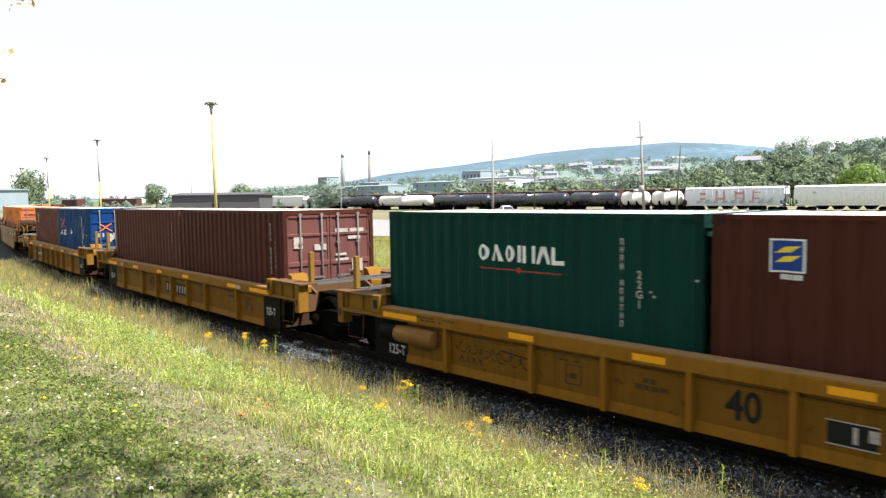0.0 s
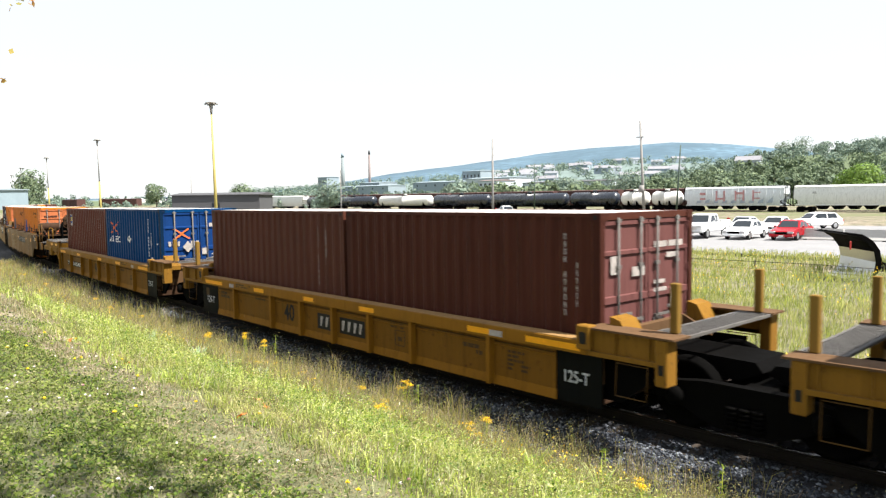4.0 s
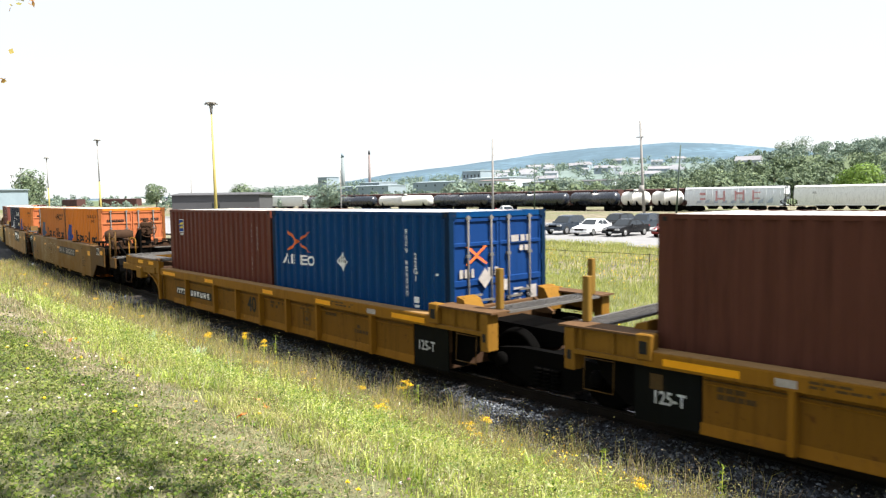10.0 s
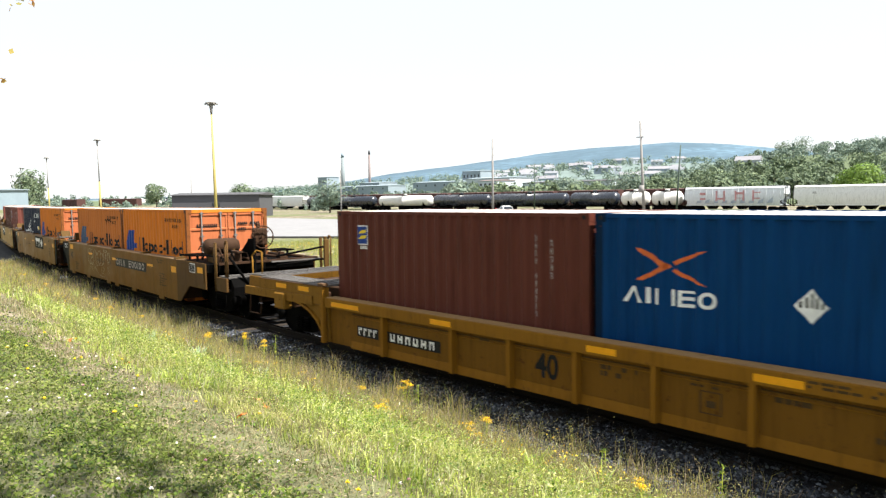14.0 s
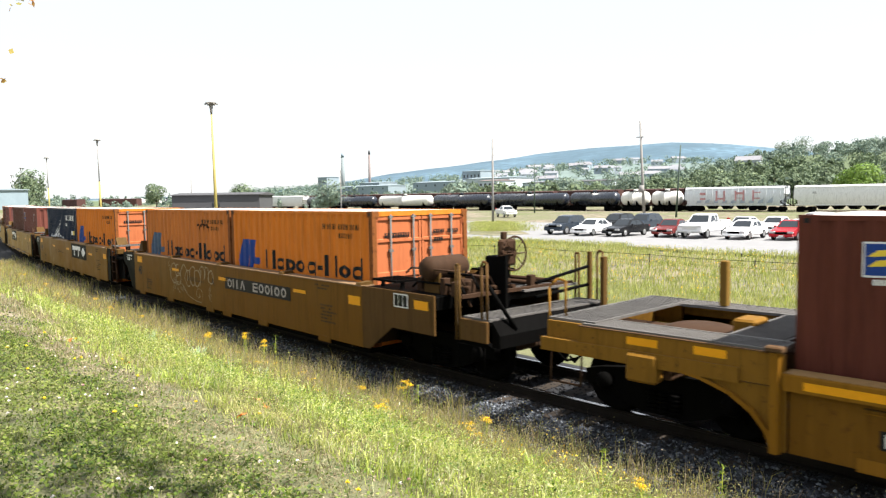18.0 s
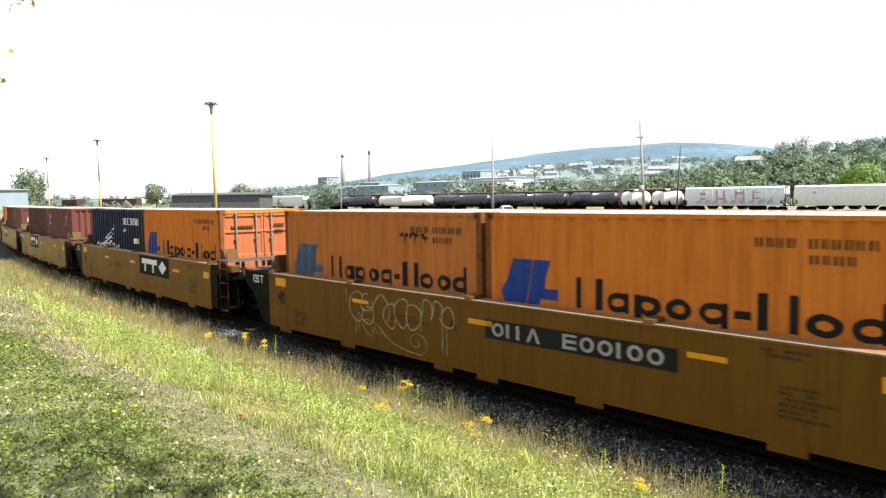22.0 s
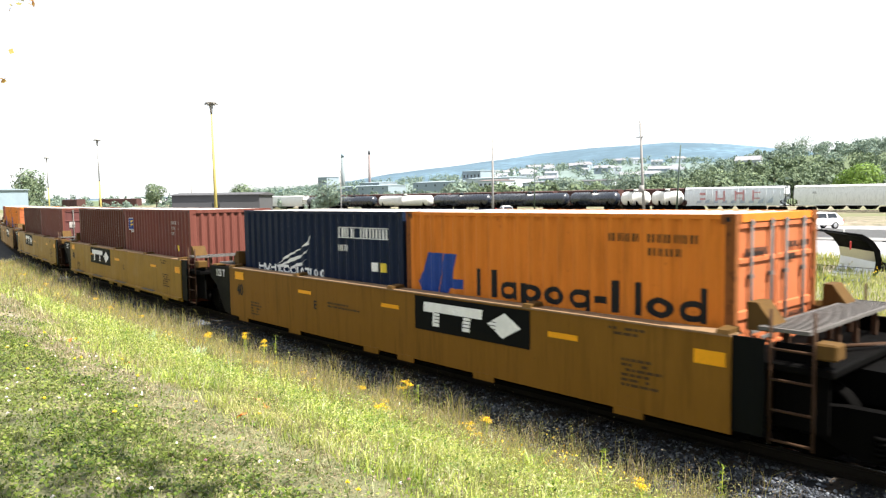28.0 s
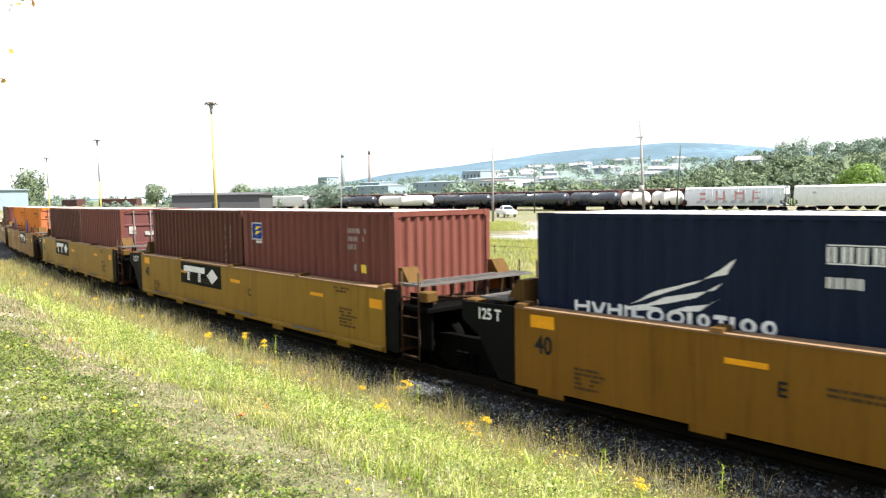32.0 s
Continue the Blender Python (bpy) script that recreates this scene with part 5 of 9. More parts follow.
def scrawl():
    """Looping spray lines without meaning: a row of tall loops, and a spiral with a long tail below."""
    y = -1.591
    bm = bmesh.new()
    for cx, cz, rx, rz, a0, turn in ((-2.95, 1.06, 0.22, 0.28, 0.6, 5.6), (-2.66, 1.16, 0.17, 0.16, 0.2, -5.4), (-2.62, 0.92, 0.20, 0.16, 1.9, -5.2), (-2.22, 1.04, 0.22, 0.30, -0.6, 3.9), (-1.95, 0.98, 0.18, 0.22, 0.9, 5.2),
                                     (-1.62, 1.06, 0.2, 0.26, 0.7, 4.9), (-1.34, 1.02, 0.20, 0.22, 2.4, 6.3), (-0.98, 1.08, 0.14, 0.28, 3.2, -3.4), (-0.72, 1.08, 0.13, 0.28, 3.2, -3.4), (-0.46, 1.12, 0.16, 0.17, 3.0, -6.0)):
        stroke_line(bm, [(cx + rx * math.cos(a0 + turn * i / 22) + 0.03 * math.sin(i * 0.5), cz + rz * math.sin(a0 + turn * i / 22)) for i in range(23)], 0.016, y)
    for x, z0, z1 in ((-2.90, 0.62, 0.95), (-3.0, 0.55, 0.92), (-0.60, 0.52, 1.1), (-0.5, 0.48, 0.95), (-1.14, 0.82, 1.3), (-3.3, 1.38, 1.1)):
        stroke_line(bm, [(x, z1), (x + 0.01, (z0 + z1) / 2), (x, z0)], 0.009, y)
    small = bmesh.new()
    stroke_line(small, [(-2.55 + 0.34 * math.cos(a) + 0.1, 0.66 + 0.15 * math.sin(a) - 0.1 * math.cos(a)) for a in (0.3 * i for i in range(16))], 0.009, y)
    for x in (-2.5, -2.4, -2.3):
        stroke_line(small, [(x, 0.72), (x + 0.05, 0.60)], 0.008, y)
    stroke_line(small, [(-2.2, 0.66), (-1.9, 0.50), (-1.5, 0.42), (-1.15, 0.40)] + [(-1.25 + (0.30 - 0.011 * i) * math.sin(0.35 * i + 0.3), 0.60 - (0.22 - 0.008 * i) * math.cos(0.35 * i + 0.3)) for i in range(25)], 0.009, y)
    return bm, small


def smooth_car(right="shared", marks="plain", running_board=False):
    coat = {"D": CAR_BROWNED, "far": CAR_OLIVE}.get(marks, CAR_OCHRE)
    t = thing("well_car", "ochre smooth-sided steel well car carrying two containers", "well car", "cars of the train")
    b0 = 6.25
    for sy in (-1, 1):
        bm = box(bmesh.new(), -b0, b0, *sorted((sy * 1.55, sy * 1.58)), 0.31, 1.44)
        part("side_sheet", bm, coat, t)
        bm = box(bmesh.new(), -b0, b0, *sorted((sy * 1.30, sy * 1.595)), 1.442, 1.465)
        part("top_chord", bm, CHORD, t, "scraped rusty top edge")
        part("bottom_chord", box(bmesh.new(), -b0, b0, *sorted((sy * 1.42, sy * 1.54)), 0.30, 0.42), DARK_STEEL, t)
        for x in (-5.6, -3.3, -0.6, 0.4, 2.3, 4.9):
            part("bottom_tab", box(bmesh.new(), x - 0.22, x + 0.22, *sorted((sy * 1.56, sy * 1.586)), 0.23, 0.34), coat, t)
        for x in (-b0 + 0.1, -3.2, 0.0, 3.2, b0 - 0.1):
            part("container_guide", prism(bmesh.new(), [(sy * 1.30, 1.465), (sy * 1.6, 1.465), (sy * 1.58, 1.51), (sy * 1.34, 1.53)], "x", x - 0.08, x + 0.08), CAR_DIRTY, t)
        if running_board:
            part("running_board", box(bmesh.new(), -b0 + 0.3, b0, *sorted((sy * 1.55, sy * 1.68)), 0.36, 0.41), coat, t)
            for x in (-4.6, -2.0, 0.8, 3.6):
                part("tread_plate", box(bmesh.new(), x - 0.5, x + 0.5, *sorted((sy * 1.60, sy * 1.70)), 0.412, 0.43), GALV, t)
    part("well_floor", box(bmesh.new(), -b0, b0, -1.42, 1.42, 0.17, 0.222), DARK_STEEL, t)
    smooth_end(t, -1, "plate")
    if right == "brake":
        brake_end(t)
    else:
        smooth_end(t, 1, "ladder")
    y = -1.588
    for x, z, w, h in ((-5.95, 1.20, 0.42, 0.18), (-3.1, 1.12, 0.5, 0.07), (-0.25 if marks == "plain" else 3.72, 1.12, 0.5, 0.07), (b0 - 0.45, 1.08, 0.39, 0.17), (3.59 if marks == "plain" else 0.0, 1.09, 0.52, 0.08)):
        bm = bmesh.new()
        rect(bm, x, x + w, z, z + h, y)
        part("reflector", bm, REFLECTOR, t, "amber reflective tape strip")
    letters("40", 0.36, BLACK_INK, t, -5.72, y, 0.95, 0.85, "black stencilled number")
    letters("125 T", 0.24, WHITE_INK, t, -6.78, -1.565, 1.28, 0.85, "white stencilled number")
    bm = bmesh.new()
    for i, (x0, x1, z, rows) in enumerate(((-2.0, -0.9, 1.0, 2), (4.6, 5.4, 1.34, 2), (4.8, 5.4, 0.95, 6), (-5.2, -4.7, 0.7, 5))):
        text_lines(bm, x0, x1, z, rows, 0.035, 0.03, y, 3 * i + 1)
    part("marking", bm, FAINT_INK, t, "faded black stencilled lines")
    if marks == "D":
        bm = rect(b := bmesh.new(), 0.37, 3.60, 0.91, 1.20, y) and b
        part("marking", bm, BLACK_INK, t, "black panel with the car's marks")
        bm = bmesh.new()
        flat = lambda b, pts: flat_poly(b, pts, y - 0.003)
        glyph_row(bm, 0.52, 1.46, 0.955, 1.165, [(0.8, "big"), (0.5, "stem"), (0.5, "stem"), (0.85, "peak")], 0.26, flat, 1.0)
        glyph_row(bm, 1.86, 3.42, 0.955, 1.165, [(0.7, "comb"), (0.7, "big"), (0.7, "big"), (0.3, "stem"), (0.7, "big"), (0.7, "big")], 0.26, flat, 1.0)
        part("marking", bm, GREY_INK, t, "pale stencilled blocks on the panel")
        big, small = scrawl()
        part("graffiti", big, SPRAY, t, "looping pale spray-paint scrawl")
        part("graffiti", small, SPRAY, t, "pale sprayed spiral with a long tail")
        letters("A", 0.26, BLACK_INK, t, -0.35, y, 1.0, 1.0, "black stencilled letter")
    else:
        x0 = 0.69 if marks == "plain" else -3.1
        bm = rect(b := bmesh.new(), x0, x0 + 2.57, 0.85, 1.42, y) and b
        part("marking", bm, BLACK_PANEL, t, "black name panel on the side")
        bm = bmesh.new()
        glyph_row(bm, x0 + 0.20, x0 + 2.38, 0.94, 1.33, [(1.9, "table"), (0.95, "kite")], 0.42, lambda b, pts: flat_poly(b, [(px + 0.12 * (pz - 0.98), pz) for px, pz in pts], y - 0.003), 1.0)
        part("marking", bm, WHITE_INK, t, "bold white blocks on the black panel")
        bm = bmesh.new()
        for i in range(4):
            flat_poly(bm, [(x0 + 0.5, 1.0 + 0.055 * i), (x0 + 1.9, 1.0 + 0.055 * i), (x0 + 1.9, 1.012 + 0.055 * i), (x0 + 0.5, 1.012 + 0.055 * i)], y - 0.006)
        part("marking", bm, BLACK_PANEL, t, "thin black lines across the blocks")
        letters("E" if marks == "plain" else "C", 0.24, BLACK_INK, t, -2.45 if marks == "plain" else 1.0, y, 0.92, 1.0, "black stencilled letter")
    return t


# ---- the train ----
CARRIED = []       # each moving thing with the arc it rides at and its place on its car


def set_car(car, a, boxes):
    CARRIED.append((car, a, Matrix.Identity(4)))
    for t, x in boxes:
        CARRIED.append((t, a, pose(x, 0, TOP - CH)))


K = 0.9963
HALF = 3.08
set_car(ribbed_car("shared", "A"), 15.33 * K, [(green_box(), -HALF), (brown_box("dark brown corrugated steel container with a small blue emblem", BROWN, logo=(0.69, 1.07, 1.94, 2.32)), HALF)])
b0 = brown_box("dark brown corrugated steel container with faded pinkish doors", BROWN, BROWN_DOOR, mark=3)
door_labels(b0)
set_car(ribbed_car("shared", "B"), -0.76 * K, [(brown_box("dark brown corrugated steel container in a yellow well car", BROWN_DULL, mark=1), -HALF), (b0, HALF)])
set_car(ribbed_car("long", "C"), -16.845 * K, [(brown_box("red-brown corrugated steel container with a small blue emblem", RED_RUST, logo=(0.64, 0.99, 1.95, 2.32), mark=1), -HALF), (blue_box(), HALF)])
set_car(smooth_car("brake", "D"), -36.76 * K, [(orange_box("faded orange corrugated steel container, its paint streaked", blur=True), -HALF), (orange_box("rusty orange corrugated steel container with closed doors", True), HALF)])
set_car(smooth_car("shared", "plain"), -52.345 * K, [(navy_box(), -HALF), (orange_box("rusty orange corrugated steel container with closed doors", True), HALF)])
set_car(smooth_car("shared", "far", True), -67.92 * K, [(brown_box("dull brown corrugated steel container in an ochre well car", BROWN_DULL, mark=1), -HALF),
                                                       (brown_box("rust-red corrugated steel container with a plain end wall", RED_PALE, RED_PALE, "wall", (0.45, 0.9, 1.9, 2.3), 2), HALF)])
g0 = brown_box("rust-red corrugated steel container with pale door labels", RED_PALE, BROWN_DOOR, mark=1)
door_labels(g0)
set_car(smooth_car("shared", "far", True), -83.5 * K, [(brown_box("dull brown corrugated steel container in an ochre well car", BROWN_DULL, mark=1), -HALF), (g0, HALF)])
set_car(smooth_car("shared", "plain"), -99.07 * K, [(orange_box("faded orange corrugated steel container, its paint streaked"), -HALF), (orange_box("rusty orange corrugated steel container with closed doors"), HALF)])
set_car(smooth_car("shared", "plain"), -114.65 * K, [(brown_box("dull brown corrugated steel container in an ochre well car", BROWN_DULL, mark=1), -HALF), (brown_box("rust-red corrugated steel container with pale door labels", RED_RUST, BROWN_DOOR, mark=1), HALF)])

truck0 = rail_truck()
TRUCKS = [truck0]
for a in (7.29, -8.80, -24.65, -28.95, -44.55, -60.13, -75.71, -91.28, -106.86):
    if a == 7.29:
        CARRIED.append((truck0, a * K, Matrix.Identity(4)))
        continue
    c = copy_thing(truck0, Matrix.Identity(4))
    TRUCKS.append(c)
    CARRIED.append((c, a * K, Matrix.Identity(4)))
SPIN = [o for c in TRUCKS for o in c.children if o.name.startswith("wheel_set")]


def motions():
    """All that moves: the train rolls to the right, and its wheels turn."""
    for ob, a, local in CARRIED:
        walk(ob, [(t, track_pose(a + s) @ local) for t, s in TRAIN])
    ts = [i * 0.2 for i in range(161)]
    run = np.interp(ts, [t for t, _ in TRAIN], [s for _, s in TRAIN])
    for ax in SPIN:
        x = ax.matrix_basis.translation.x
        rows = [(t, pose(x, 0, 0.46, 0, math.degrees(float(r - run[0]) / 0.46), 0)) for t, r in zip(ts, run)]
        walk(ax, rows)


# ---- ground, track and bank ----
BANK = [(-400, 2.2), (-40, 1.6), (-12, 1.5), (-8, 1.40), (-7, 1.25), (-6, 1.0), (-5, 0.6), (-4, 0.15), (-3.2, -0.25), (-2.6, -0.44), (-2.2, -0.46), (2.2, -0.46), (3, -0.48), (30, -0.5), (5000, -0.5)]


def ground_z(x, y):
    d = lateral(x, y) if abs(x) < 300 and abs(y) < 300 else (-50 if y < 0 else 100)
    z = float(np.interp(d, [b[0] for b in BANK], [b[1] for b in BANK]))
    if -30 < d < -2.3 and abs(x) < 80:
        z += 0.05 * noise.noise((x * 0.5, y * 0.5, 0)) + 0.025 * noise.noise((x * 1.7, y * 1.7, 3))
    return z


def spread(lo, hi, fine_lo, fine_hi, step):
    """Grid lines: even in the middle stretch, ever wider outside it."""
    xs, x, s = [], fine_lo, step
    while x > lo:
        s *= 1.35
        x -= s
        xs.append(x)
    xs = xs[::-1] + list(np.arange(fine_lo, fine_hi, step))
    x, s = fine_hi, step
    while x < hi:
        xs.append(x)
        x += s
        s *= 1.35
    return xs


def ground_mat():
    m, n, l, b = nodes_of("meadow_soil")
    big, mid, fine = noise_node(n, l, 0.06, 4, 0.6), noise_node(n, l, 0.9, 5, 0.65), noise_node(n, l, 14, 6, 0.7)
    c = mix_node(n, l, ramp_node(n, l, mid.outputs[0], 0.38, 0.64).outputs[0], (0.06, 0.055, 0.03), (0.34, 0.275, 0.205))
    c = mix_node(n, l, ramp_node(n, l, big.outputs[0], 0.4, 0.6).outputs[0], c, (0.12, 0.135, 0.05))
    c = mix_node(n, l, ramp_node(n, l, fine.outputs[0], 0.35, 0.7).outputs[0], c, (0.5, 0.5, 0.5), "MULTIPLY")
    l.new(c, b.inputs["Base Color"])
    b.inputs["Roughness"].default_value = 0.95
    bump_node(n, l, fine.outputs[0], 0.6, 0.03, b)
    return m


GROUND = ground_mat()
xs, ys = spread(-4800, 4800, -46, 8, 0.5), spread(-4800, 4800, -13, 4, 0.3)
gv = [(x, y, ground_z(x, y)) for y in ys for x in xs]
w = len(xs)
gf = [(j * w + i, j * w + i + 1, (j + 1) * w + i + 1, (j + 1) * w + i) for j in range(len(ys) - 1) for i in range(w - 1)]
gm = bpy.data.meshes.new("ground")
gm.from_pydata(gv, [], gf)
gm.polygons.foreach_set("use_smooth", [True] * len(gf))
gm.materials.append(GROUND)
tagged(new("ground", gm), "weedy soil and meadow sloping down to the track", "ground", kind="structure")


def swept(bm, prof, a0, a1, step, mi=0):
    """A rail-like profile (side, height) carried along the track."""
    k = max(1, int(abs(a1 - a0) / step))
    rings = []
    for i in range(k + 1):
        a = a0 + (a1 - a0) * i / k
        rings.append([bm.verts.new(along(a, s, z)) for s, z in prof])
    n = len(prof)
    for p, q in zip(rings, rings[1:]):
        for i in range(n):
            j = (i + 1) % n
            bm.faces.new((p[i], q[i], q[j], p[j])).material_index = mi
    bm.faces.new(rings[0])
    bm.faces.new(rings[-1][::-1])
    bmesh.ops.recalc_face_normals(bm, faces=bm.faces[:])
    return bm


track = thing("railway_track", "curved railway track of steel rails on old timber sleepers", "railway track", kind="structure")
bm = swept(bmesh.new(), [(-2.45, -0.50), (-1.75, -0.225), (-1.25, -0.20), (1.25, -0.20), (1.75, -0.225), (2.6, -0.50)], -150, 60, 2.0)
# bed colour is kept dark for the shade under the train
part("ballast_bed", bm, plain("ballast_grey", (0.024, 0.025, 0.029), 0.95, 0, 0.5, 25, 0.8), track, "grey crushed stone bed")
for sy in (-1, 1):
    c = sy * 0.753
    bm = swept(bmesh.new(), [(c - 0.075, -0.17), (c + 0.075, -0.17), (c + 0.075, -0.158), (c + 0.012, -0.14), (c + 0.012, -0.05), (c + 0.036, -0.035), (c + 0.036, -0.008), (c - 0.036, -0.008), (c - 0.036, -0.035), (c - 0.012, -0.05), (c - 0.012, -0.14), (c - 0.075, -0.158)], -150, 60, 1.5)
    rail = part("rail", bm, RAIL_SIDE, track)
    bm = swept(bmesh.new(), [(c - 0.034, -0.0079), (c + 0.034, -0.0079), (c + 0.026, 0.0), (c - 0.026, 0.0)], -150, 60, 1.5)
    part("rail_head", bm, RAIL_TOP, rail, "bright polished rail head")
sl = bmesh.new()
box(sl, -0.115, 0.115, -1.3, 1.3, -0.30, -0.188)
sl0 = part("sleeper", sl, SLEEPER, track)
sl0.matrix_basis = track_pose(4.0)
rng = random.Random(3)
a = 3.45
while a > -34:
    again(sl0, track_pose(a + rng.uniform(-0.03, 0.03), rng.uniform(-0.04, 0.04), rng.uniform(-0.012, 0.006)))
    a -= 0.55
bm = bmesh.new()
while a > -150:
    m = track_pose(a)
    lo = len(bm.verts)
    box(bm, -0.115, 0.115, -1.3, 1.3, -0.30, -0.188)
    bm.verts.ensure_lookup_table()
    for v in bm.verts[lo:]:
        v.co = m @ v.co
    a -= 0.55
tagged(part("sleeper_run", bm, SLEEPER, track), kind="stuff")


# ---- the yard beyond the train ----
ASPHALT = plain("sun_bleached_asphalt", (0.21, 0.21, 0.215), 0.9, 0, 0.18, 4, 0.3)
CONCRETE = plain("pale_concrete", (0.42, 0.41, 0.39), 0.9, 0, 0.18, 5, 0.3)
bm = bmesh.new()
prism(bm, [(-170, 27.0), (-100, 23.0), (-64, 22.0), (-50, 31.0), (-32, 33.6), (-19, 30.6), (-5, 30.2), (40, 30.5), (60, 74), (-20, 72), (-48, 66), (-170, 60)], "z", -0.52, -0.44)
tagged(part("road", bm, ASPHALT, None), "sun-bleached asphalt parking lot beside the rail yard", "parking lot", kind="structure")
bm = bmesh.new()
pts = [(-170, 27.0), (-100, 23.0), (-64, 22.0), (-50, 31.0), (-32, 33.6), (-19, 30.6), (-5, 30.2), (40, 30.5)]
for (ax, ay), (bx, by) in zip(pts, pts[1:]):
    prism(bm, [(ax, ay - 0.2), (bx, by - 0.2), (bx, by - 0.02), (ax, ay - 0.02)], "z", -0.55, -0.32)
tagged(part("kerb", bm, plain("dark_kerb", (0.08, 0.08, 0.075), 0.9), None), "low dark kerb along the edge of the lot", "kerb", kind="structure")


def barrier():
    t = thing("concrete_barrier", "pale grey concrete road barrier on the lot", "barrier", "barriers round the lot")
    bm = prism(bmesh.new(), [(-0.30, 0), (0.30, 0), (0.30, 0.08), (0.13, 0.32), (0.08, 0.82), (-0.08, 0.82), (-0.13, 0.32), (-0.30, 0.08)], "x", -1.5, 1.5)
    part("block", bm, CONCRETE, t)
    for x in (-1.0, 1.0):
        part("lifting_slot", box(bmesh.new(), x - 0.15, x + 0.15, -0.305, -0.298, 0.0, 0.07), BLACK_INK, t)
    return t


isl = bmesh.new()
prism(isl, [(-43, 38), (-47, 39), (-62, 56), (-64, 60), (-60, 61), (-55, 54), (-42, 42)], "z", -0.44, -0.415)
tagged(part("grass_island", isl, GROUND, None), "low island of weedy soil on the lot", "ground", kind="structure")
b1 = barrier()
b1.matrix_basis = pose(-18.6, 46.6, -0.44)
for i in range(1, 7):
    copy_thing(b1, pose(-18.6 + 3.06 * i, 46.6 + 0.25 * i, -0.44, 0, 0, 4.5))


def car(kind, col, label, category="car"):
    """A parked vehicle, its nose towards -y, origin on the ground under its middle."""
    t = thing(category.replace(" ", "_"), label, category, "vehicles on the lot")
    body_mat = plain("car_paint", col, 0.25, 0.1, 0.06, 2, 0)
    shapes = {  # length, width, height, and outline (y, z) of lower body, then of the cabin
        "sedan": (4.6, 1.78, 1.45, [(-2.3, 0.30), (-2.3, 0.58), (-2.15, 0.70), (-0.95, 0.90), (1.55, 0.96), (2.25, 0.92), (2.3, 0.6), (2.28, 0.32)], [(-0.95, 0.88), (-0.25, 1.40), (0.35, 1.45), (0.95, 1.38), (1.65, 0.94)]),
        "pickup": (5.6, 2.0, 1.9, [(-2.8, 0.5), (-2.8, 0.95), (-2.65, 1.12), (-1.25, 1.20), (2.75, 1.20), (2.8, 0.55)], [(-1.25, 1.18), (-0.6, 1.82), (0.2, 1.9), (0.75, 1.84), (0.85, 1.18)]),
        "suv": (4.7, 1.85, 1.72, [(-2.35, 0.4), (-2.35, 0.8), (-2.2, 0.92), (-1.05, 1.02), (2.25, 1.08), (2.35, 0.6), (2.3, 0.4)], [(-1.05, 1.0), (-0.4, 1.62), (0.4, 1.72), (1.75, 1.64), (2.15, 1.06)]),
        "wagon": (4.6, 1.8, 1.6, [(-2.3, 0.35), (-2.3, 0.7), (-2.1, 0.85), (-1.1, 0.98), (2.2, 1.0), (2.3, 0.6), (2.25, 0.35)], [(-1.15, 0.96), (-0.45, 1.5), (0.4, 1.6), (1.6, 1.52), (2.1, 0.98)]),
    }
    length, w, h, low, cab = shapes[kind]
    bm = prism(bmesh.new(), low, "x", -w / 2, w / 2)
    bmesh.ops.bevel(bm, geom=bm.edges[:], offset=0.07, segments=2, affect="EDGES")
    body = part("body", bm, body_mat, t)
    bm = bmesh.new()
    base = [bm.verts.new((s * (w / 2 - 0.06), y, z)) for s in (-1, 1) for y, z in (cab[0], cab[-1])]
    a = [bm.verts.new((-(w / 2 - 0.07 - 0.32 * (z - cab[0][1])), y, z)) for y, z in cab]
    b = [bm.verts.new(((w / 2 - 0.07 - 0.32 * (z - cab[0][1])), y, z)) for y, z in cab]
    for v in base:
        bm.verts.remove(v)
    bm.faces.new(a)
    bm.faces.new(b[::-1])
    for i in range(len(cab) - 1):
        bm.faces.new((a[i], b[i], b[i + 1], a[i + 1]))
    bmesh.ops.recalc_face_normals(bm, faces=bm.faces[:])
    bmesh.ops.bevel(bm, geom=bm.edges[:], offset=0.04, segments=2, affect="EDGES")
    part("cabin", bm, body_mat, t)
    # windows stand a little proud of the cabin
    (y0, z0), (y1, z1) = cab[0], cab[1]

    def win(name, pts, d):
        bm = bmesh.new()
        vs = [bm.verts.new(Vector(p) + Vector(d) * 0.006) for p in pts]
        ws = [bm.verts.new(Vector(p) - Vector(d) * 0.02) for p in pts]
        bm.faces.new(vs)
        for i in range(len(pts)):
            j = (i + 1) % len(pts)
            bm.faces.new((vs[i], ws[i], ws[j], vs[j]))
        bmesh.ops.recalc_face_normals(bm, faces=bm.faces[:])
        part(name, bm, GLASS, t, "dark reflecting glass")
    half = lambda z: w / 2 - 0.07 - 0.32 * (z - cab[0][1])
    k = 0.1
    za, zb = z0 + (z1 - z0) * k, z1 - (z1 - z0) * 0.06
    ya, yb = y0 + (y1 - y0) * k, y1 - (y1 - y0) * 0.06
    win("windscreen", [(-half(za) + 0.1, ya, za), (half(za) - 0.1, ya, za), (half(zb) - 0.1, yb, zb), (-half(zb) + 0.1, yb, zb)], (0, -0.7, 0.7))
    (y2, z2), (y3, z3) = cab[-2], cab[-1]
    za2, zb2 = z3 + (z2 - z3) * 0.15, z2 - (z2 - z3) * 0.1
    ya2, yb2 = y3 + (y2 - y3) * 0.15, y2 - (y2 - y3) * 0.1
    win("rear_window", [(-half(za2) + 0.12, ya2, za2), (half(za2) - 0.12, ya2, za2), (half(zb2) - 0.12, yb2, zb2), (-half(zb2) + 0.12, yb2, zb2)], (0, 0.7, 0.7))
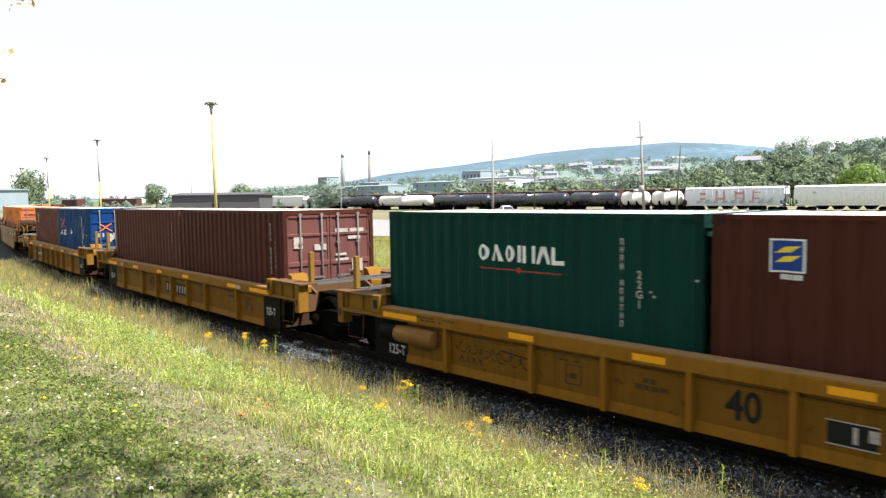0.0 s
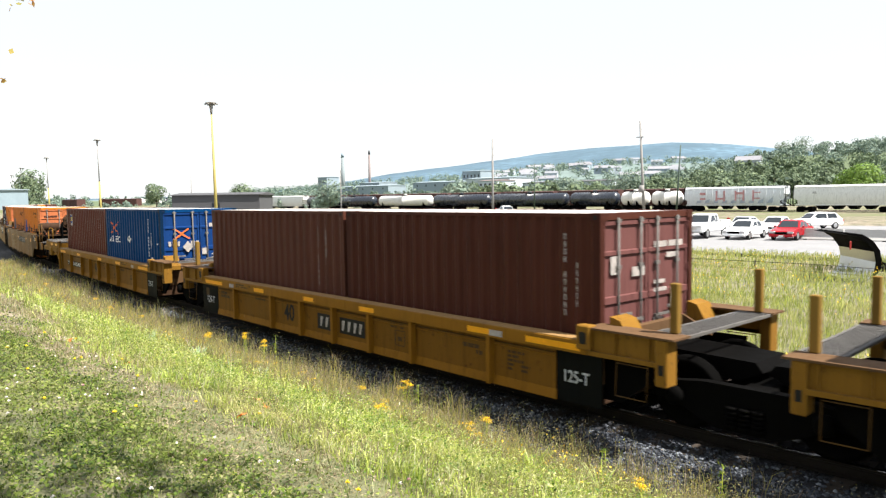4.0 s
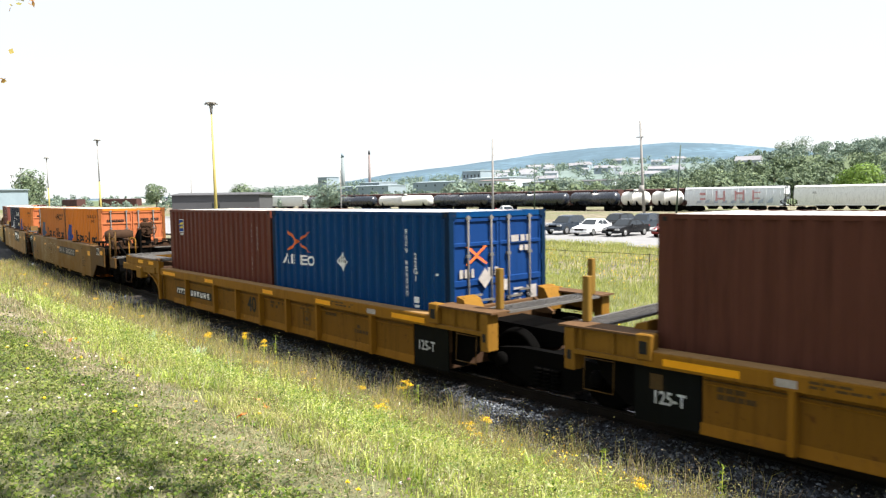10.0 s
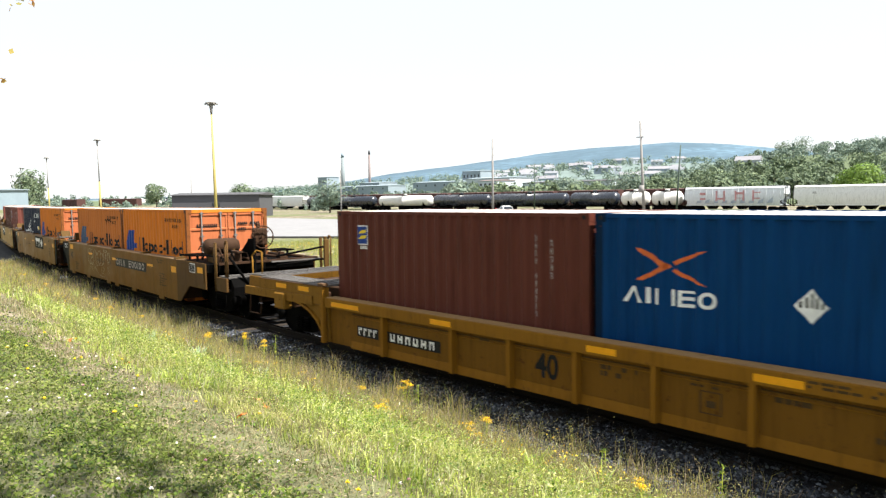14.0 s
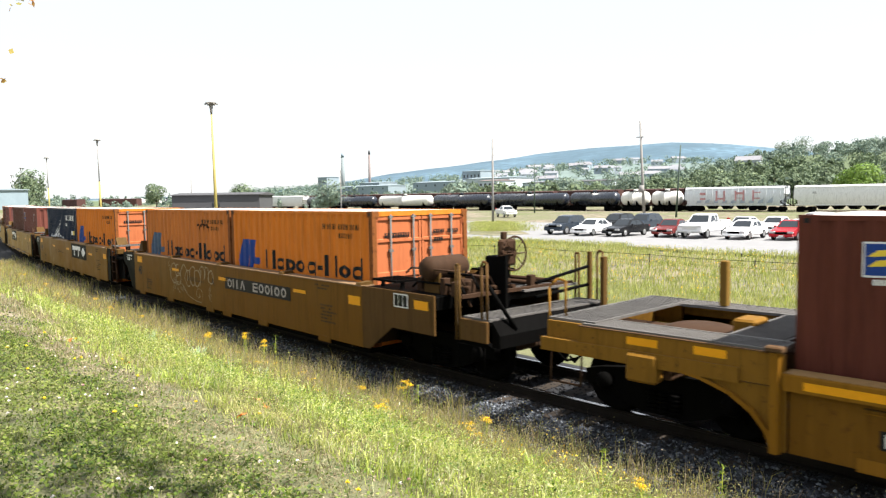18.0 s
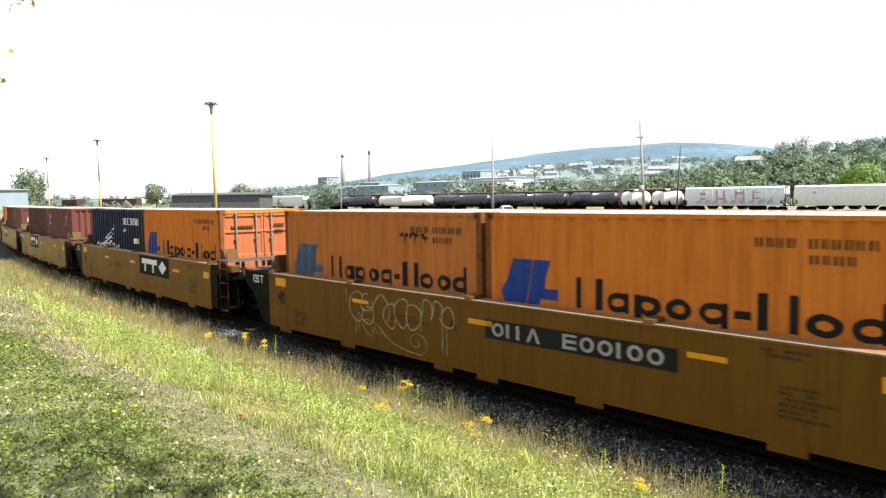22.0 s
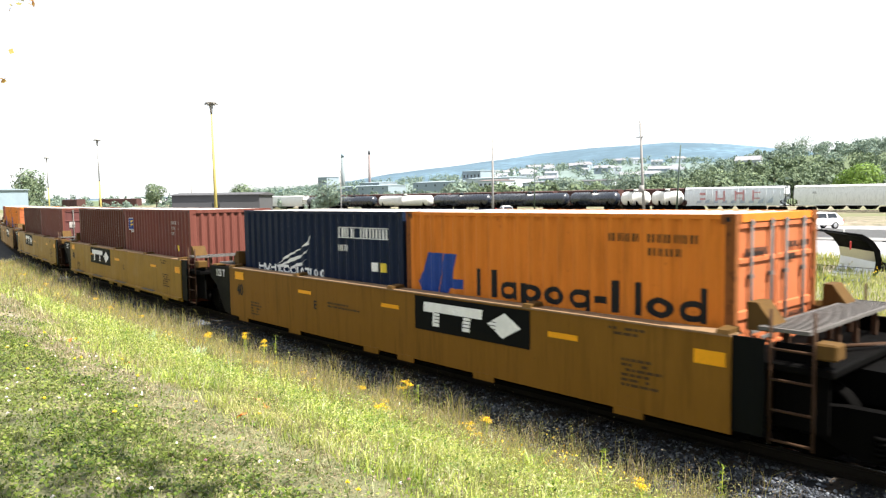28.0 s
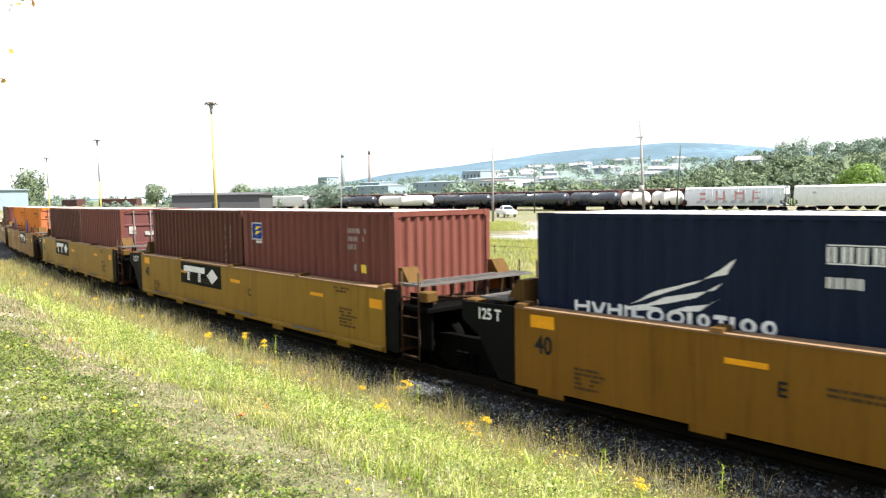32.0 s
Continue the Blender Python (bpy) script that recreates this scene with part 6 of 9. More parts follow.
    zt, zl = cab[2][1] - 0.14, cab[0][1] + 0.06
    mid = (cab[1][0] + cab[-2][0]) / 2 + 0.05
    for s in (-1, 1):
        fx = lambda z: s * (half(z) + 0.0)
        win("side_window", [(fx(zl), cab[0][0] + 0.3, zl), (fx(zl), mid - 0.04, zl), (fx(zt), mid - 0.04, zt), (fx(zt), cab[1][0] + 0.14, zt)], (s, 0, 0.3))
        win("side_window", [(fx(zl), mid + 0.04, zl), (fx(zl), cab[-1][0] - 0.4, zl), (fx(zt), cab[-2][0] - 0.08, zt), (fx(zt), mid + 0.04, zt)], (s, 0, 0.3))
        part("mirror", soft_box(*sorted((s * (w / 2 + 0.01), s * (w / 2 + 0.18))), cab[0][0] + 0.35, cab[0][0] + 0.47, cab[0][1] + 0.02, cab[0][1] + 0.16, 0.02), body_mat, t)
        part("headlight", soft_box(*sorted((s * (w / 2 - 0.48), s * (w / 2 - 0.06))), -length / 2 - 0.01, -length / 2 + 0.12, low[1][1] - 0.06, low[1][1] + 0.10, 0.03), CHROME, t, "clear headlight")
        part("tail_light", soft_box(*sorted((s * (w / 2 - 0.3), s * (w / 2 - 0.02))), length / 2 - 0.1, length / 2 + 0.01, low[-2][1] + 0.12, low[-2][1] + 0.28, 0.02), RED_INK, t, "red tail light")
    z = low[1][1]
    part("grille", soft_box(-0.45 if kind != "pickup" else -0.62, 0.45 if kind != "pickup" else 0.62, -length / 2 - 0.015, -length / 2 + 0.05, z - (0.12 if kind != "pickup" else 0.22), z + 0.06, 0.02), DARK_STEEL if kind != "pickup" else CHROME, t, "dark grille" if kind != "pickup" else "chrome barred grille")
    part("bumper", soft_box(-w / 2 + 0.05, w / 2 - 0.05, -length / 2 - 0.06, -length / 2 + 0.1, low[0][1] - 0.02, low[0][1] + 0.16, 0.04), body_mat if kind != "pickup" else CHROME, t)
    part("plate_bar", box(bmesh.new(), -0.16, 0.16, -length / 2 - 0.072, -length / 2 - 0.062, low[0][1] + 0.0, low[0][1] + 0.1), WHITE_INK, t, "blank pale plate")
    r = 0.33 if kind in ("sedan", "wagon") else 0.39
    wy = length * 0.305
    for s in (-1, 1):
        for y in (-wy, wy):
            wheel = part("wheel", lathe(bmesh.new(), [(r * 0.6, -0.1), (r * 0.95, -0.1), (r, -0.07), (r, 0.07), (r * 0.95, 0.1), (r * 0.6, 0.1)], (0, 0, 0), "x", 18), TYRE, t)
            wheel.matrix_basis = pose(s * (w / 2 - 0.09), y, r)
            part("rim", lathe(bmesh.new(), [(r * 0.1, -0.112), (r * 0.5, -0.108), (r * 0.62, -0.1), (r * 0.62, 0.1), (r * 0.5, 0.108), (r * 0.1, 0.112)], (0, 0, 0), "x", 14), CHROME, wheel)
    if kind == "pickup":
        bm = bmesh.new()
        box(bm, -w / 2 + 0.1, w / 2 - 0.1, 0.95, 2.7, 1.195, 1.21)
        part("cargo_bed", bm, DARK_STEEL, t, "dark open cargo bed")
        for s in (-1, 1):
            part("bed_side", soft_box(*sorted((s * (w / 2 - 0.1), s * (w / 2))), 0.9, 2.78, 1.15, 1.36, 0.03), body_mat, t)
        part("tailgate", soft_box(-w / 2 + 0.1, w / 2 - 0.1, 2.68, 2.78, 1.15, 1.36, 0.03), body_mat, t)
    return t


WHITE_CAR, BLACK_CAR, MAROON, RED_CAR, NIGHT, SILVER = (0.72, 0.72, 0.72), (0.015, 0.016, 0.018), (0.13, 0.018, 0.016), (0.30, 0.012, 0.018), (0.03, 0.04, 0.055), (0.45, 0.46, 0.48)
for kind, col, x, y, rot, label, cat in (
        ("suv", NIGHT, -39.6, 44.4, 4, "dark blue sport utility car parked on the lot", "car"),
        ("sedan", WHITE_CAR, -36.4, 43.9, 3, "white sedan parked in the front row", "car"),
        ("sedan", BLACK_CAR, -33.4, 44.4, -2, "black sedan parked in the front row", "car"),
        ("sedan", MAROON, -29.7, 45.4, 8, "dark red sedan parked beside a white pickup", "car"),
        ("pickup", WHITE_CAR, -27.0, 45.6, 3, "white pickup truck with a chrome grille", "pickup truck"),
        ("sedan", WHITE_CAR, -23.7, 45.6, 2, "white sedan parked beside a white pickup", "car"),
        ("sedan", RED_CAR, -20.6, 46.4, 3, "bright red sedan at the end of the row", "car"),
        ("suv", BLACK_CAR, -38.6, 51.2, 0, "black sport utility car in the second row", "car"),
        ("suv", NIGHT, -36.0, 51.8, 3, "dark blue sport utility car in the second row", "car"),
        ("sedan", SILVER, -27.2, 53.4, 3, "silver sedan parked in the second row", "car"),
        ("sedan", WHITE_CAR, -24.7, 54.0, 3, "white sedan parked in the second row", "car"),
        ("wagon", WHITE_CAR, -24.6, 63.2, -35, "white estate car parked apart at the back", "car"),
        ("pickup", WHITE_CAR, -80.0, 82.5, 60, "white pickup truck far across the lot", "pickup truck")):
    c = car(kind, col, label, cat)
    c.matrix_basis = pose(x, y, -0.44, 0, 0, rot)


def mast(x, y, h=15.6, r=0.22, bare=1.0):
    """bare: the share of its height above which the shaft is thin grey steel."""
    t = thing("light_mast", "tall tapered yellow light mast with a ring of lamps", "light mast", "masts along the yard")
    part("shaft", tube(bmesh.new(), (0, 0, 0), (0, 0, h * 0.955 * bare), r, r * (1 - 0.6 * bare), 14), POLE_YELLOW, t)
    if bare < 1:
        part("upper_shaft", tube(bmesh.new(), (0, 0, h * 0.955 * bare), (0, 0, h * 0.955), r * 0.55, r * 0.4, 12), POLE_GREY, t, "thin grey upper shaft")
    k = h / 15.6
    part("base_flange", tube(bmesh.new(), (0, 0, 0), (0, 0, 0.12), 0.5 * k, 0.5 * k, 14), POLE_GREY, t)
    part("collar", lathe(bmesh.new(), [(0.09 * k, h - 1.4 * k), (0.16 * k, h - 0.8 * k), (0.24 * k, h - 0.35 * k), (0.15 * k, h - 0.3 * k)], (0, 0, 0), "z", 14), POLE_GREY, t, "grey lamp collar")
    part("lamp_ring", lathe(bmesh.new(), [(0.2 * k, h - 0.3 * k), (0.58 * k, h - 0.2 * k), (0.58 * k, h - 0.1 * k), (0.15 * k, h)], (0, 0, 0), "z", 16), POLE_GREY, t, "grey flat lamp ring")
    for i in range(6):
        q = math.pi * i / 3
        part("lamp_head", soft_box(0.45 * k, 0.72 * k, -0.1 * k, 0.1 * k, h - 0.34 * k, h - 0.2 * k, 0.02), POLE_GREY, t).matrix_basis = pose(0, 0, 0, 0, 0, math.degrees(q))
    t.matrix_basis = pose(x, y, -0.5, 0.0, -1.5, 0)
    return t


mast(-52.4, 16.7, 11.15, 0.15)
m0 = mast(-145.8, 39.8, bare=0.5)
for x, y in ((-210.8, 48.8), (-275.6, 58.6), (-348.1, 72.9)):
    copy_thing(m0, pose(x, y, -0.5, 0, -0.8, 35))


def utility_pole(base, h, lean, mat, label, arm=False, r=0.15):
    t = thing("utility_pole", label, "utility pole", "poles by the yard")
    part("shaft", tube(bmesh.new(), (0, 0, 0), (lean[0], lean[1], h), r, r * 0.62, 10), mat, t)
    if arm:
        part("cross_arm", soft_box(lean[0] - 0.5, lean[0] + 0.5, lean[1] - 0.06, lean[1] + 0.06, h - 2.0, h - 1.88, 0.01), mat, t)
        part("transformer", tube(bmesh.new(), (lean[0] + 0.25, lean[1], h * 0.30), (lean[0] + 0.25, lean[1], h * 0.30 + 0.9), 0.3, n=12), POLE_GREY, t)
    for i in range(3):
        part("pole_step", tube(bmesh.new(), (lean[0] * 0.9, lean[1] * 0.9, h - 1.0 - i), (lean[0] * 0.9 + 0.3, lean[1] * 0.9, h - 1.0 - i), 0.025, n=5), mat, t)
    t.matrix_basis = pose(*base)
    return t


sign = thing("notice_sign", "white notice board on two legs beside the yard", "sign")
part("board", soft_box(-1.35, 1.35, -0.03, 0.03, 1.5, 2.6, 0.01), plain("white_sign_paint", (0.75, 0.76, 0.78), 0.5, 0, 0.1, 5, 0), sign)
for x in (-1.1, 1.1):
    part("leg", box(bmesh.new(), x - 0.06, x + 0.06, 0.031, 0.12, 0, 2.5), POLE_GREY, sign)
for z0, z1 in ((2.12, 2.44), (1.68, 1.96)):
    for i in range(6):
        x = -1.1 + 0.37 * i
        part("marking", box(bmesh.new(), x, x + 0.26, -0.036, -0.031, z0, z1), BLUE_INK, sign, "dark blue block on the board")
sign.matrix_basis = pose(-70.5, 26.6, -0.5, 0, 0, 55)

utility_pole((-46.9, 70.4, -0.5), 12.5, (-0.5, -0.3), POLE_GREY, "weathered grey wooden utility pole", True, 0.20)
utility_pole((-53.9, 91.4, -0.5), 10.8, (0.5, 0.26), POLE_GREEN, "thin dark green leaning pole", False, 0.16)
utility_pole((-61.0, 58.1, -0.5), 10.7, (0.03, 0.02), POLE_GREY, "weathered grey wooden utility pole", False, 0.17)
utility_pole((-95.2, 109.0, -0.5), 10.2, (0, 0), POLE_GREEN, "thin dark green pole", False, 0.14)
utility_pole((-98.6, 62.1, -0.5), 9.2, (0, 0), POLE_GREY, "thin grey pole by the rail yard", False, 0.12)
utility_pole((-150, 60.0, -0.5), 8.8, (0, 0), POLE_GREY, "thin grey pole by the rail yard", False, 0.12)


# ---- standing rail cars ----
TANK_BLACK = paint("black_tank_paint", (0.014, 0.018, 0.027), 0.04, 0.22, spec=0.7)
TANK_WHITE = paint("white_tank_paint", (0.62, 0.61, 0.58), 0.25, 0.45)
HOPPER_GREY = paint("pale_grey_hopper_paint", (0.60, 0.61, 0.59), 0.25, 0.6)
HOPPER_WORN = paint("worn_pale_hopper_paint", (0.54, 0.57, 0.60), 0.3, 0.65)
BOX_RED = paint("red_brown_box_car_paint", (0.075, 0.040, 0.036), 0.4, 0.65)


def far_truck(t, x):
    bm = prism(bmesh.new(), [(x - 1.2, 0.4), (x - 1.2, 0.62), (x - 0.5, 0.74), (x + 0.5, 0.74), (x + 1.2, 0.62), (x + 1.2, 0.4), (x + 0.4, 0.2), (x - 0.4, 0.2)], "y", -1.05, 1.05)
    tr = part("truck", bm, DARK_STEEL, t)
    for dx in (-0.88, 0.88):
        part("wheel", lathe(bmesh.new(), [(0.2, -1.18), (0.46, -1.18), (0.46, -1.06), (0.46, 1.06), (0.46, 1.18), (0.2, 1.18)], (x + dx, 0, 0.46), "y", 14), DARK_STEEL, tr)


def tank_car(mat, length, label, r=1.5):
    t = thing("tank_car", label, "tank car", "cars standing in the yard")
    h, zc = length / 2, 1.15 + r
    part("tank", lathe(bmesh.new(), [(0.05, -h), (r * 0.55, -h + 0.12), (r * 0.88, -h + 0.45), (r, -h + 0.9), (r, -0.1), (r + 0.02, -0.1), (r + 0.02, 0.1), (r, 0.1), (r, h - 0.9), (r * 0.88, h - 0.45), (r * 0.55, h - 0.12), (0.05, h)], (0, 0, zc), "x", 28), mat, t)
    part("dome", lathe(bmesh.new(), [(0.5, zc + r - 0.1), (0.5, zc + r + 0.35), (0.45, zc + r + 0.42), (0.1, zc + r + 0.45)], (0, 0, 0), "z", 16), mat, t)
    bm = bmesh.new()
    box(bm, -1.3, 1.3, -0.7, 0.7, zc + r + 0.05, zc + r + 0.09)
    part("dome_walk", bm, DARK_STEEL, t)
    bm = bmesh.new()
    for s in (-1, 1):
        bent_rod(bm, [(-1.3, s * 0.7, zc + r + 0.1), (-1.3, s * 0.7, zc + r + 0.85), (1.3, s * 0.7, zc + r + 0.85), (1.3, s * 0.7, zc + r + 0.1)], 0.03, 5)
    part("dome_railing", bm, DARK_STEEL, t)
    bm = bmesh.new()
    for s in (-1, 1):
        tube(bm, (s * 0.3 + 0.2, -0.75, zc + r), (s * 0.3 + 0.2, -1.6, 0.7), 0.03, n=5)
    part("ladder", bm, DARK_STEEL, t)
    part("under_frame", soft_box(-h, h, -0.4, 0.4, 0.85, 1.2, 0.03), DARK_STEEL, t)
    for s in (-1, 1):
        part("saddle", prism(bmesh.new(), [(-1.3, 1.0), (1.3, 1.0), (1.35, 2.1), (-1.35, 2.1)], "x", s * (h - 2.2) - 0.2, s * (h - 2.2) + 0.2), DARK_STEEL, t)
        part("end_platform", soft_box(*sorted((s * (h - 0.4), s * (h + 0.5))), -1.4, 1.4, 1.0, 1.12, 0.02), DARK_STEEL, t)
        far_truck(t, s * (h - 1.8))
    return t


def hopper_car(mat, length, label, graffiti=False):
    t = thing("hopper_car", label, "hopper car", "cars standing in the yard")
    h = length / 2
    prof = []
    n = 12
    for sy in (-1, 1):
        bm = bmesh.new()
        rows = []
        for i in range(n + 1):
            z = 1.25 + (4.35 - 1.25) * i / n
            y = 1.28 + 0.34 * math.sin(math.pi * min(1, (i + 1.5) / (n + 1)))
            rows.append([bm.verts.new((-h + (0.9 if z < 2.2 else 0.25), sy * y, z)), bm.verts.new((h - (0.9 if z < 2.2 else 0.25), sy * y, z))])
        for a, b in zip(rows, rows[1:]):
            f = bm.faces.new((a[0], a[1], b[1], b[0]) if sy < 0 else (a[1], a[0], b[0], b[1]))
            f.smooth = True
        part("side", bm, mat, t)
    bm = bmesh.new()
    prism(bm, [(-1.35, 4.35), (1.35, 4.35), (0.9, 4.62), (-0.9, 4.62)], "x", -h + 0.25, h - 0.25)
    part("roof", bm, mat, t)
    part("roof_walk", box(bmesh.new(), -h, h, -0.45, 0.45, 4.66, 4.71), GALV, t)
    for s in (-1, 1):
        part("end_slope", prism(bmesh.new(), [(s * (h - 0.3), 4.35), (s * (h - 0.34), 3.2), (s * (h - 2.3), 1.3), (s * (h - 2.6), 1.3), (s * (h - 0.6), 4.35)], "y", -1.38, 1.38), mat, t)
        bm = bmesh.new()
        for y in (-1.3, 1.3):
            tube(bm, (s * (h - 0.1), y, 1.1), (s * (h - 0.1), y, 4.5), 0.06, n=6)
            tube(bm, (s * (h - 0.1), y, 1.2), (s * (h - 1.6), y, 2.3), 0.06, n=6)
        part("end_post", bm, DARK_STEEL, t)
        far_truck(t, s * (h - 1.9))
        part("end_platform", soft_box(*sorted((s * (h - 1.2), s * (h + 0.1))), -1.4, 1.4, 1.0, 1.15, 0.02), DARK_STEEL, t)
    part("sill", soft_box(-h + 0.5, h - 0.5, -1.42, 1.42, 1.08, 1.26, 0.02), mat, t)
    for x in (-h * 0.45, -h * 0.15, h * 0.15, h * 0.45):
        part("discharge_chute", prism(bmesh.new(), [(x - 1.0, 1.1), (x + 1.0, 1.1), (x + 0.4, 0.4), (x - 0.4, 0.4)], "y", -0.9, 0.9), DARK_STEEL, t)
    if graffiti:
        r0 = None
        for i in range(15):
            x = -h + 0.9 + i * (length - 1.8) / 14
            bm = prism(bmesh.new(), [(-0.05, -1.60), (0.05, -1.60), (0.05, -1.68), (-0.05, -1.68)], "z", 1.26, 4.35)
            if r0 is None:
                r0 = part("side_rib", bm, mat, t)
                r0.matrix_basis = pose(x, 0, 0)
            else:
                bm.free()
                again(r0, pose(x, 0, 0))
        bm = bmesh.new()
        y = -1.70
        for x0 in (-6.6, -3.1, 0.6, 3.9):
            for a, b, c, d in ((0, 0.35, 1.9, 3.9), (1.5, 1.85, 1.9, 3.9), (0.35, 1.5, 3.3, 3.6), (0.35, 1.5, 2.3, 2.55)):
                if rng.random() < 0.85:
                    rect(bm, x0 + a, x0 + b, c + rng.uniform(-0.2, 0.2), d, y)
        part("graffiti", bm, plain("faded_red_spray", (0.50, 0.27, 0.28), 0.8, 0, 0.4, 6, 0), t, "faded red spray-painted bars")
        bm = bmesh.new()
        for k in range(9):
            x = -7 + k * 1.7
            flat_poly(bm, [(x, 1.5), (x + 1.0, 1.6), (x + 1.1, 2.1 + 0.3 * (k % 3)), (x + 0.2, 2.0)], y + 0.004)
        part("graffiti", bm, plain("faded_blue_spray", (0.34, 0.39, 0.46), 0.8, 0, 0.3, 6, 0), t, "faded blue-grey spray patches")
    else:
        bm = bmesh.new()
        rect(bm, -5.0, -4.4, 3.4, 3.48, -1.64)
        rect(bm, -5.0, -4.3, 3.2, 3.28, -1.64)
        part("marking", bm, BLACK_INK, t, "small dark stencils")
    return t


def box_car(length, label):
    t = thing("box_car", label, "box car", "cars standing in the yard")
    h = length / 2
    part("body", soft_box(-h, h, -1.5, 1.5, 1.05, 4.45, 0.03), BOX_RED, t)
    part("roof", prism(bmesh.new(), [(-1.55, 4.45), (1.55, 4.45), (0, 4.62)], "x", -h, h), BOX_RED, t)
    part("door", soft_box(-1.6, 1.6, -1.56, -1.5, 1.2, 4.4, 0.01), BOX_RED, t)
    for i in range(10):
        x = -h + 0.6 + i * (length - 1.2) / 9
        part("side_post", box(bmesh.new(), x - 0.05, x + 0.05, -1.55, -1.5, 1.1, 4.6), BOX_RED, t)
    for s in (-1, 1):
        far_truck(t, s * (h - 2))
    return t


YARD_Z = -0.42
SPANS = [("h", HOPPER_GREY, -49.3, -32.5, "pale grey hopper car standing in the yard"), ("g", HOPPER_WORN, -70.0, -50.5, "worn pale hopper car with faded spray paint"),
         ("t", TANK_WHITE, -77.6, -71.0, "short white tank car standing in the yard"), ("t", TANK_WHITE, -84.8, -78.4, "short white tank car standing in the yard"),
         ("t", TANK_BLACK, -98.0, -85.6, "black tank car standing in the yard"), ("t", TANK_BLACK, -121.6, -99.0, "long black tank car standing in the yard"),
         ("t", TANK_BLACK, -143.2, -122.8, "black tank car standing in the yard"), ("t", TANK_WHITE, -166.6, -144.6, "white tank car between black ones"),
         ("t", TANK_BLACK, -190.2, -169.3, "black tank car standing in the yard"), ("t", TANK_BLACK, -204.5, -192.4, "black tank car standing in the yard"),
         ("h", HOPPER_GREY, -244.0, -206.0, "long pale grey hopper car in the yard")]
for kind, mat, x0, x1, lab in SPANS:
    if kind == "t":
        o = tank_car(mat, x1 - x0, lab, 1.45)
    else:
        o = hopper_car(mat, x1 - x0, lab, kind == "g")
    o.matrix_basis = pose((x0 + x1) / 2, 126.0, YARD_Z)
bx0 = box_car(17.0, "red-brown box car behind the tank cars")
bx0.matrix_basis = pose(-66, 134.5, YARD_Z)
for i in range(1, 11):
    copy_thing(bx0, pose(-62 - 18.4 * i, 134.5, YARD_Z))
for mat, x, y, lab in ((TANK_WHITE, -373, 137, "white tank car far down the yard"), (TANK_WHITE, -371, 142.5, "white tank car far down the yard"), (TANK_BLACK, -369, 148, "black tank car far down the yard")):
    tank_car(mat, 11.0, lab, 1.7).matrix_basis = pose(x, y, YARD_Z, 0, 0, 20)
copy_thing(bx0, pose(-287, 78, YARD_Z))
copy_thing(bx0, pose(-282, 93, YARD_Z, 0, 0, 30))

yt = thing("yard_track", "straight yard track under the standing cars", "railway track", kind="structure")
for yy in (126.0, 134.5):
    part("yard_ballast", prism(bmesh.new(), [(yy - 2.6, -0.52), (yy + 2.6, -0.52), (yy + 1.7, YARD_Z - 0.1), (yy - 1.7, YARD_Z - 0.1)], "x", -330, 60), bpy.data.materials["ballast_grey"], yt)
    for c in (-0.75, 0.75):
        part("rail", box(bmesh.new(), -330, 60, yy + c - 0.04, yy + c + 0.04, YARD_Z - 0.12, YARD_Z), RAIL_SIDE, yt)


def warehouse(x0, x1, y0, y1, h, mat, roof_mat, label, name="warehouse", bays=8, floors=1, turn=0):
    t = thing(name, label, "building")
    part("wall", box(bmesh.new(), 0, x1 - x0, 0, y1 - y0, 0, h), mat, t)
    part("roof", prism(bmesh.new(), [(-0.4, h), (y1 - y0 + 0.4, h), (y1 - y0 + 0.4, h + 0.15), ((y1 - y0) / 2, h + 0.15 + 0.04 * (y1 - y0)), (-0.4, h + 0.15)], "x", -0.4, x1 - x0 + 0.4), roof_mat, t)
    w0 = None
    for f in range(floors):
        for i in range(bays):
            x = (x1 - x0) * (i + 0.5) / bays
            z = h * (f + 0.35) / floors
            if w0 is None:
                w0 = part("window", box(bmesh.new(), -0.8, 0.8, -0.06, 0.0, 0, h * 0.3 / floors), GLASS, t)
                w0.matrix_basis = pose(x, 0, z)
            else:
                again(w0, pose(x, 0, z))
    t.matrix_basis = pose(x0, y0, -0.5, 0, 0, turn)
    return t


DARK_CLAD = plain("dark_grey_cladding", (0.075, 0.075, 0.08), 0.7, 0, 0.12, 1.0, 0)
PALE_CLAD = plain("pale_cladding", (0.42, 0.46, 0.50), 0.7, 0, 0.08, 0.6, 0)
# grey of the far walls has distance haze mixed into the colour
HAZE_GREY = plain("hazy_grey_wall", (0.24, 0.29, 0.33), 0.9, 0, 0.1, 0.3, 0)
BRICK_RED = plain("dull_brick_wall", (0.20, 0.155, 0.155), 0.9, 0, 0.15, 0.6, 0)
warehouse(-147.2, -129.0, 54.4, 66, 4.6, DARK_CLAD, DARK_CLAD, "low dark grey warehouse beside the yard", bays=1, turn=46)
warehouse(-224, -215.5, 37, 45, 7.0, plain("pale_blue_cladding", (0.22, 0.28, 0.32), 0.7, 0, 0.1, 0.6, 0), HAZE_GREY, "small pale blue workshop beside the yard", bays=4, floors=2)


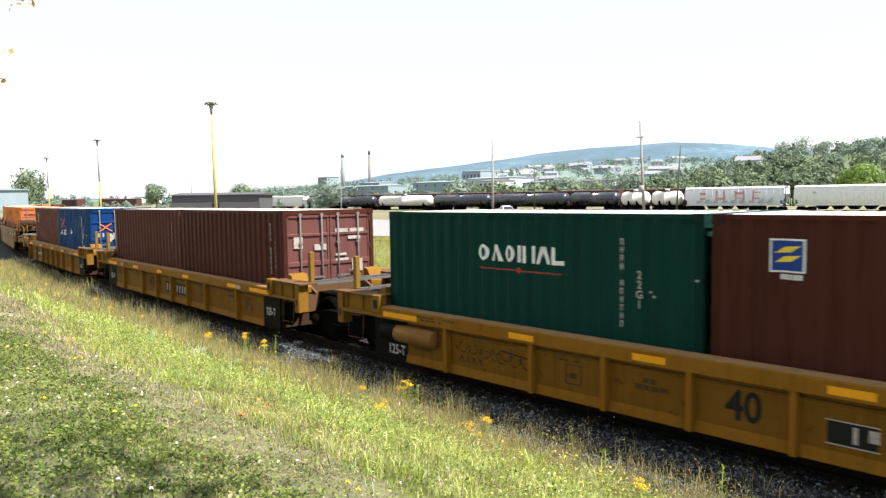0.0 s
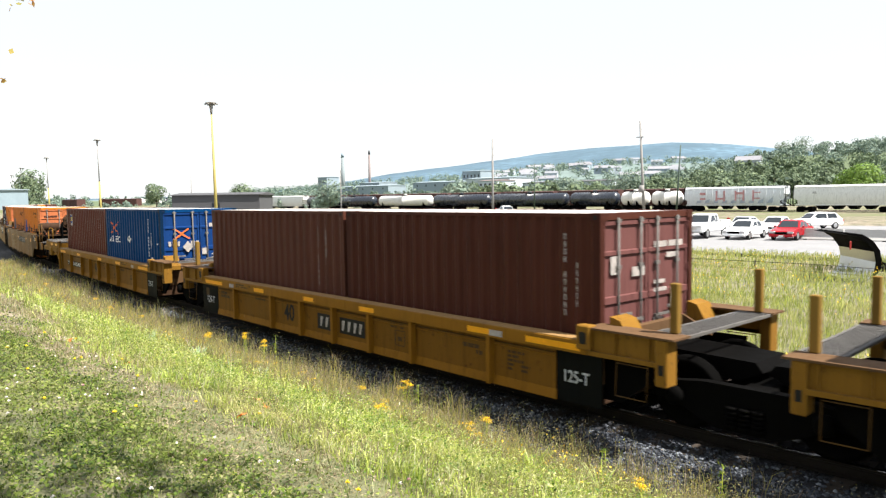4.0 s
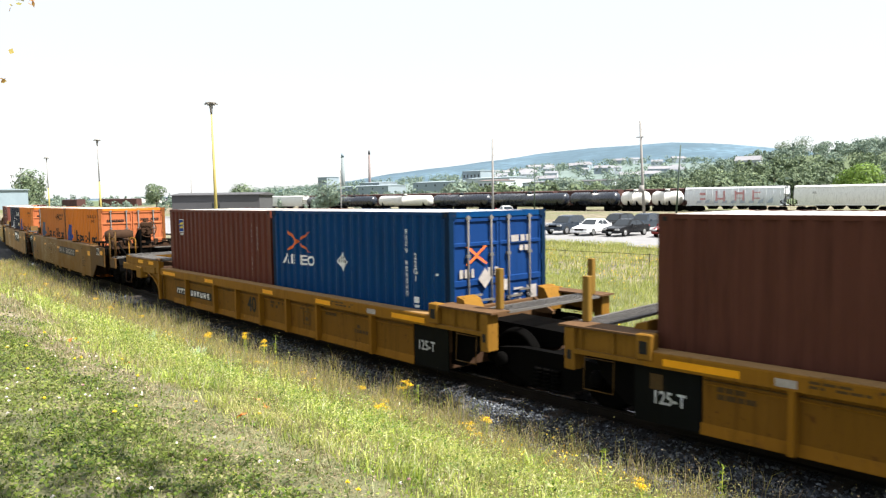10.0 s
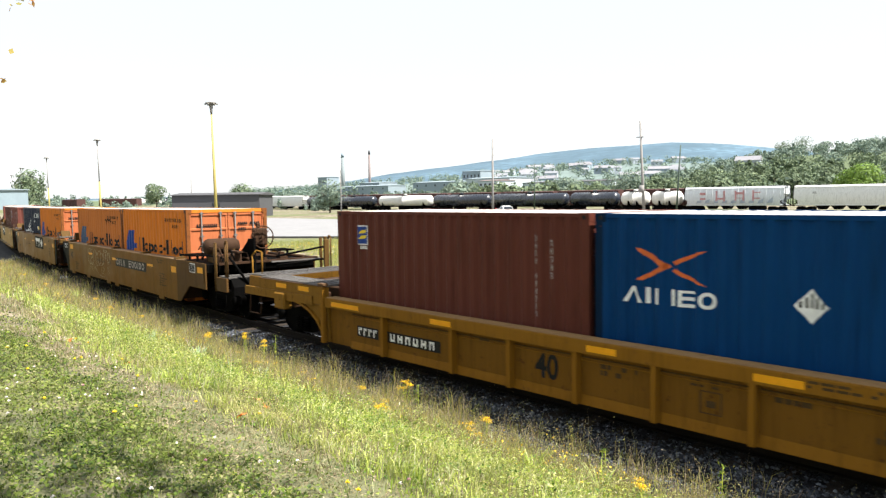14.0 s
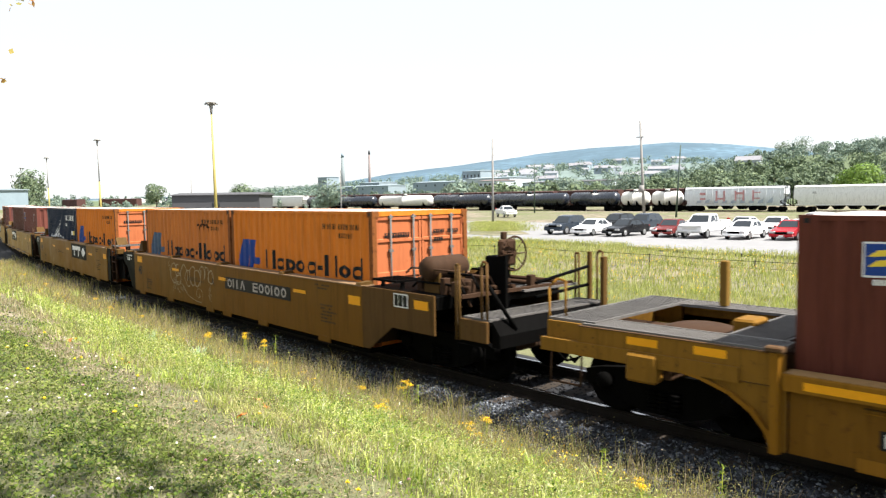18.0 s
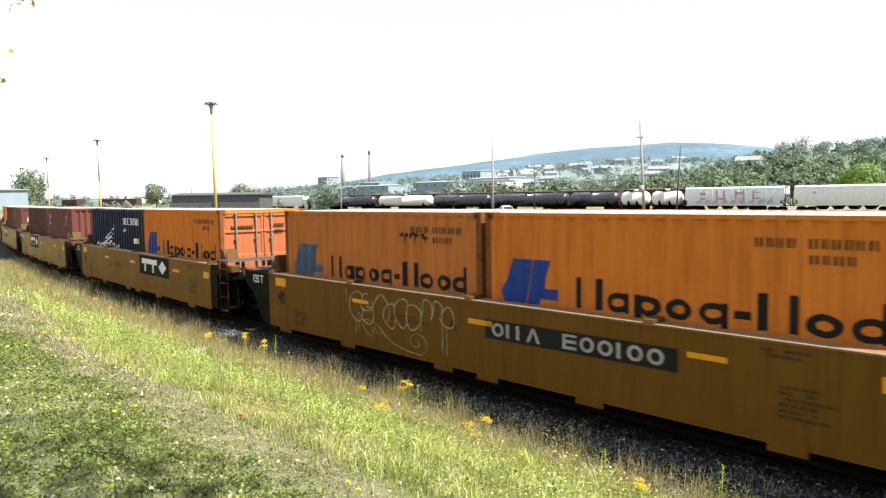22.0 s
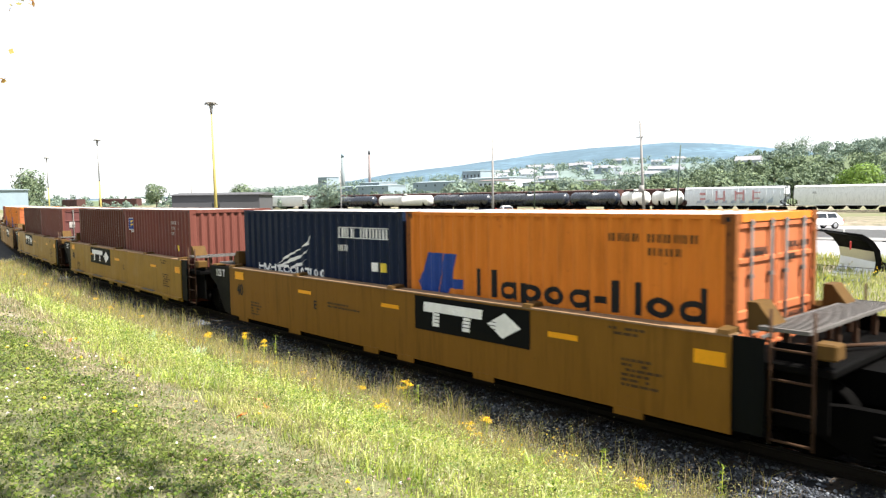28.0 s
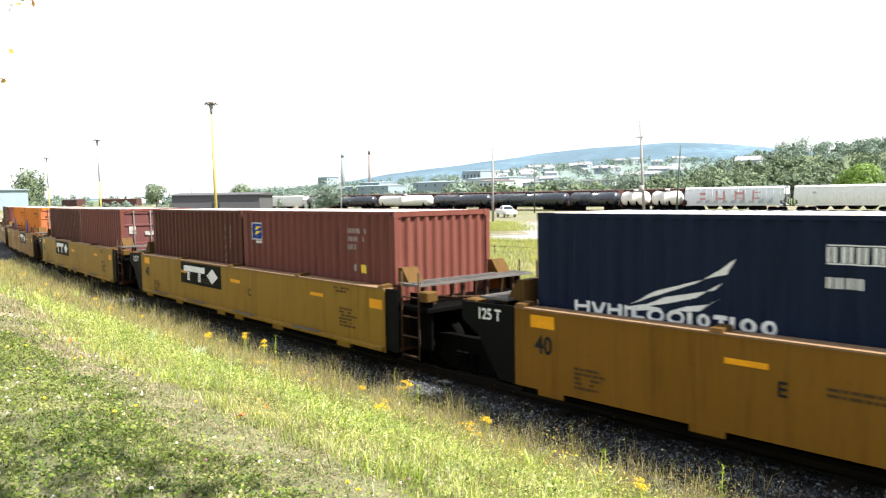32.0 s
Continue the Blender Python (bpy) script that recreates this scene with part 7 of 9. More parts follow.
# the mill with its two chimneys
def chimney(x, y, h, r, coat, rim):
    t = thing("chimney", "tall slender factory chimney", "chimney", "mill chimneys")
    part("stack", tube(bmesh.new(), (0, 0, 0), (0, 0, h - 4), r, r * 0.72, 16), coat, t)
    part("rim", tube(bmesh.new(), (0, 0, h - 4), (0, 0, h), r * 0.74, r * 0.72, 16), rim, t, "darker chimney top")
    t.matrix_basis = pose(x, y, 0)
    return t


# both stack colours are washed grey with the haze before them
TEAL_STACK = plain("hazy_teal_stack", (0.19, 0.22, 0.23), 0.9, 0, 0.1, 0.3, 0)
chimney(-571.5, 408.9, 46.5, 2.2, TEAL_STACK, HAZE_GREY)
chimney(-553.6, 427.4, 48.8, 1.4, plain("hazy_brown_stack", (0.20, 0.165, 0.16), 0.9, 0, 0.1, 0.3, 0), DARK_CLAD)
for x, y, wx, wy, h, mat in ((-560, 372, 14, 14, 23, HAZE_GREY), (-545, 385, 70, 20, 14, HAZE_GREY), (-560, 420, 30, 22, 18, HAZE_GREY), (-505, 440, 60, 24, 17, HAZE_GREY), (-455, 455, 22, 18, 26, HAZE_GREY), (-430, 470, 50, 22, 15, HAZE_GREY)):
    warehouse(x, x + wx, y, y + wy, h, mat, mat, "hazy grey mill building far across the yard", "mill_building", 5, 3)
warehouse(-290, -276, 300, 316, 12.5, PALE_CLAD, BRICK_RED, "pale factory block with a red-brown roof across the yard", "factory", 4, 3)
warehouse(-275, -215, 322, 345, 11.0, PALE_CLAD, DARK_CLAD, "long white factory hall across the yard", "factory", 9, 1)
warehouse(-330, -292, 330, 350, 15.0, PALE_CLAD, HAZE_GREY, "white factory hall across the yard", "factory", 6, 2)
warehouse(-155.0, -141.0, 391, 400, 17.5, PALE_CLAD, DARK_CLAD, "pale hall among the hillside trees", "factory", 6, 1)


# ---- plough blade, old fence ----
def plough():
    t = thing("snow_plough", "black curved steel snow plough blade lying among weeds", "snow plough")
    prof = [(-0.30, 0.0), (0.02, 0.14), (0.20, 0.42), (0.26, 0.80), (0.18, 1.2), (-0.08, 1.58), (-0.46, 1.82), (-0.85, 1.88)]
    bm = bmesh.new()
    back = [(x + 0.06, z + 0.02) for x, z in prof]
    outline = prof + back[::-1]
    prism(bm, outline, "y", -1.7, 1.7)
    part("mouldboard", bm, DARK_STEEL, t, "black painted curved blade")
    bm = bmesh.new()
    inner = [(x - 0.008, z + 0.004) for x, z in prof[:5]]
    prism(bm, inner + [(x + 0.004, z) for x, z in inner][::-1], "y", -1.68, 1.68)
    part("worn_face", bm, CHROME, t, "blade worn to bare bright steel")
    part("cutting_edge", prism(bmesh.new(), [(-0.17, -0.02), (-0.10, -0.02), (0.14, 0.2), (0.08, 0.2)], "y", -1.7, 1.7), CHROME, t)
    for y in (-1.6, -1.05, -0.5, 0.05, 0.6, 1.15, 1.6):
        pts = [(x + 0.06, z + 0.02) for x, z in prof[1:]] + [(x + 0.24, z + 0.06) for x, z in prof[1:]][::-1]
        part("rib", prism(bmesh.new(), pts, "y", y - 0.03, y + 0.03), DARK_STEEL, t)
    part("push_beam", soft_box(0.3, 1.6, -0.5, 0.5, 0.3, 0.5, 0.03), DARK_STEEL, t)
    part("cross_beam", soft_box(0.3, 0.5, -1.4, 1.4, 0.45, 0.7, 0.03), DARK_STEEL, t)
    part("ram", tube(bmesh.new(), (0.4, 0.3, 1.0), (1.5, 0.3, 0.5), 0.07, n=8), DARK_STEEL, t)
    part("marker", soft_box(-0.72, -0.66, -1.74, -1.70, 1.3, 1.62, 0.005), RED_INK, t, "red edge marker")
    return t


plough().matrix_basis = pose(-9.62, 22.95, -0.49, 0, 0, 38)
fence = thing("wire_fence", "old low wire fence with rusty posts in the weeds", "fence")
for k, z in ((0, 0.62), (1, 0.32)):
    bm = bmesh.new()
    pts = [(-44 + 2.6 * i, 21.5 + 0.6 * math.sin(i * 0.3), -0.48 + z + 0.03 * math.sin(i * 2.1)) for i in range(21)]
    bent_rod(bm, pts, 0.011, 5)
    part("wire", bm, RAIL_SIDE, fence)
for i in range(0, 21, 2):
    part("post", tube(bmesh.new(), (-44 + 2.6 * i, 21.5 + 0.6 * math.sin(i * 0.3), -0.5), (-44 + 2.6 * i, 21.5 + 0.6 * math.sin(i * 0.3), 0.22), 0.025, n=6), RAIL_SIDE, fence)


# ---- hills, woods, town ----
def polar(az, r, z=0.0):
    """A place r metres off, az degrees from +y towards -x."""
    return Vector((-math.sin(radians(az)) * r, -9.6 + math.cos(radians(az)) * r, z))


def hill(name, label, mat, azs, ridge, r0, r1, r2, rough):
    """Rolling ground that rises from r0 to a ridge at r1 and falls away to r2."""
    rs = list(np.linspace(r0, r1, 14)) + list(np.linspace(r1, r2, 5))[1:]
    verts, faces = [], []
    for r in rs:
        for az in azs:
            top = np.interp(az, [a for a, _ in ridge], [math.tan(radians(e)) * r1 + 3.0 for _, e in ridge])
            k = (r - r0) / (r1 - r0) if r <= r1 else 1 - 0.5 * (r - r1) / (r2 - r1)
            k = max(0.0, k)
            k = k * k * (3 - 2 * k) if r <= r1 else k
            p = polar(az, r)
            z = -1.5 + (top + 1.5) * k + rough * k * noise.fractal((p.x / (r1 * 0.12), p.y / (r1 * 0.12), 2.0), 1.0, 2.0, 4)
            verts.append((p.x, p.y, z))
    n = len(azs)
    for j in range(len(rs) - 1):
        for i in range(n - 1):
            faces.append((j * n + i, (j + 1) * n + i, (j + 1) * n + i + 1, j * n + i + 1))
    me = bpy.data.meshes.new(name)
    me.from_pydata(verts, [], faces)
    me.polygons.foreach_set("use_smooth", [True] * len(faces))
    me.materials.append(mat)
    ob = tagged(new(name, me), label, "hill", kind="structure")
    return ob, (azs, ridge, r0, r1, rough)


def hill_z(h, az, r):
    azs, ridge, r0, r1, rough = h
    top = np.interp(az, [a for a, _ in ridge], [math.tan(radians(e)) * r1 + 3.0 for _, e in ridge])
    k = min(1.0, max(0.0, (r - r0) / (r1 - r0)))
    k = k * k * (3 - 2 * k)
    p = polar(az, r)
    return -1.5 + (top + 1.5) * k + rough * k * noise.fractal((p.x / (r1 * 0.12), p.y / (r1 * 0.12), 2.0), 1.0, 2.0, 4)


# the far hill's blue is distance haze put into its colour
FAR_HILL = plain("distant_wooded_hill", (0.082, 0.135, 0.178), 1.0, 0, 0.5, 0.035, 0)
NEAR_HILL = plain("wooded_hillside_floor", (0.10, 0.13, 0.07), 1.0, 0, 0.3, 0.05, 0)
hill("far_hill", "wooded hill far behind the town, blue-green with painted haze", FAR_HILL, list(np.linspace(-60, 110, 120)),
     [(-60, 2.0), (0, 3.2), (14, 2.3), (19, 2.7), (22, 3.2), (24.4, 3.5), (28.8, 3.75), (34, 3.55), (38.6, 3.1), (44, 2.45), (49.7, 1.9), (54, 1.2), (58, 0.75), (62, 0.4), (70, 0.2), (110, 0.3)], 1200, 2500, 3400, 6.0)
ob, NH = hill("near_hill", "wooded hillside rising behind the rail yard", NEAR_HILL, list(np.linspace(-60, 110, 110)),
              [(-60, 2.0), (0, 2.9), (14.5, 2.62), (17.8, 2.55), (21, 2.3), (24.4, 1.7), (27.4, 0.95), (30, 0.6), (38.6, 0.25), (43, 0.2), (49.7, 0.1), (62, 0.02), (77, 0.0), (110, 0.0)], 190, 560, 900, 2.0)


def quads_mesh(name, centres, normals_up, sizes, mat, label, category, squash=1.0, kind="stuff", seed=5, tri=False):
    """Many small leaf-like faces at random turns, in one mesh."""
    rs = np.random.RandomState(seed)
    n = len(centres)
    c = np.asarray(centres, float)
    a = rs.normal(size=(n, 3))
    a /= np.linalg.norm(a, axis=1)[:, None]
    b = rs.normal(size=(n, 3))
    if normals_up is not None:
        u = np.asarray(normals_up, float) + a * 0.32
        u /= np.linalg.norm(u, axis=1)[:, None]
        a = b - (b * u).sum(1)[:, None] * u
        a /= np.linalg.norm(a, axis=1)[:, None]
        b = np.cross(u, a)
    b -= (b * a).sum(1)[:, None] * a
    b /= np.linalg.norm(b, axis=1)[:, None]
    s = np.asarray(sizes, float)[:, None] * 0.5
    v = np.stack([c - a * s, c - b * s * squash, c + a * s, c + b * s * squash], axis=1).reshape(-1, 3)
    me = bpy.data.meshes.new(name)
    me.vertices.add(n * 4)
    me.vertices.foreach_set("co", v.ravel())
    me.loops.add(n * 4)
    me.loops.foreach_set("vertex_index", np.arange(n * 4, dtype=np.int32))
    me.polygons.add(n)
    me.polygons.foreach_set("loop_start", np.arange(0, n * 4, 4, dtype=np.int32))
    me.update(calc_edges=True)
    me.materials.append(mat)
    return me


WOOD_LEAF = leafy("woodland_leaves", [(0.085, 0.125, 0.075), (0.13, 0.18, 0.10), (0.20, 0.25, 0.14), (0.105, 0.15, 0.115)], 0.25, 0.8, 0.16)
# paler, bluer copy of the woodland leaves: distance haze in the leaf colour
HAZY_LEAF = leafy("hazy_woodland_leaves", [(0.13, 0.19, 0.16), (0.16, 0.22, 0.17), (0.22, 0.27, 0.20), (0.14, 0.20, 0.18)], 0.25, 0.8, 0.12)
BRIGHT_LEAF = leafy("light_green_leaves", [(0.13, 0.22, 0.03), (0.17, 0.26, 0.05), (0.10, 0.19, 0.03)], 0.3, 0.7, 0.1)
BARK = plain("grey_brown_bark", (0.11, 0.085, 0.065), 0.95, 0, 0.4, 6, 0.8)


def crown_points(rs, base, height, width, n, conifer=False):
    """Leaf places of one crown: lumpy, open and uneven."""
    lumps = []
    k = rs.randint(6, 11)
    for i in range(k):
        q, f = rs.uniform(0, 6.28), rs.uniform(0.35, 0.95)
        rad = width * 0.5 * ((1 - f) * 1.1 if conifer else rs.uniform(0.1, 0.65))
        lumps.append((base[0] + rad * math.cos(q), base[1] + rad * math.sin(q), base[2] + height * f, width * rs.uniform(0.28, 0.42) * ((1.25 - f) if conifer else 1)))
    pick = rs.randint(0, k, n)
    L = np.array(lumps)[pick]
    d = rs.normal(size=(n, 3))
    d /= np.linalg.norm(d, axis=1)[:, None]
    return L[:, :3] + d * L[:, 3:4] * rs.uniform(0.86, 1.02, (n, 1)) * np.array([1, 1, 0.85]), d


rs = np.random.RandomState(11)
near_pts, near_sz, near_up, haze_pts, haze_sz, haze_up, trunks = [], [], [], [], [], [], bmesh.new()
for i in range(1900):
    az = rs.uniform(6, 84) if i % 3 else rs.uniform(10, 46)
    r = rs.uniform(215, 590) ** 1.0
    if az > 48 and rs.rand() < 0.45 or (31 < az < 46 and 290 < r < 480 and rs.rand() < 0.75):
        continue
    if abs(az - 23.1) < 1.0 and 370 < r < 445:
        continue
    z = hill_z(NH, az, r)
    p = polar(az, r, z - 0.3)
    con = rs.rand() < 0.22
    hgt = rs.uniform(4.2, 8.0) * (1.2 if con else 1) * (0.6 if az > 45 else 1)
    wid = hgt * rs.uniform(0.7, 1.1) * (0.6 if con else 1)
    n = 240 if r < 400 else 170
    pts, up = crown_points(rs, p, hgt, wid, n, con)
    sz = rs.uniform(0.7, 1.5, n) * hgt / 8
    # trees beyond 380 m or far left take the haze-tinted leaves
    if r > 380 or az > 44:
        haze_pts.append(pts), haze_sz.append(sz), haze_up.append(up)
    else:
        near_pts.append(pts), near_sz.append(sz), near_up.append(up)
    tube(trunks, p, p + Vector((0, 0, hgt * 0.55)), 0.16, 0.08, 5)
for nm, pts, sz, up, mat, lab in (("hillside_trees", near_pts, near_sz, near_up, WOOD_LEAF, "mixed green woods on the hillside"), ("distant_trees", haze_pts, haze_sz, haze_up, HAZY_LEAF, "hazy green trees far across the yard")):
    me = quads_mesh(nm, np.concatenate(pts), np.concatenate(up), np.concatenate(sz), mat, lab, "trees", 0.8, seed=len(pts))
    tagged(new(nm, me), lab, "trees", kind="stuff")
tagged(part("woodland_trunks", trunks, BARK, None), "thin trunks of the hillside woods", "trees", kind="stuff")


def tree(x, y, z, h, w, n, mat, label, size, seed):
    rs = np.random.RandomState(seed)
    t = thing("tree", label, "tree")
    bm = bmesh.new()
    tube(bm, (0, 0, -0.3), (0.05 * h * 0.3, 0, h * 0.5), h * 0.03, h * 0.018, 8)
    for i in range(6):
        q = rs.uniform(0, 6.28)
        z0 = h * rs.uniform(0.3, 0.5)
        tube(bm, (0.01 * h, 0, z0), (w * 0.3 * math.cos(q), w * 0.3 * math.sin(q), z0 + h * rs.uniform(0.15, 0.35)), h * 0.012, h * 0.005, 6)
    part("trunk", bm, BARK, t)
    pts, up = crown_points(rs, (0, 0, 0), h, w, n)
    me = quads_mesh("crown", pts, up, rs.uniform(0.6, 1.3, n) * size, mat, "", "", 0.7, seed=seed)
    c = new("crown", me)
    c.parent = t
    t.matrix_basis = pose(x, y, z)
    return t


for x, y, h, w, mat, lab in ((-277, 62, 13.0, 13, WOOD_LEAF, "green broadleaf tree beside the yard"), (-232, 49, 6.0, 9, WOOD_LEAF, "green broadleaf tree beside the yard"), (-160, 78, 6.4, 6.5, WOOD_LEAF, "small green tree behind the warehouse"),
                             (-205, 75, 7.6, 6, WOOD_LEAF, "small pointed green tree"), (-150, 96, 7.4, 8, HAZY_LEAF, "hazy green tree behind the warehouse"), (-57, 188, 7.5, 11, BRIGHT_LEAF, "light green bushy tree behind the hopper cars"),
                             (-180, 170, 8, 9, HAZY_LEAF, "hazy green tree behind the tank cars"), (-140, 180, 8, 10, HAZY_LEAF, "hazy green tree behind the tank cars"), (-118, 182, 9, 9, HAZY_LEAF, "hazy green tree behind the tank cars"), (-95, 190, 9, 10, WOOD_LEAF, "green tree behind the tank cars"), (-38, 200, 9, 10, WOOD_LEAF, "green tree behind the hopper cars")):
    tree(x, y, -0.5, h, w, 1900, mat, lab, 0.62 * w / 8, int(abs(x)))
for az, r, h in ((20.8, 560, 13), (19.6, 560, 14.5), (22.5, 555, 9), (15.2, 560, 10)):
    p = polar(az, r, hill_z(NH, az, r))
    tree(p.x, p.y, p.z, h, h * 0.9, 900, WOOD_LEAF, "tall tree standing out on the hilltop", 0.75, int(az * 10))


# houses of the town on the slope
def house(w, d, h, wall, roof):
    t = thing("house", "small pale house on the hillside", "house", "houses of the town")
    part("wall", box(bmesh.new(), -w / 2, w / 2, -d / 2, d / 2, -3, h), wall, t)
    part("roof", prism(bmesh.new(), [(-d / 2 - 0.4, h), (d / 2 + 0.4, h), (0, h + d * 0.32)], "x", -w / 2 - 0.3, w / 2 + 0.3), roof, t)
    for i in range(3):
        x = -w / 2 + w * (i + 0.5) / 3
        part("window", box(bmesh.new(), x - 0.5, x + 0.5, -d / 2 - 0.05, -d / 2, h * 0.35, h * 0.75), GLASS, t)
    return t


# town walls, roofs and slope lean to blue-grey: haze put into their colours
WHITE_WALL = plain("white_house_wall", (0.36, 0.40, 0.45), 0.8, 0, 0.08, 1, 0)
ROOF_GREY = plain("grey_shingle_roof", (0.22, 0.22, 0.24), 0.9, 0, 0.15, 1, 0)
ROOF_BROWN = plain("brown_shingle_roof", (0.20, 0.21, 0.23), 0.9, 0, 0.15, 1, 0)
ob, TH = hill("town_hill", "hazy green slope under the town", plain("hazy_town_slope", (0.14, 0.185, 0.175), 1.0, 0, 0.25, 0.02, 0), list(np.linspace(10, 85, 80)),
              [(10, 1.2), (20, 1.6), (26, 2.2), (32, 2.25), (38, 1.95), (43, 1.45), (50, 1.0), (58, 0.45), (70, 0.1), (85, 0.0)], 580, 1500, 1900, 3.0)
pts, ups, szs = [], [], []
rs = np.random.RandomState(17)
for i in range(900):
    az, r = rs.uniform(22, 62), rs.uniform(640, 1560)
    p = polar(az, r, hill_z(TH, az, min(r, 1500)) - 1)
    hgt = rs.uniform(9, 15)
    cp, up = crown_points(rs, p, hgt, hgt * 0.9, 36)
    pts.append(cp), ups.append(up), szs.append(rs.uniform(1.4, 3.0, 36))
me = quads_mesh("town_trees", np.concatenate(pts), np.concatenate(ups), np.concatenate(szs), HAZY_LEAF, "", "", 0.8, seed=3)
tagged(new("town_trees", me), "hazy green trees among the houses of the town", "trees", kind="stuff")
hh = house(13, 8, 4.2, WHITE_WALL, ROOF_GREY)
hh["label"] = "white house with a grey gabled roof among hillside trees"
hh.matrix_basis = Matrix.Translation(polar(23.1, 440, hill_z(NH, 23.1, 440) + 1.0)) @ pose(0, 0, 0, 0, 0, 12)
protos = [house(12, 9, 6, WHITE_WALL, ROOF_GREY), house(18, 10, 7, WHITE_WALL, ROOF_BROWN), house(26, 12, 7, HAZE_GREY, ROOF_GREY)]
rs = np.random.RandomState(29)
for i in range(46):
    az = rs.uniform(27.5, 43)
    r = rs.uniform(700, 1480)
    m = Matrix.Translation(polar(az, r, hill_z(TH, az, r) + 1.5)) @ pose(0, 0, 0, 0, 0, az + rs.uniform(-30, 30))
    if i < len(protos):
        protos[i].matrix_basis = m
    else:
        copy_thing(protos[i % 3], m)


# ---- plants on the bank ----
def ground_many(x, y):
    d = RADIUS - np.hypot(x, y - RADIUS)
    z = np.interp(d, [b[0] for b in BANK], [b[1] for b in BANK])
    add = np.array([0.05 * noise.noise((float(a) * 0.5, float(b) * 0.5, 0)) + 0.025 * noise.noise((float(a) * 1.7, float(b) * 1.7, 3)) for a, b in zip(x, y)])
    z = z + np.where((d > -30) & (d < -2.3), add, 0.0)
    bed = np.interp(d, [-2.45, -1.75, -1.25], [-0.50, -0.225, -0.20])
    return np.where(d > -2.45, np.maximum(z, bed), z)


def patchy(x, y, scale, seed=0.0):
    """Smooth patches over the ground, 0 to 1."""
    return np.array([0.5 + 0.5 * noise.noise((float(a) * scale, float(b) * scale, seed)) for a, b in zip(x, y)])


def scatter(rs, n, a0, a1, d0, d1, clump=0.0, power=1.0):
    """n places along the track from a0 to a1 and d0 to d1 off it, in clumps."""
    a = a0 + (a1 - a0) * rs.rand(n) ** power
    d = rs.uniform(d0, d1, n)
    if clump:
        k = max(1, n // 14)
        ca, cd = a[:k], d[:k]
        pick = rs.randint(0, k, n)
        a = ca[pick] + rs.normal(0, clump, n)
        edge = rs.normal(0, 0.16, k)
        d = (cd + edge)[pick] + rs.normal(0, clump, n)
    th = a / RADIUS
    return (RADIUS - d) * np.sin(th), RADIUS - (RADIUS - d) * np.cos(th)


def trodden(x, y):
    """How bare the trodden strip along the crest of the bank is, about 0 to 1."""
    d = RADIUS - np.hypot(x, y - RADIUS)
    mid = -6.95 + 0.5 * (patchy(x, y, 0.45, 2.0) - 0.5)
    half = 0.42 + 0.5 * (patchy(x, y, 0.9, 7.0) - 0.5)
    return np.exp(-((d - mid) / half) ** 2) * (0.55 + 0.9 * (patchy(x, y, 2.6, 4.0) - 0.2))


def blades(name, rs, x, y, h, w, bend, mat, label, kind="stuff", category="grass", wind=(0.3, -0.1)):
    """Bent tapering blades of grass in one mesh, three faces each."""
    n = len(x)
    z = ground_many(x, y) - 0.01
    q = rs.uniform(0, 2 * np.pi, n)
    side = np.stack([np.cos(q), np.sin(q), np.zeros(n)], 1) * (w[:, None] * 0.5)
    lean_q = rs.uniform(0, 2 * np.pi, n)
    lean = np.stack([np.cos(lean_q) + wind[0], np.sin(lean_q) + wind[1], np.zeros(n)], 1) * (h * bend)[:, None]
    base = np.stack([x, y, z], 1)
    up = np.zeros((n, 3))
    up[:, 2] = h
    mid = base + up * 0.55 + lean * 0.3
    tip = base + up * (1 - 0.35 * bend[:, None]) + lean
    v = np.stack([base - side, base + side, mid + side * 0.8, mid - side * 0.8, tip], 1).reshape(-1, 3)
    o = np.arange(n, dtype=np.int32)[:, None] * 5
    idx = np.concatenate([o, o + 1, o + 2, o + 3, o + 3, o + 2, o + 4], 1).ravel()
    starts = np.stack([np.arange(n) * 7, np.arange(n) * 7 + 4], 1).ravel().astype(np.int32)
    me = bpy.data.meshes.new(name)
    me.vertices.add(n * 5)
    me.vertices.foreach_set("co", v.ravel())
    me.loops.add(n * 7)
    me.loops.foreach_set("vertex_index", idx.astype(np.int32))
    me.polygons.add(n * 2)
    me.polygons.foreach_set("loop_start", starts)
    me.update(calc_edges=True)
    me.materials.append(mat)
    return tagged(new(name, me), label, category, kind=kind)


LAWN = leafy("clover_lawn", [(0.016, 0.038, 0.009), (0.062, 0.115, 0.015), (0.15, 0.23, 0.025), (0.25, 0.31, 0.05), (0.38, 0.34, 0.19)], 0.36, dry=(0.24, 0.26, 0.08))
DRY = leafy("dry_straw", [(0.26, 0.20, 0.13), (0.46, 0.37, 0.25), (0.34, 0.30, 0.14), (0.60, 0.50, 0.37), (0.20, 0.24, 0.07), (0.14, 0.10, 0.06)], 0.4, dry=(0.36, 0.28, 0.20))
TALL = leafy("tall_meadow_grass", [(0.12, 0.23, 0.03), (0.36, 0.49, 0.06), (0.52, 0.61, 0.11), (0.66, 0.66, 0.25), (0.20, 0.31, 0.05), (0.84, 0.80, 0.58)], 0.42, dry=(0.60, 0.52, 0.24), rough=0.38)
WEED = leafy("brown_seeding_grass", [(0.24, 0.17, 0.11), (0.38, 0.29, 0.19), (0.34, 0.33, 0.12), (0.18, 0.25, 0.06), (0.54, 0.43, 0.31), (0.11, 0.09, 0.05), (0.46, 0.43, 0.10), (0.56, 0.46, 0.10)], 0.4)
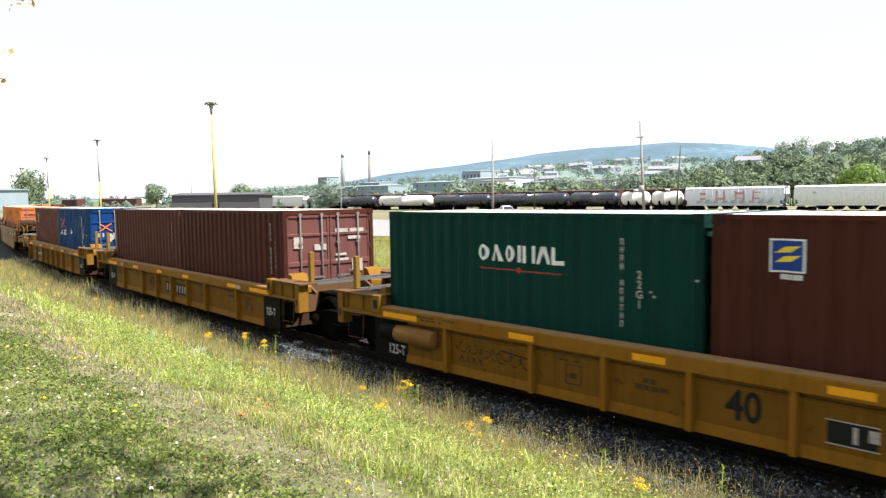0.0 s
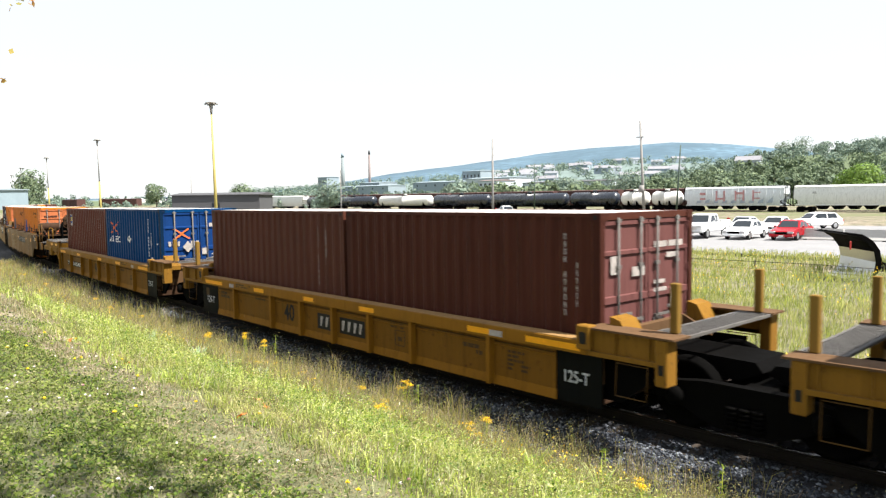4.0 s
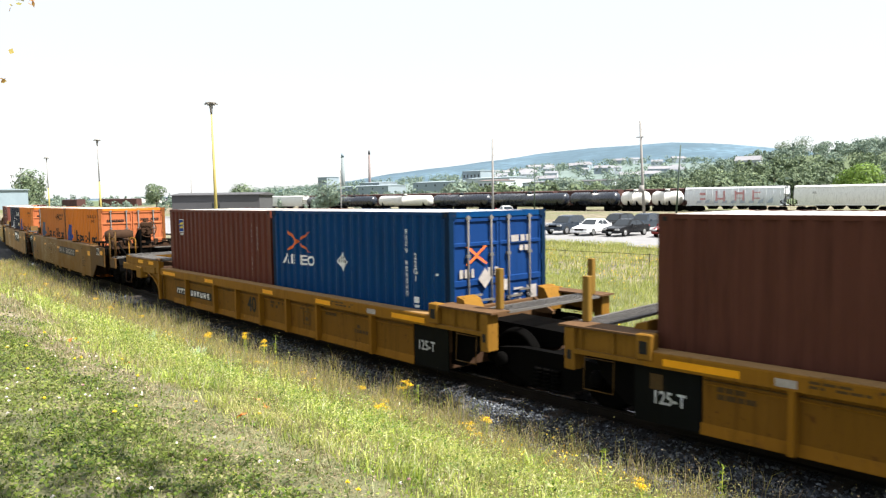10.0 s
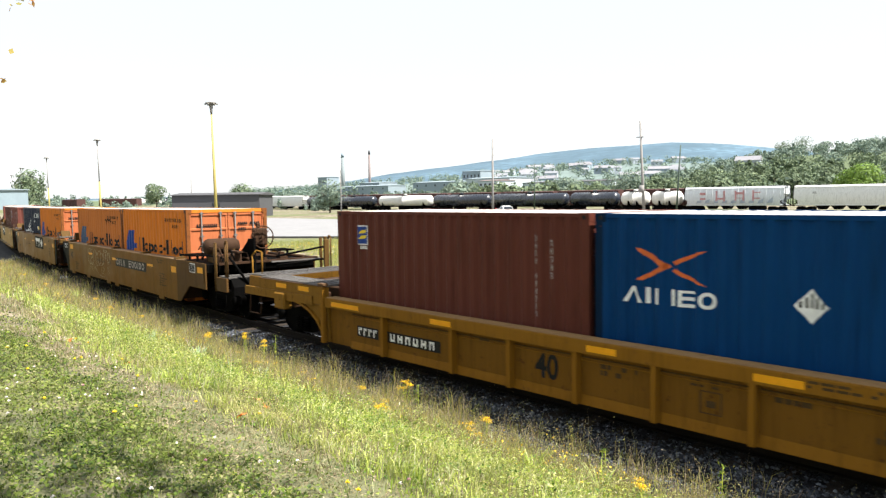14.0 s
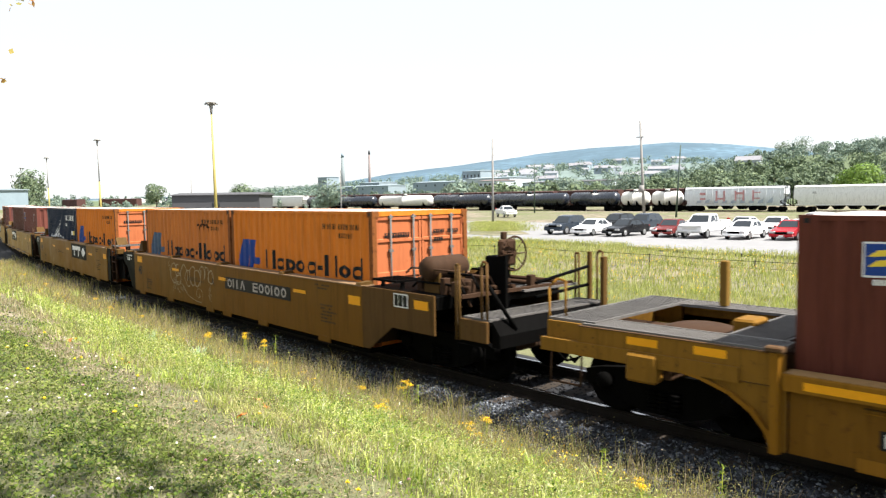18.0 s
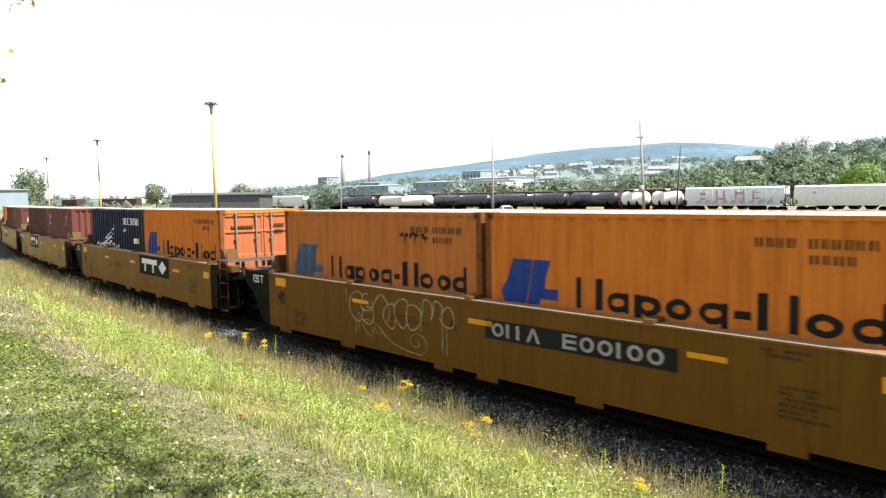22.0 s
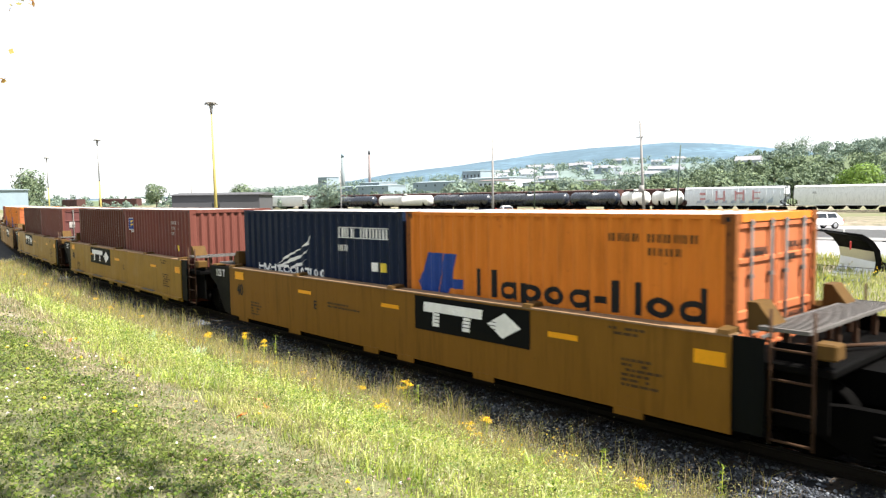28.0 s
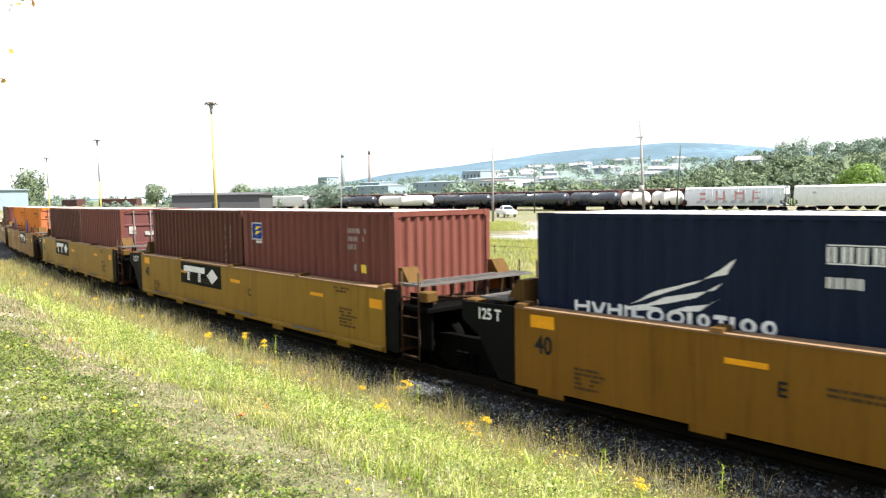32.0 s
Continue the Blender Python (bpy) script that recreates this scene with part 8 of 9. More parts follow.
FIELD = leafy("yard_meadow_grass", [(0.26, 0.32, 0.06), (0.42, 0.47, 0.10), (0.52, 0.52, 0.16), (0.18, 0.25, 0.05), (0.58, 0.53, 0.24)], 0.5, dry=(0.48, 0.44, 0.22))
BROAD = leafy("broad_weed_leaves", [(0.09, 0.17, 0.03), (0.16, 0.27, 0.04), (0.40, 0.46, 0.06), (0.07, 0.13, 0.03), (0.50, 0.50, 0.10)], 0.5)
GOLD = plain("goldenrod_yellow", (0.74, 0.48, 0.025), 0.8, 0, 0.25, 30, 0)
CLOVER = plain("clover_white", (0.62, 0.58, 0.54), 0.8, 0, 0.2, 30, 0)
PINK = plain("clover_pink", (0.45, 0.22, 0.28), 0.8, 0, 0.2, 30, 0)
DANDELION = plain("dandelion_yellow", (0.80, 0.55, 0.02), 0.8, 0, 0.2, 30, 0)

rs = np.random.RandomState(41)
U = rs.uniform
for nm, n, a0, a1, d0, d1, h0, h1, w0, w1, bend, mat, lab, cl in (
        ("lawn", 46000, -9.5, 1.5, -9.4, -7.0, 0.02, 0.075, 0.004, 0.009, 1.1, LAWN, "short clover lawn with dry bits", 0.05),
        ("lawn", 26000, -18, -9.5, -9.4, -6.9, 0.03, 0.09, 0.007, 0.014, 1.0, LAWN, "short clover lawn with dry bits", 0.08),
        ("lawn", 22000, -46, -18, -10.5, -6.5, 0.05, 0.12, 0.016, 0.034, 0.9, LAWN, "short clover lawn with dry bits", 0.15),
        ("mown_strip", 34000, -14, 1.5, -7.9, -6.0, 0.012, 0.05, 0.003, 0.007, 1.2, DRY, "dry mown grass and straw along the bank", 0.08),
        ("mown_strip", 22000, -46, -14, -8.2, -5.0, 0.03, 0.12, 0.010, 0.025, 1.0, DRY, "dry mown grass and straw along the bank", 0.12),
        ("bank_grass", 44000, -12, 1.5, -6.7, -4.8, 0.05, 0.17, 0.005, 0.011, 1.1, TALL, "bright green grass on the bank", 0.09),
        ("tall_grass", 50000, -13, 2.5, -5.9, -2.5, 0.10, 0.29, 0.005, 0.012, 1.15, TALL, "bright green arching grass beside the ballast", 0.10),
        ("tall_grass", 19000, -46, -13, -5.8, -2.9, 0.12, 0.38, 0.011, 0.026, 1.0, TALL, "bright green arching grass beside the ballast", 0.2),
        ("dry_grass", 22000, -14, 2.0, -6.4, -2.6, 0.08, 0.26, 0.003, 0.008, 1.0, DRY, "dry straw-coloured grass on the bank", 0.14),
        ("seeding_grass", 34000, -8, 2.5, -4.5, -2.15, 0.18, 0.46, 0.003, 0.007, 0.6, WEED, "brown seeding grass at the ballast edge", 0.10),
        ("seeding_grass", 34000, -20, -7, -4.8, -2.05, 0.22, 0.54, 0.004, 0.009, 0.6, WEED, "brown seeding grass at the ballast edge", 0.12),
        ("seeding_grass", 34000, -46, -18, -5.4, -1.95, 0.20, 0.52, 0.009, 0.018, 0.45, WEED, "brown seeding grass at the ballast edge", 0.2),
        ("yard_meadow", 60000, -34, 5, 3.0, 13, 0.08, 0.36, 0.008, 0.02, 0.8, FIELD, "weedy meadow between the track and the lot", 0.35),
        ("yard_meadow", 60000, -50, 6, 12, 31, 0.08, 0.38, 0.015, 0.034, 0.8, FIELD, "weedy meadow between the track and the lot", 0.5)):
    x, y = scatter(rs, n, a0, a1, d0, d1, cl)
    hh = U(h0, h1, n)
    if nm == "yard_meadow":
        keep = y < 30.0 + np.where(x < -25, 2.0, 0)
        x, y, hh = x[keep], y[keep], hh[keep]
        n = len(x)
    else:
        p = patchy(x, y, 1.4, len(nm))
        d = RADIUS - np.hypot(x, y - RADIUS)
        bare = trodden(x, y) + 0.4 * (rs.rand(n) - 0.5) > 0.42
        keep = (p > 0.34) | (rs.rand(n) < 0.45)
        if nm in ("lawn", "bank_grass"):
            keep &= ~bare | (rs.rand(n) < 0.16)
        x, y, hh = x[keep], y[keep], (hh * (0.35 + 1.3 * p))[keep]
        n = len(x)
    blades(nm, rs, x, y, hh, U(w0, w1, n), U(0.1, 1.0, n) * bend, mat, lab)

# an island of grass on the lot, round the foot of a utility pole
n = 9000
f, g = rs.rand(n), rs.normal(0, 1.0, n)
x, y = -45 - 16 * f + 1.7 * g * 0.74, 41 + 17.2 * f + 1.7 * g * 0.68
blades("lot_grass", rs, x, y, U(0.1, 0.4, n), U(0.02, 0.045, n), U(0.2, 0.9, n), FIELD, "strip of weeds growing on the lot")

# small leaves and chaff: turned up to the light, low in the lawn, higher in the weeds
def leaflets(name, n, a0, a1, d0, d1, cl, z0, z1, s0, s1, mat, label, category, squash, seed, up=1.0):
    x, y = scatter(rs, n, a0, a1, d0, d1, cl)
    keep = (trodden(x, y) + 0.4 * (rs.rand(n) - 0.5) < 0.42) | (rs.rand(n) < (1.0 if mat is DRY else 0.24))
    x, y = x[keep], y[keep]
    n = len(x)
    z = ground_many(x, y) + U(z0, z1, n) * (0.4 + 1.1 * patchy(x, y, 1.1, seed))
    face = rs.normal(0, 0.5, (n, 3)) + np.array([0.0, 0.0, up])
    me = quads_mesh(name, np.stack([x, y, z], 1), face, U(s0, s1, n), mat, "", "", squash, seed=seed)
    tagged(new(name, me), label, category, kind="stuff")


leaflets("seed_heads", 54000, -30, 2.5, -4.0, -2.05, 0.07, 0.14, 0.56, 0.008, 0.022, WEED, "brown feathery seed heads at the ballast edge", "grass", 0.5, 8, 0.4)
leaflets("seed_heads", 54000, -12, 2.5, -4.2, -2.2, 0.06, 0.08, 0.48, 0.006, 0.018, WEED, "brown feathery seed heads at the ballast edge", "grass", 0.45, 18, 0.4)
leaflets("clover_leaves", 80000, -11, 1.5, -9.4, -6.9, 0.06, 0.004, 0.055, 0.012, 0.034, LAWN, "small round clover leaves in the lawn", "clover", 0.85, 9)
leaflets("clover_leaves", 30000, -24, -11, -9.4, -6.6, 0.10, 0.01, 0.06, 0.018, 0.04, LAWN, "small round clover leaves in the lawn", "clover", 0.85, 19)
leaflets("weed_leaves", 40000, -13, 2.0, -6.4, -2.4, 0.09, 0.03, 0.30, 0.012, 0.042, BROAD, "small green weed leaves among the grass", "weeds", 0.45, 10)
leaflets("weed_leaves", 42000, -16, 2.0, -6.6, -2.3, 0.16, 0.04, 0.34, 0.010, 0.034, TALL, "yellow-green weed leaves among the grass", "weeds", 0.4, 20)
leaflets("weed_leaves", 22000, -46, -12, -6.0, -2.5, 0.22, 0.05, 0.34, 0.02, 0.07, TALL, "yellow-green weed leaves among the grass", "weeds", 0.45, 21)
leaflets("dry_litter", 30000, -14, 1.5, -8.0, -5.8, 0.12, 0.0, 0.025, 0.008, 0.042, DRY, "straw, dead leaves and grit on the bare strip", "litter", 0.35, 23)
leaflets("weed_leaves", 5000, -13, 2.0, -7.4, -6.0, 0.05, 0.004, 0.05, 0.015, 0.045, BROAD, "small green weed leaves on the bare strip", "weeds", 0.5, 22)
# straw and dead bits on the mown strip
n = 12000
x, y = scatter(rs, n, -12, 1.5, -7.5, -6.2, 0.15)
z = ground_many(x, y) + U(0.0, 0.02, n)
me = quads_mesh("dead_litter", np.stack([x, y, z], 1), None, U(0.02, 0.07, n), DRY, "", "", 0.18, seed=12)
tagged(new("dead_litter", me), "dead straw and leaf litter on the ground", "litter", kind="stuff")
# flowers scattered in the yard meadow and along the far bank
n = 5200
x, y = scatter(rs, n, -45, 4, 4, 28, 0.45)
z = ground_many(x, y) + U(0.12, 0.4, n)
me = quads_mesh("meadow_flowers", np.stack([x, y, z], 1), None, U(0.025, 0.06, n), GOLD, "", "", 0.9, seed=13)
tagged(new("meadow_flowers", me), "small yellow flowers in the yard meadow", "flowers", kind="stuff")
n = 4200
x, y = scatter(rs, n, -44, -3, -5.2, -2.4, 0.07)
z = ground_many(x, y) + U(0.15, 0.42, n)
me = quads_mesh("bank_flowers", np.stack([x, y, z], 1), None, U(0.008, 0.024, n), GOLD, "", "", 0.9, seed=14)
tagged(new("bank_flowers", me), "scattered yellow flowers along the bank", "flowers", kind="stuff")

# ballast stones
bm = bmesh.new()
bmesh.ops.create_icosphere(bm, subdivisions=1, radius=1.0)
ico_v = np.array([v.co[:] for v in bm.verts])
ico_f = np.array([[v.index for v in f.verts] for f in bm.faces], dtype=np.int32)
bm.free()


def stones(name, rs, x, y, z, size, mat, label):
    n = len(x)
    k = len(ico_v)
    v = ico_v[None] * rs.uniform(0.6, 1.25, (n, k, 1)) * (size[:, None, None]) * rs.uniform(0.6, 1.2, (n, 1, 3))
    q = rs.uniform(0, 6.28, n)
    c, s = np.cos(q)[:, None], np.sin(q)[:, None]
    vx, vy = v[:, :, 0] * c - v[:, :, 1] * s, v[:, :, 0] * s + v[:, :, 1] * c
    v = np.stack([vx + x[:, None], vy + y[:, None], v[:, :, 2] * 0.8 + z[:, None]], 2).reshape(-1, 3)
    f = (ico_f[None] + (np.arange(n, dtype=np.int32) * k)[:, None, None]).reshape(-1, 3)
    me = bpy.data.meshes.new(name)
    me.vertices.add(len(v))
    me.vertices.foreach_set("co", v.ravel())
    me.loops.add(f.size)
    me.loops.foreach_set("vertex_index", f.ravel().astype(np.int32))
    me.polygons.add(len(f))
    me.polygons.foreach_set("loop_start", np.arange(0, f.size, 3, dtype=np.int32))
    me.update(calc_edges=True)
    me.materials.append(mat)
    return tagged(new(name, me), label, "ballast", kind="stuff")


def stone_mat():
    m, n, l, b = nodes_of("ballast_stone")
    geo = n.new("ShaderNodeNewGeometry")
    r = ramp_node(n, l, geo.outputs["Random Per Island"], 0.0, 1.0, (0.022, 0.026, 0.034, 1), (0.24, 0.265, 0.30, 1))
    e = r.color_ramp.elements.new(0.78)
    e.color = (0.085, 0.096, 0.118, 1)
    t = noise_node(n, l, 40, 5, 0.7)
    l.new(mix_node(n, l, ramp_node(n, l, t.outputs[0], 0.3, 0.7).outputs[0], r.outputs[0], (0.6, 0.58, 0.55), "MULTIPLY"), b.inputs["Base Color"])
    b.inputs["Roughness"].default_value = 0.7
    b.inputs["Specular IOR Level"].default_value = 0.2
    bump_node(n, l, t.outputs[0], 0.4, 0.005, b)
    return m


BALLAST_STONE = stone_mat()
# dark copy of the stone: shade under the train put into its colour
SHADED_STONE = plain("oil_darkened_stone", (0.022, 0.022, 0.024), 0.7, 0, 0.5, 18, 0.4)
for n, a0, a1, s0, s1, d0, d1, mat in ((24000, -16, 4.5, 0.013, 0.030, -2.75, -1.25, BALLAST_STONE), (6000, -46, -16, 0.03, 0.05, -2.55, -1.25, BALLAST_STONE), (11000, -16, 4.5, 0.015, 0.034, -1.3, 0.9, SHADED_STONE), (4000, -16, 4.5, 0.015, 0.034, -1.5, -0.9, BALLAST_STONE)):
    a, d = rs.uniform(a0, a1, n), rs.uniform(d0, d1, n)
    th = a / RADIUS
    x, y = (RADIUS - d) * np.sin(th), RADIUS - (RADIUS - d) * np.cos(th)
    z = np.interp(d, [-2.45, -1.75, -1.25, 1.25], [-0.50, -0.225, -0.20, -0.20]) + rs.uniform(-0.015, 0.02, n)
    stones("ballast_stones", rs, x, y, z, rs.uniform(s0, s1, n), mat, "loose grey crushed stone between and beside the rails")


# ---- single plants and flowers ----
def goldenrod(seed, h=0.6, heads=3, spread_w=0.14):
    rs = np.random.RandomState(seed)
    t = thing("goldenrod", "flowering goldenrod with yellow plumes on green stems", "wildflower", "goldenrod on the bank")
    leaves = []
    for k in range(heads):
        flowers = []
        q = rs.uniform(0, 6.28)
        dx, dy = spread_w * math.cos(q) * rs.uniform(0.2, 1), spread_w * math.sin(q) * rs.uniform(0.2, 1)
        hh = h * rs.uniform(0.8, 1.05)
        bm = bmesh.new()
        tube(bm, (dx * 0.2, dy * 0.2, -0.03), (dx, dy, hh), 0.005, 0.003, 5)
        part("stem", bm, BROAD, t)
        for i in range(26):
            f = rs.uniform(0.15, 0.92)
            leaves.append((dx * f + rs.normal(0, 0.03), dy * f + rs.normal(0, 0.03), hh * f))
        for arm in range(4):
            qa, la, lr = rs.uniform(0, 6.28), rs.uniform(0.01, 0.05), rs.uniform(0.020, 0.034)
            for i in range(34):
                v = rs.normal(0, 1, 3) * lr * (1, 1, 0.45)
                flowers.append((dx + la * math.cos(qa) + v[0], dy + la * math.sin(qa) + v[1], hh - 0.25 * la + v[2]))
        me = quads_mesh("plume", np.array(flowers), None, rs.uniform(0.008, 0.017, len(flowers)), GOLD, "", "", 0.9, seed=seed + 1 + k)
        o = new("plume", me)
        o.parent, o["label"] = t, "bright yellow flower plume"
    me = quads_mesh("leaves", np.array(leaves), None, rs.uniform(0.03, 0.07, len(leaves)), BROAD, "", "", 0.25, seed=seed)
    o = new("leaves", me)
    o.parent = t
    return t


gr = [goldenrod(3, 0.46, 2, 0.06), goldenrod(4, 0.34, 1, 0.03), goldenrod(5, 0.66, 3, 0.07)]
SPOTS = [(-9.07, -2.7, 0), (-8.5, -2.75, 1), (-13.8, -2.35, 2), (-6.47, -2.88, 1), (-6.16, -3.02, 1), (-6.6, -2.45, 0), (-12.2, -2.5, 1), (-11.25, -2.5, 1), (-6.9, -2.5, 1), (-2.9, -4.6, 1), (-4.12, -2.55, 1),
         (-15.5, -2.45, 0), (-15.2, -2.6, 0), (-24.1, -2.5, 0), (-13.49, -2.75, 1), (-13.5, -3.1, 1), (-8.3, -2.45, 2), (-5.75, -4.9, 1), (-12.9, -2.4, 2), (-12.5, -2.6, 1), (-10.2, -3.0, 1), (-9.7, -3.4, 1), (-10.9, -3.6, 1),
         (-18.4, -3.0, 0), (-21.0, -3.0, 0), (-28, -3.2, 0), (-33, -3.2, 0), (-3.9, -3.0, 1), (-14.3, -3.4, 1), (-31.2, -3.4, 0), (-7.4, -3.5, 1), (-11.8, -3.1, 1)]
for i, (a, d, k) in enumerate(SPOTS):
    p = along(a, d)
    m = pose(p.x, p.y, ground_z(p.x, p.y), 0, 0, 57 * i)
    if i in (0, 1, 2):
        gr[i].matrix_basis = m
    else:
        copy_thing(gr[k], m)


def clump(seed, h, n, mat, name, label, cat):
    rs = np.random.RandomState(seed)
    bm = bmesh.new()
    for i in range(n):
        q, l = rs.uniform(0, 6.28), h * rs.uniform(0.6, 1.0)
        r = l * rs.uniform(0.15, 0.5)
        w = 0.007
        sx, sy = -math.sin(q) * w, math.cos(q) * w
        p = [Vector((r * f * f * math.cos(q) + 0.02 * math.cos(q), r * f * f * math.sin(q) + 0.02 * math.sin(q), l * f * (1 - 0.25 * f))) for f in (0, 0.4, 0.75, 1.0)]
        ws = (1, 1, 0.7, 0.05)
        vs = [(bm.verts.new(c + Vector((sx, sy, 0)) * k), bm.verts.new(c - Vector((sx, sy, 0)) * k)) for c, k in zip(p, ws)]
        for a, b in zip(vs, vs[1:]):
            bm.faces.new((a[0], a[1], b[1], b[0]))
    return tagged(part(name, bm, mat, None), label, cat)


p = along(-24.0, -3.1)
c0 = clump(2, 1.0, 60, TALL, "reed_clump", "tall pale green reed clump on the bank", "reeds")
c0.matrix_basis = pose(p.x, p.y, ground_z(p.x, p.y))
for i, (a, d, s) in enumerate(((-7.0, -3.0, 0.6), (-7.6, -3.3, 0.55), (-4.0, -4.6, 0.5), (-3.6, -4.1, 0.55), (-8.3, -4.4, 0.5), (-5.6, -3.4, 0.55))):
    p = along(a, d)
    o = clump(20 + i, s, 40, TALL, "grass_tussock", "bright green arching tussock of grass", "grass")
    o.matrix_basis = pose(p.x, p.y, ground_z(p.x, p.y))


# glints on glossy blades are put into this pale bluish green
GLINT_BLADE = leafy("pale_glossy_grass", [(0.42, 0.56, 0.34), (0.62, 0.72, 0.58), (0.36, 0.52, 0.22)], 0.35, 0.25)
rs = np.random.RandomState(52)
for i in range(11):
    p = along(-10.6 + rs.normal(0, 1.0), -4.55 + rs.normal(0, 0.35))
    o = clump(200 + i, 0.42, 34, GLINT_BLADE, "grass_tussock", "glossy tussock of grass on the bank, coloured by glints", "grass")
    o.matrix_basis = pose(p.x, p.y, ground_z(p.x, p.y))


def mullein(seed, h):
    rs = np.random.RandomState(seed)
    t = thing("tall_weed", "thin dark green weed with a spiky top", "weed")
    part("stem", tube(bmesh.new(), (0, 0, -0.03), (0.02, 0, h), 0.007, 0.004, 5), BROAD, t)
    pts = np.stack([rs.normal(0, 0.025, 70), rs.normal(0, 0.025, 70), h * rs.uniform(0.25, 1.02, 70)], 1)
    o = new("leaves", quads_mesh("leaves", pts, None, rs.uniform(0.03, 0.07, 70), BROAD, "", "", 0.3, seed=seed))
    o.parent = t
    return t


for i, (a, d, h) in enumerate(((-3.35, -2.25, 0.62), (-4.75, -2.35, 0.5), (-8.15, -2.35, 0.62), (-12.6, -2.3, 0.8), (-9.0, -3.6, 0.45))):
    p = along(a, d)
    mullein(60 + i, h).matrix_basis = pose(p.x, p.y, ground_z(p.x, p.y))


def blossom(mat, name, label, r):
    t = thing(name, label, "flower", name + "s in the lawn")
    bm = bmesh.new()
    for i in range(26):
        v = Vector(np.random.RandomState(i).normal(size=3)).normalized()
        v.z = abs(v.z)
        tube(bm, (0, 0, 0.05), Vector((0, 0, 0.05)) + v * r, r * 0.28, r * 0.05, 4)
    part("petals", bm, mat, t)
    part("stem", tube(bmesh.new(), (0, 0, -0.02), (0, 0, 0.05), 0.002, n=4), BROAD, t)
    return t


fl = [blossom(CLOVER, "clover_flower", "white clover flower head in the lawn", 0.014), blossom(DANDELION, "dandelion", "yellow dandelion flower in the lawn", 0.017), blossom(PINK, "red_clover", "pinkish clover flower head in the lawn", 0.014)]
rs = np.random.RandomState(77)
for i in range(130):
    k = 0 if rs.rand() < 0.55 else (1 if rs.rand() < 0.7 else 2)
    a, d = rs.uniform(-12, -1.5), rs.uniform(-9.0, -6.0 if k == 0 else -5.4)
    p = along(a, d)
    m = pose(p.x, p.y, ground_z(p.x, p.y) + 0.015, rs.uniform(-20, 20), rs.uniform(-20, 20), rs.uniform(0, 360))
    if i < 3:
        fl[i].matrix_basis = m
    else:
        copy_thing(fl[k], m)


def fallen_leaf(seed):
    rs = np.random.RandomState(seed)
    bm = bmesh.new()
    pts = []
    for i in range(10):
        q = 2 * math.pi * i / 10
        r = 0.05 if i % 2 == 0 else 0.026
        pts.append((r * math.cos(q) * 1.2, r * math.sin(q), 0.012 * math.sin(2 * q) + 0.01))
    prism_v = [bm.verts.new(p) for p in pts]
    low = [bm.verts.new((x, y, z - 0.002)) for x, y, z in pts]
    bm.faces.new(prism_v)
    bm.faces.new(low[::-1])
    for i in range(10):
        j = (i + 1) % 10
        bm.faces.new((prism_v[i], low[i], low[j], prism_v[j]))
    return bm


ORANGE_LEAF = plain("fallen_orange_leaf", (0.62, 0.17, 0.04), 0.7, 0, 0.3, 30, 0)
f0 = tagged(part("fallen_leaf", fallen_leaf(1), ORANGE_LEAF, None), "curled orange fallen leaf on the bank", "leaf", "fallen leaves")
for i, (a, d) in enumerate(((-6.05, -6.1), (-6.35, -6.05), (-6.9, -5.9), (-8.6, -6.5), (-5.6, -6.6), (-10.5, -6.6))):
    p = along(a, d)
    m = pose(p.x, p.y, ground_z(p.x, p.y) + 0.03, 12 * i - 20, 15, 70 * i)
    if i == 0:
        f0.matrix_basis = m
    else:
        copy_thing(f0, m)

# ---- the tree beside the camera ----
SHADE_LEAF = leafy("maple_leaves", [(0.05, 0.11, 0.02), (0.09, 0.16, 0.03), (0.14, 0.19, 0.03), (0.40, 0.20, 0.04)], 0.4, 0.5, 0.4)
SPRAY_LEAF = leafy("turning_maple_leaves", [(0.16, 0.24, 0.12), (0.55, 0.45, 0.10), (0.60, 0.27, 0.12), (0.30, 0.34, 0.14)], 0.6, 0.5, 0.4)
shade = thing("shade_tree", "broadleaf tree spreading over the bank, its leaves turning", "tree")
bm = bmesh.new()
tube(bm, (-10.8, -10.4, 1.2), (-10.4, -10.0, 5.5), 0.24, 0.18, 12)
tube(bm, (-10.4, -10.0, 5.5), (-8.0, -8.2, 8.6), 0.18, 0.10, 10)
tube(bm, (-8.0, -8.2, 8.6), (0.9, -6.8, 9.8), 0.10, 0.03, 8)
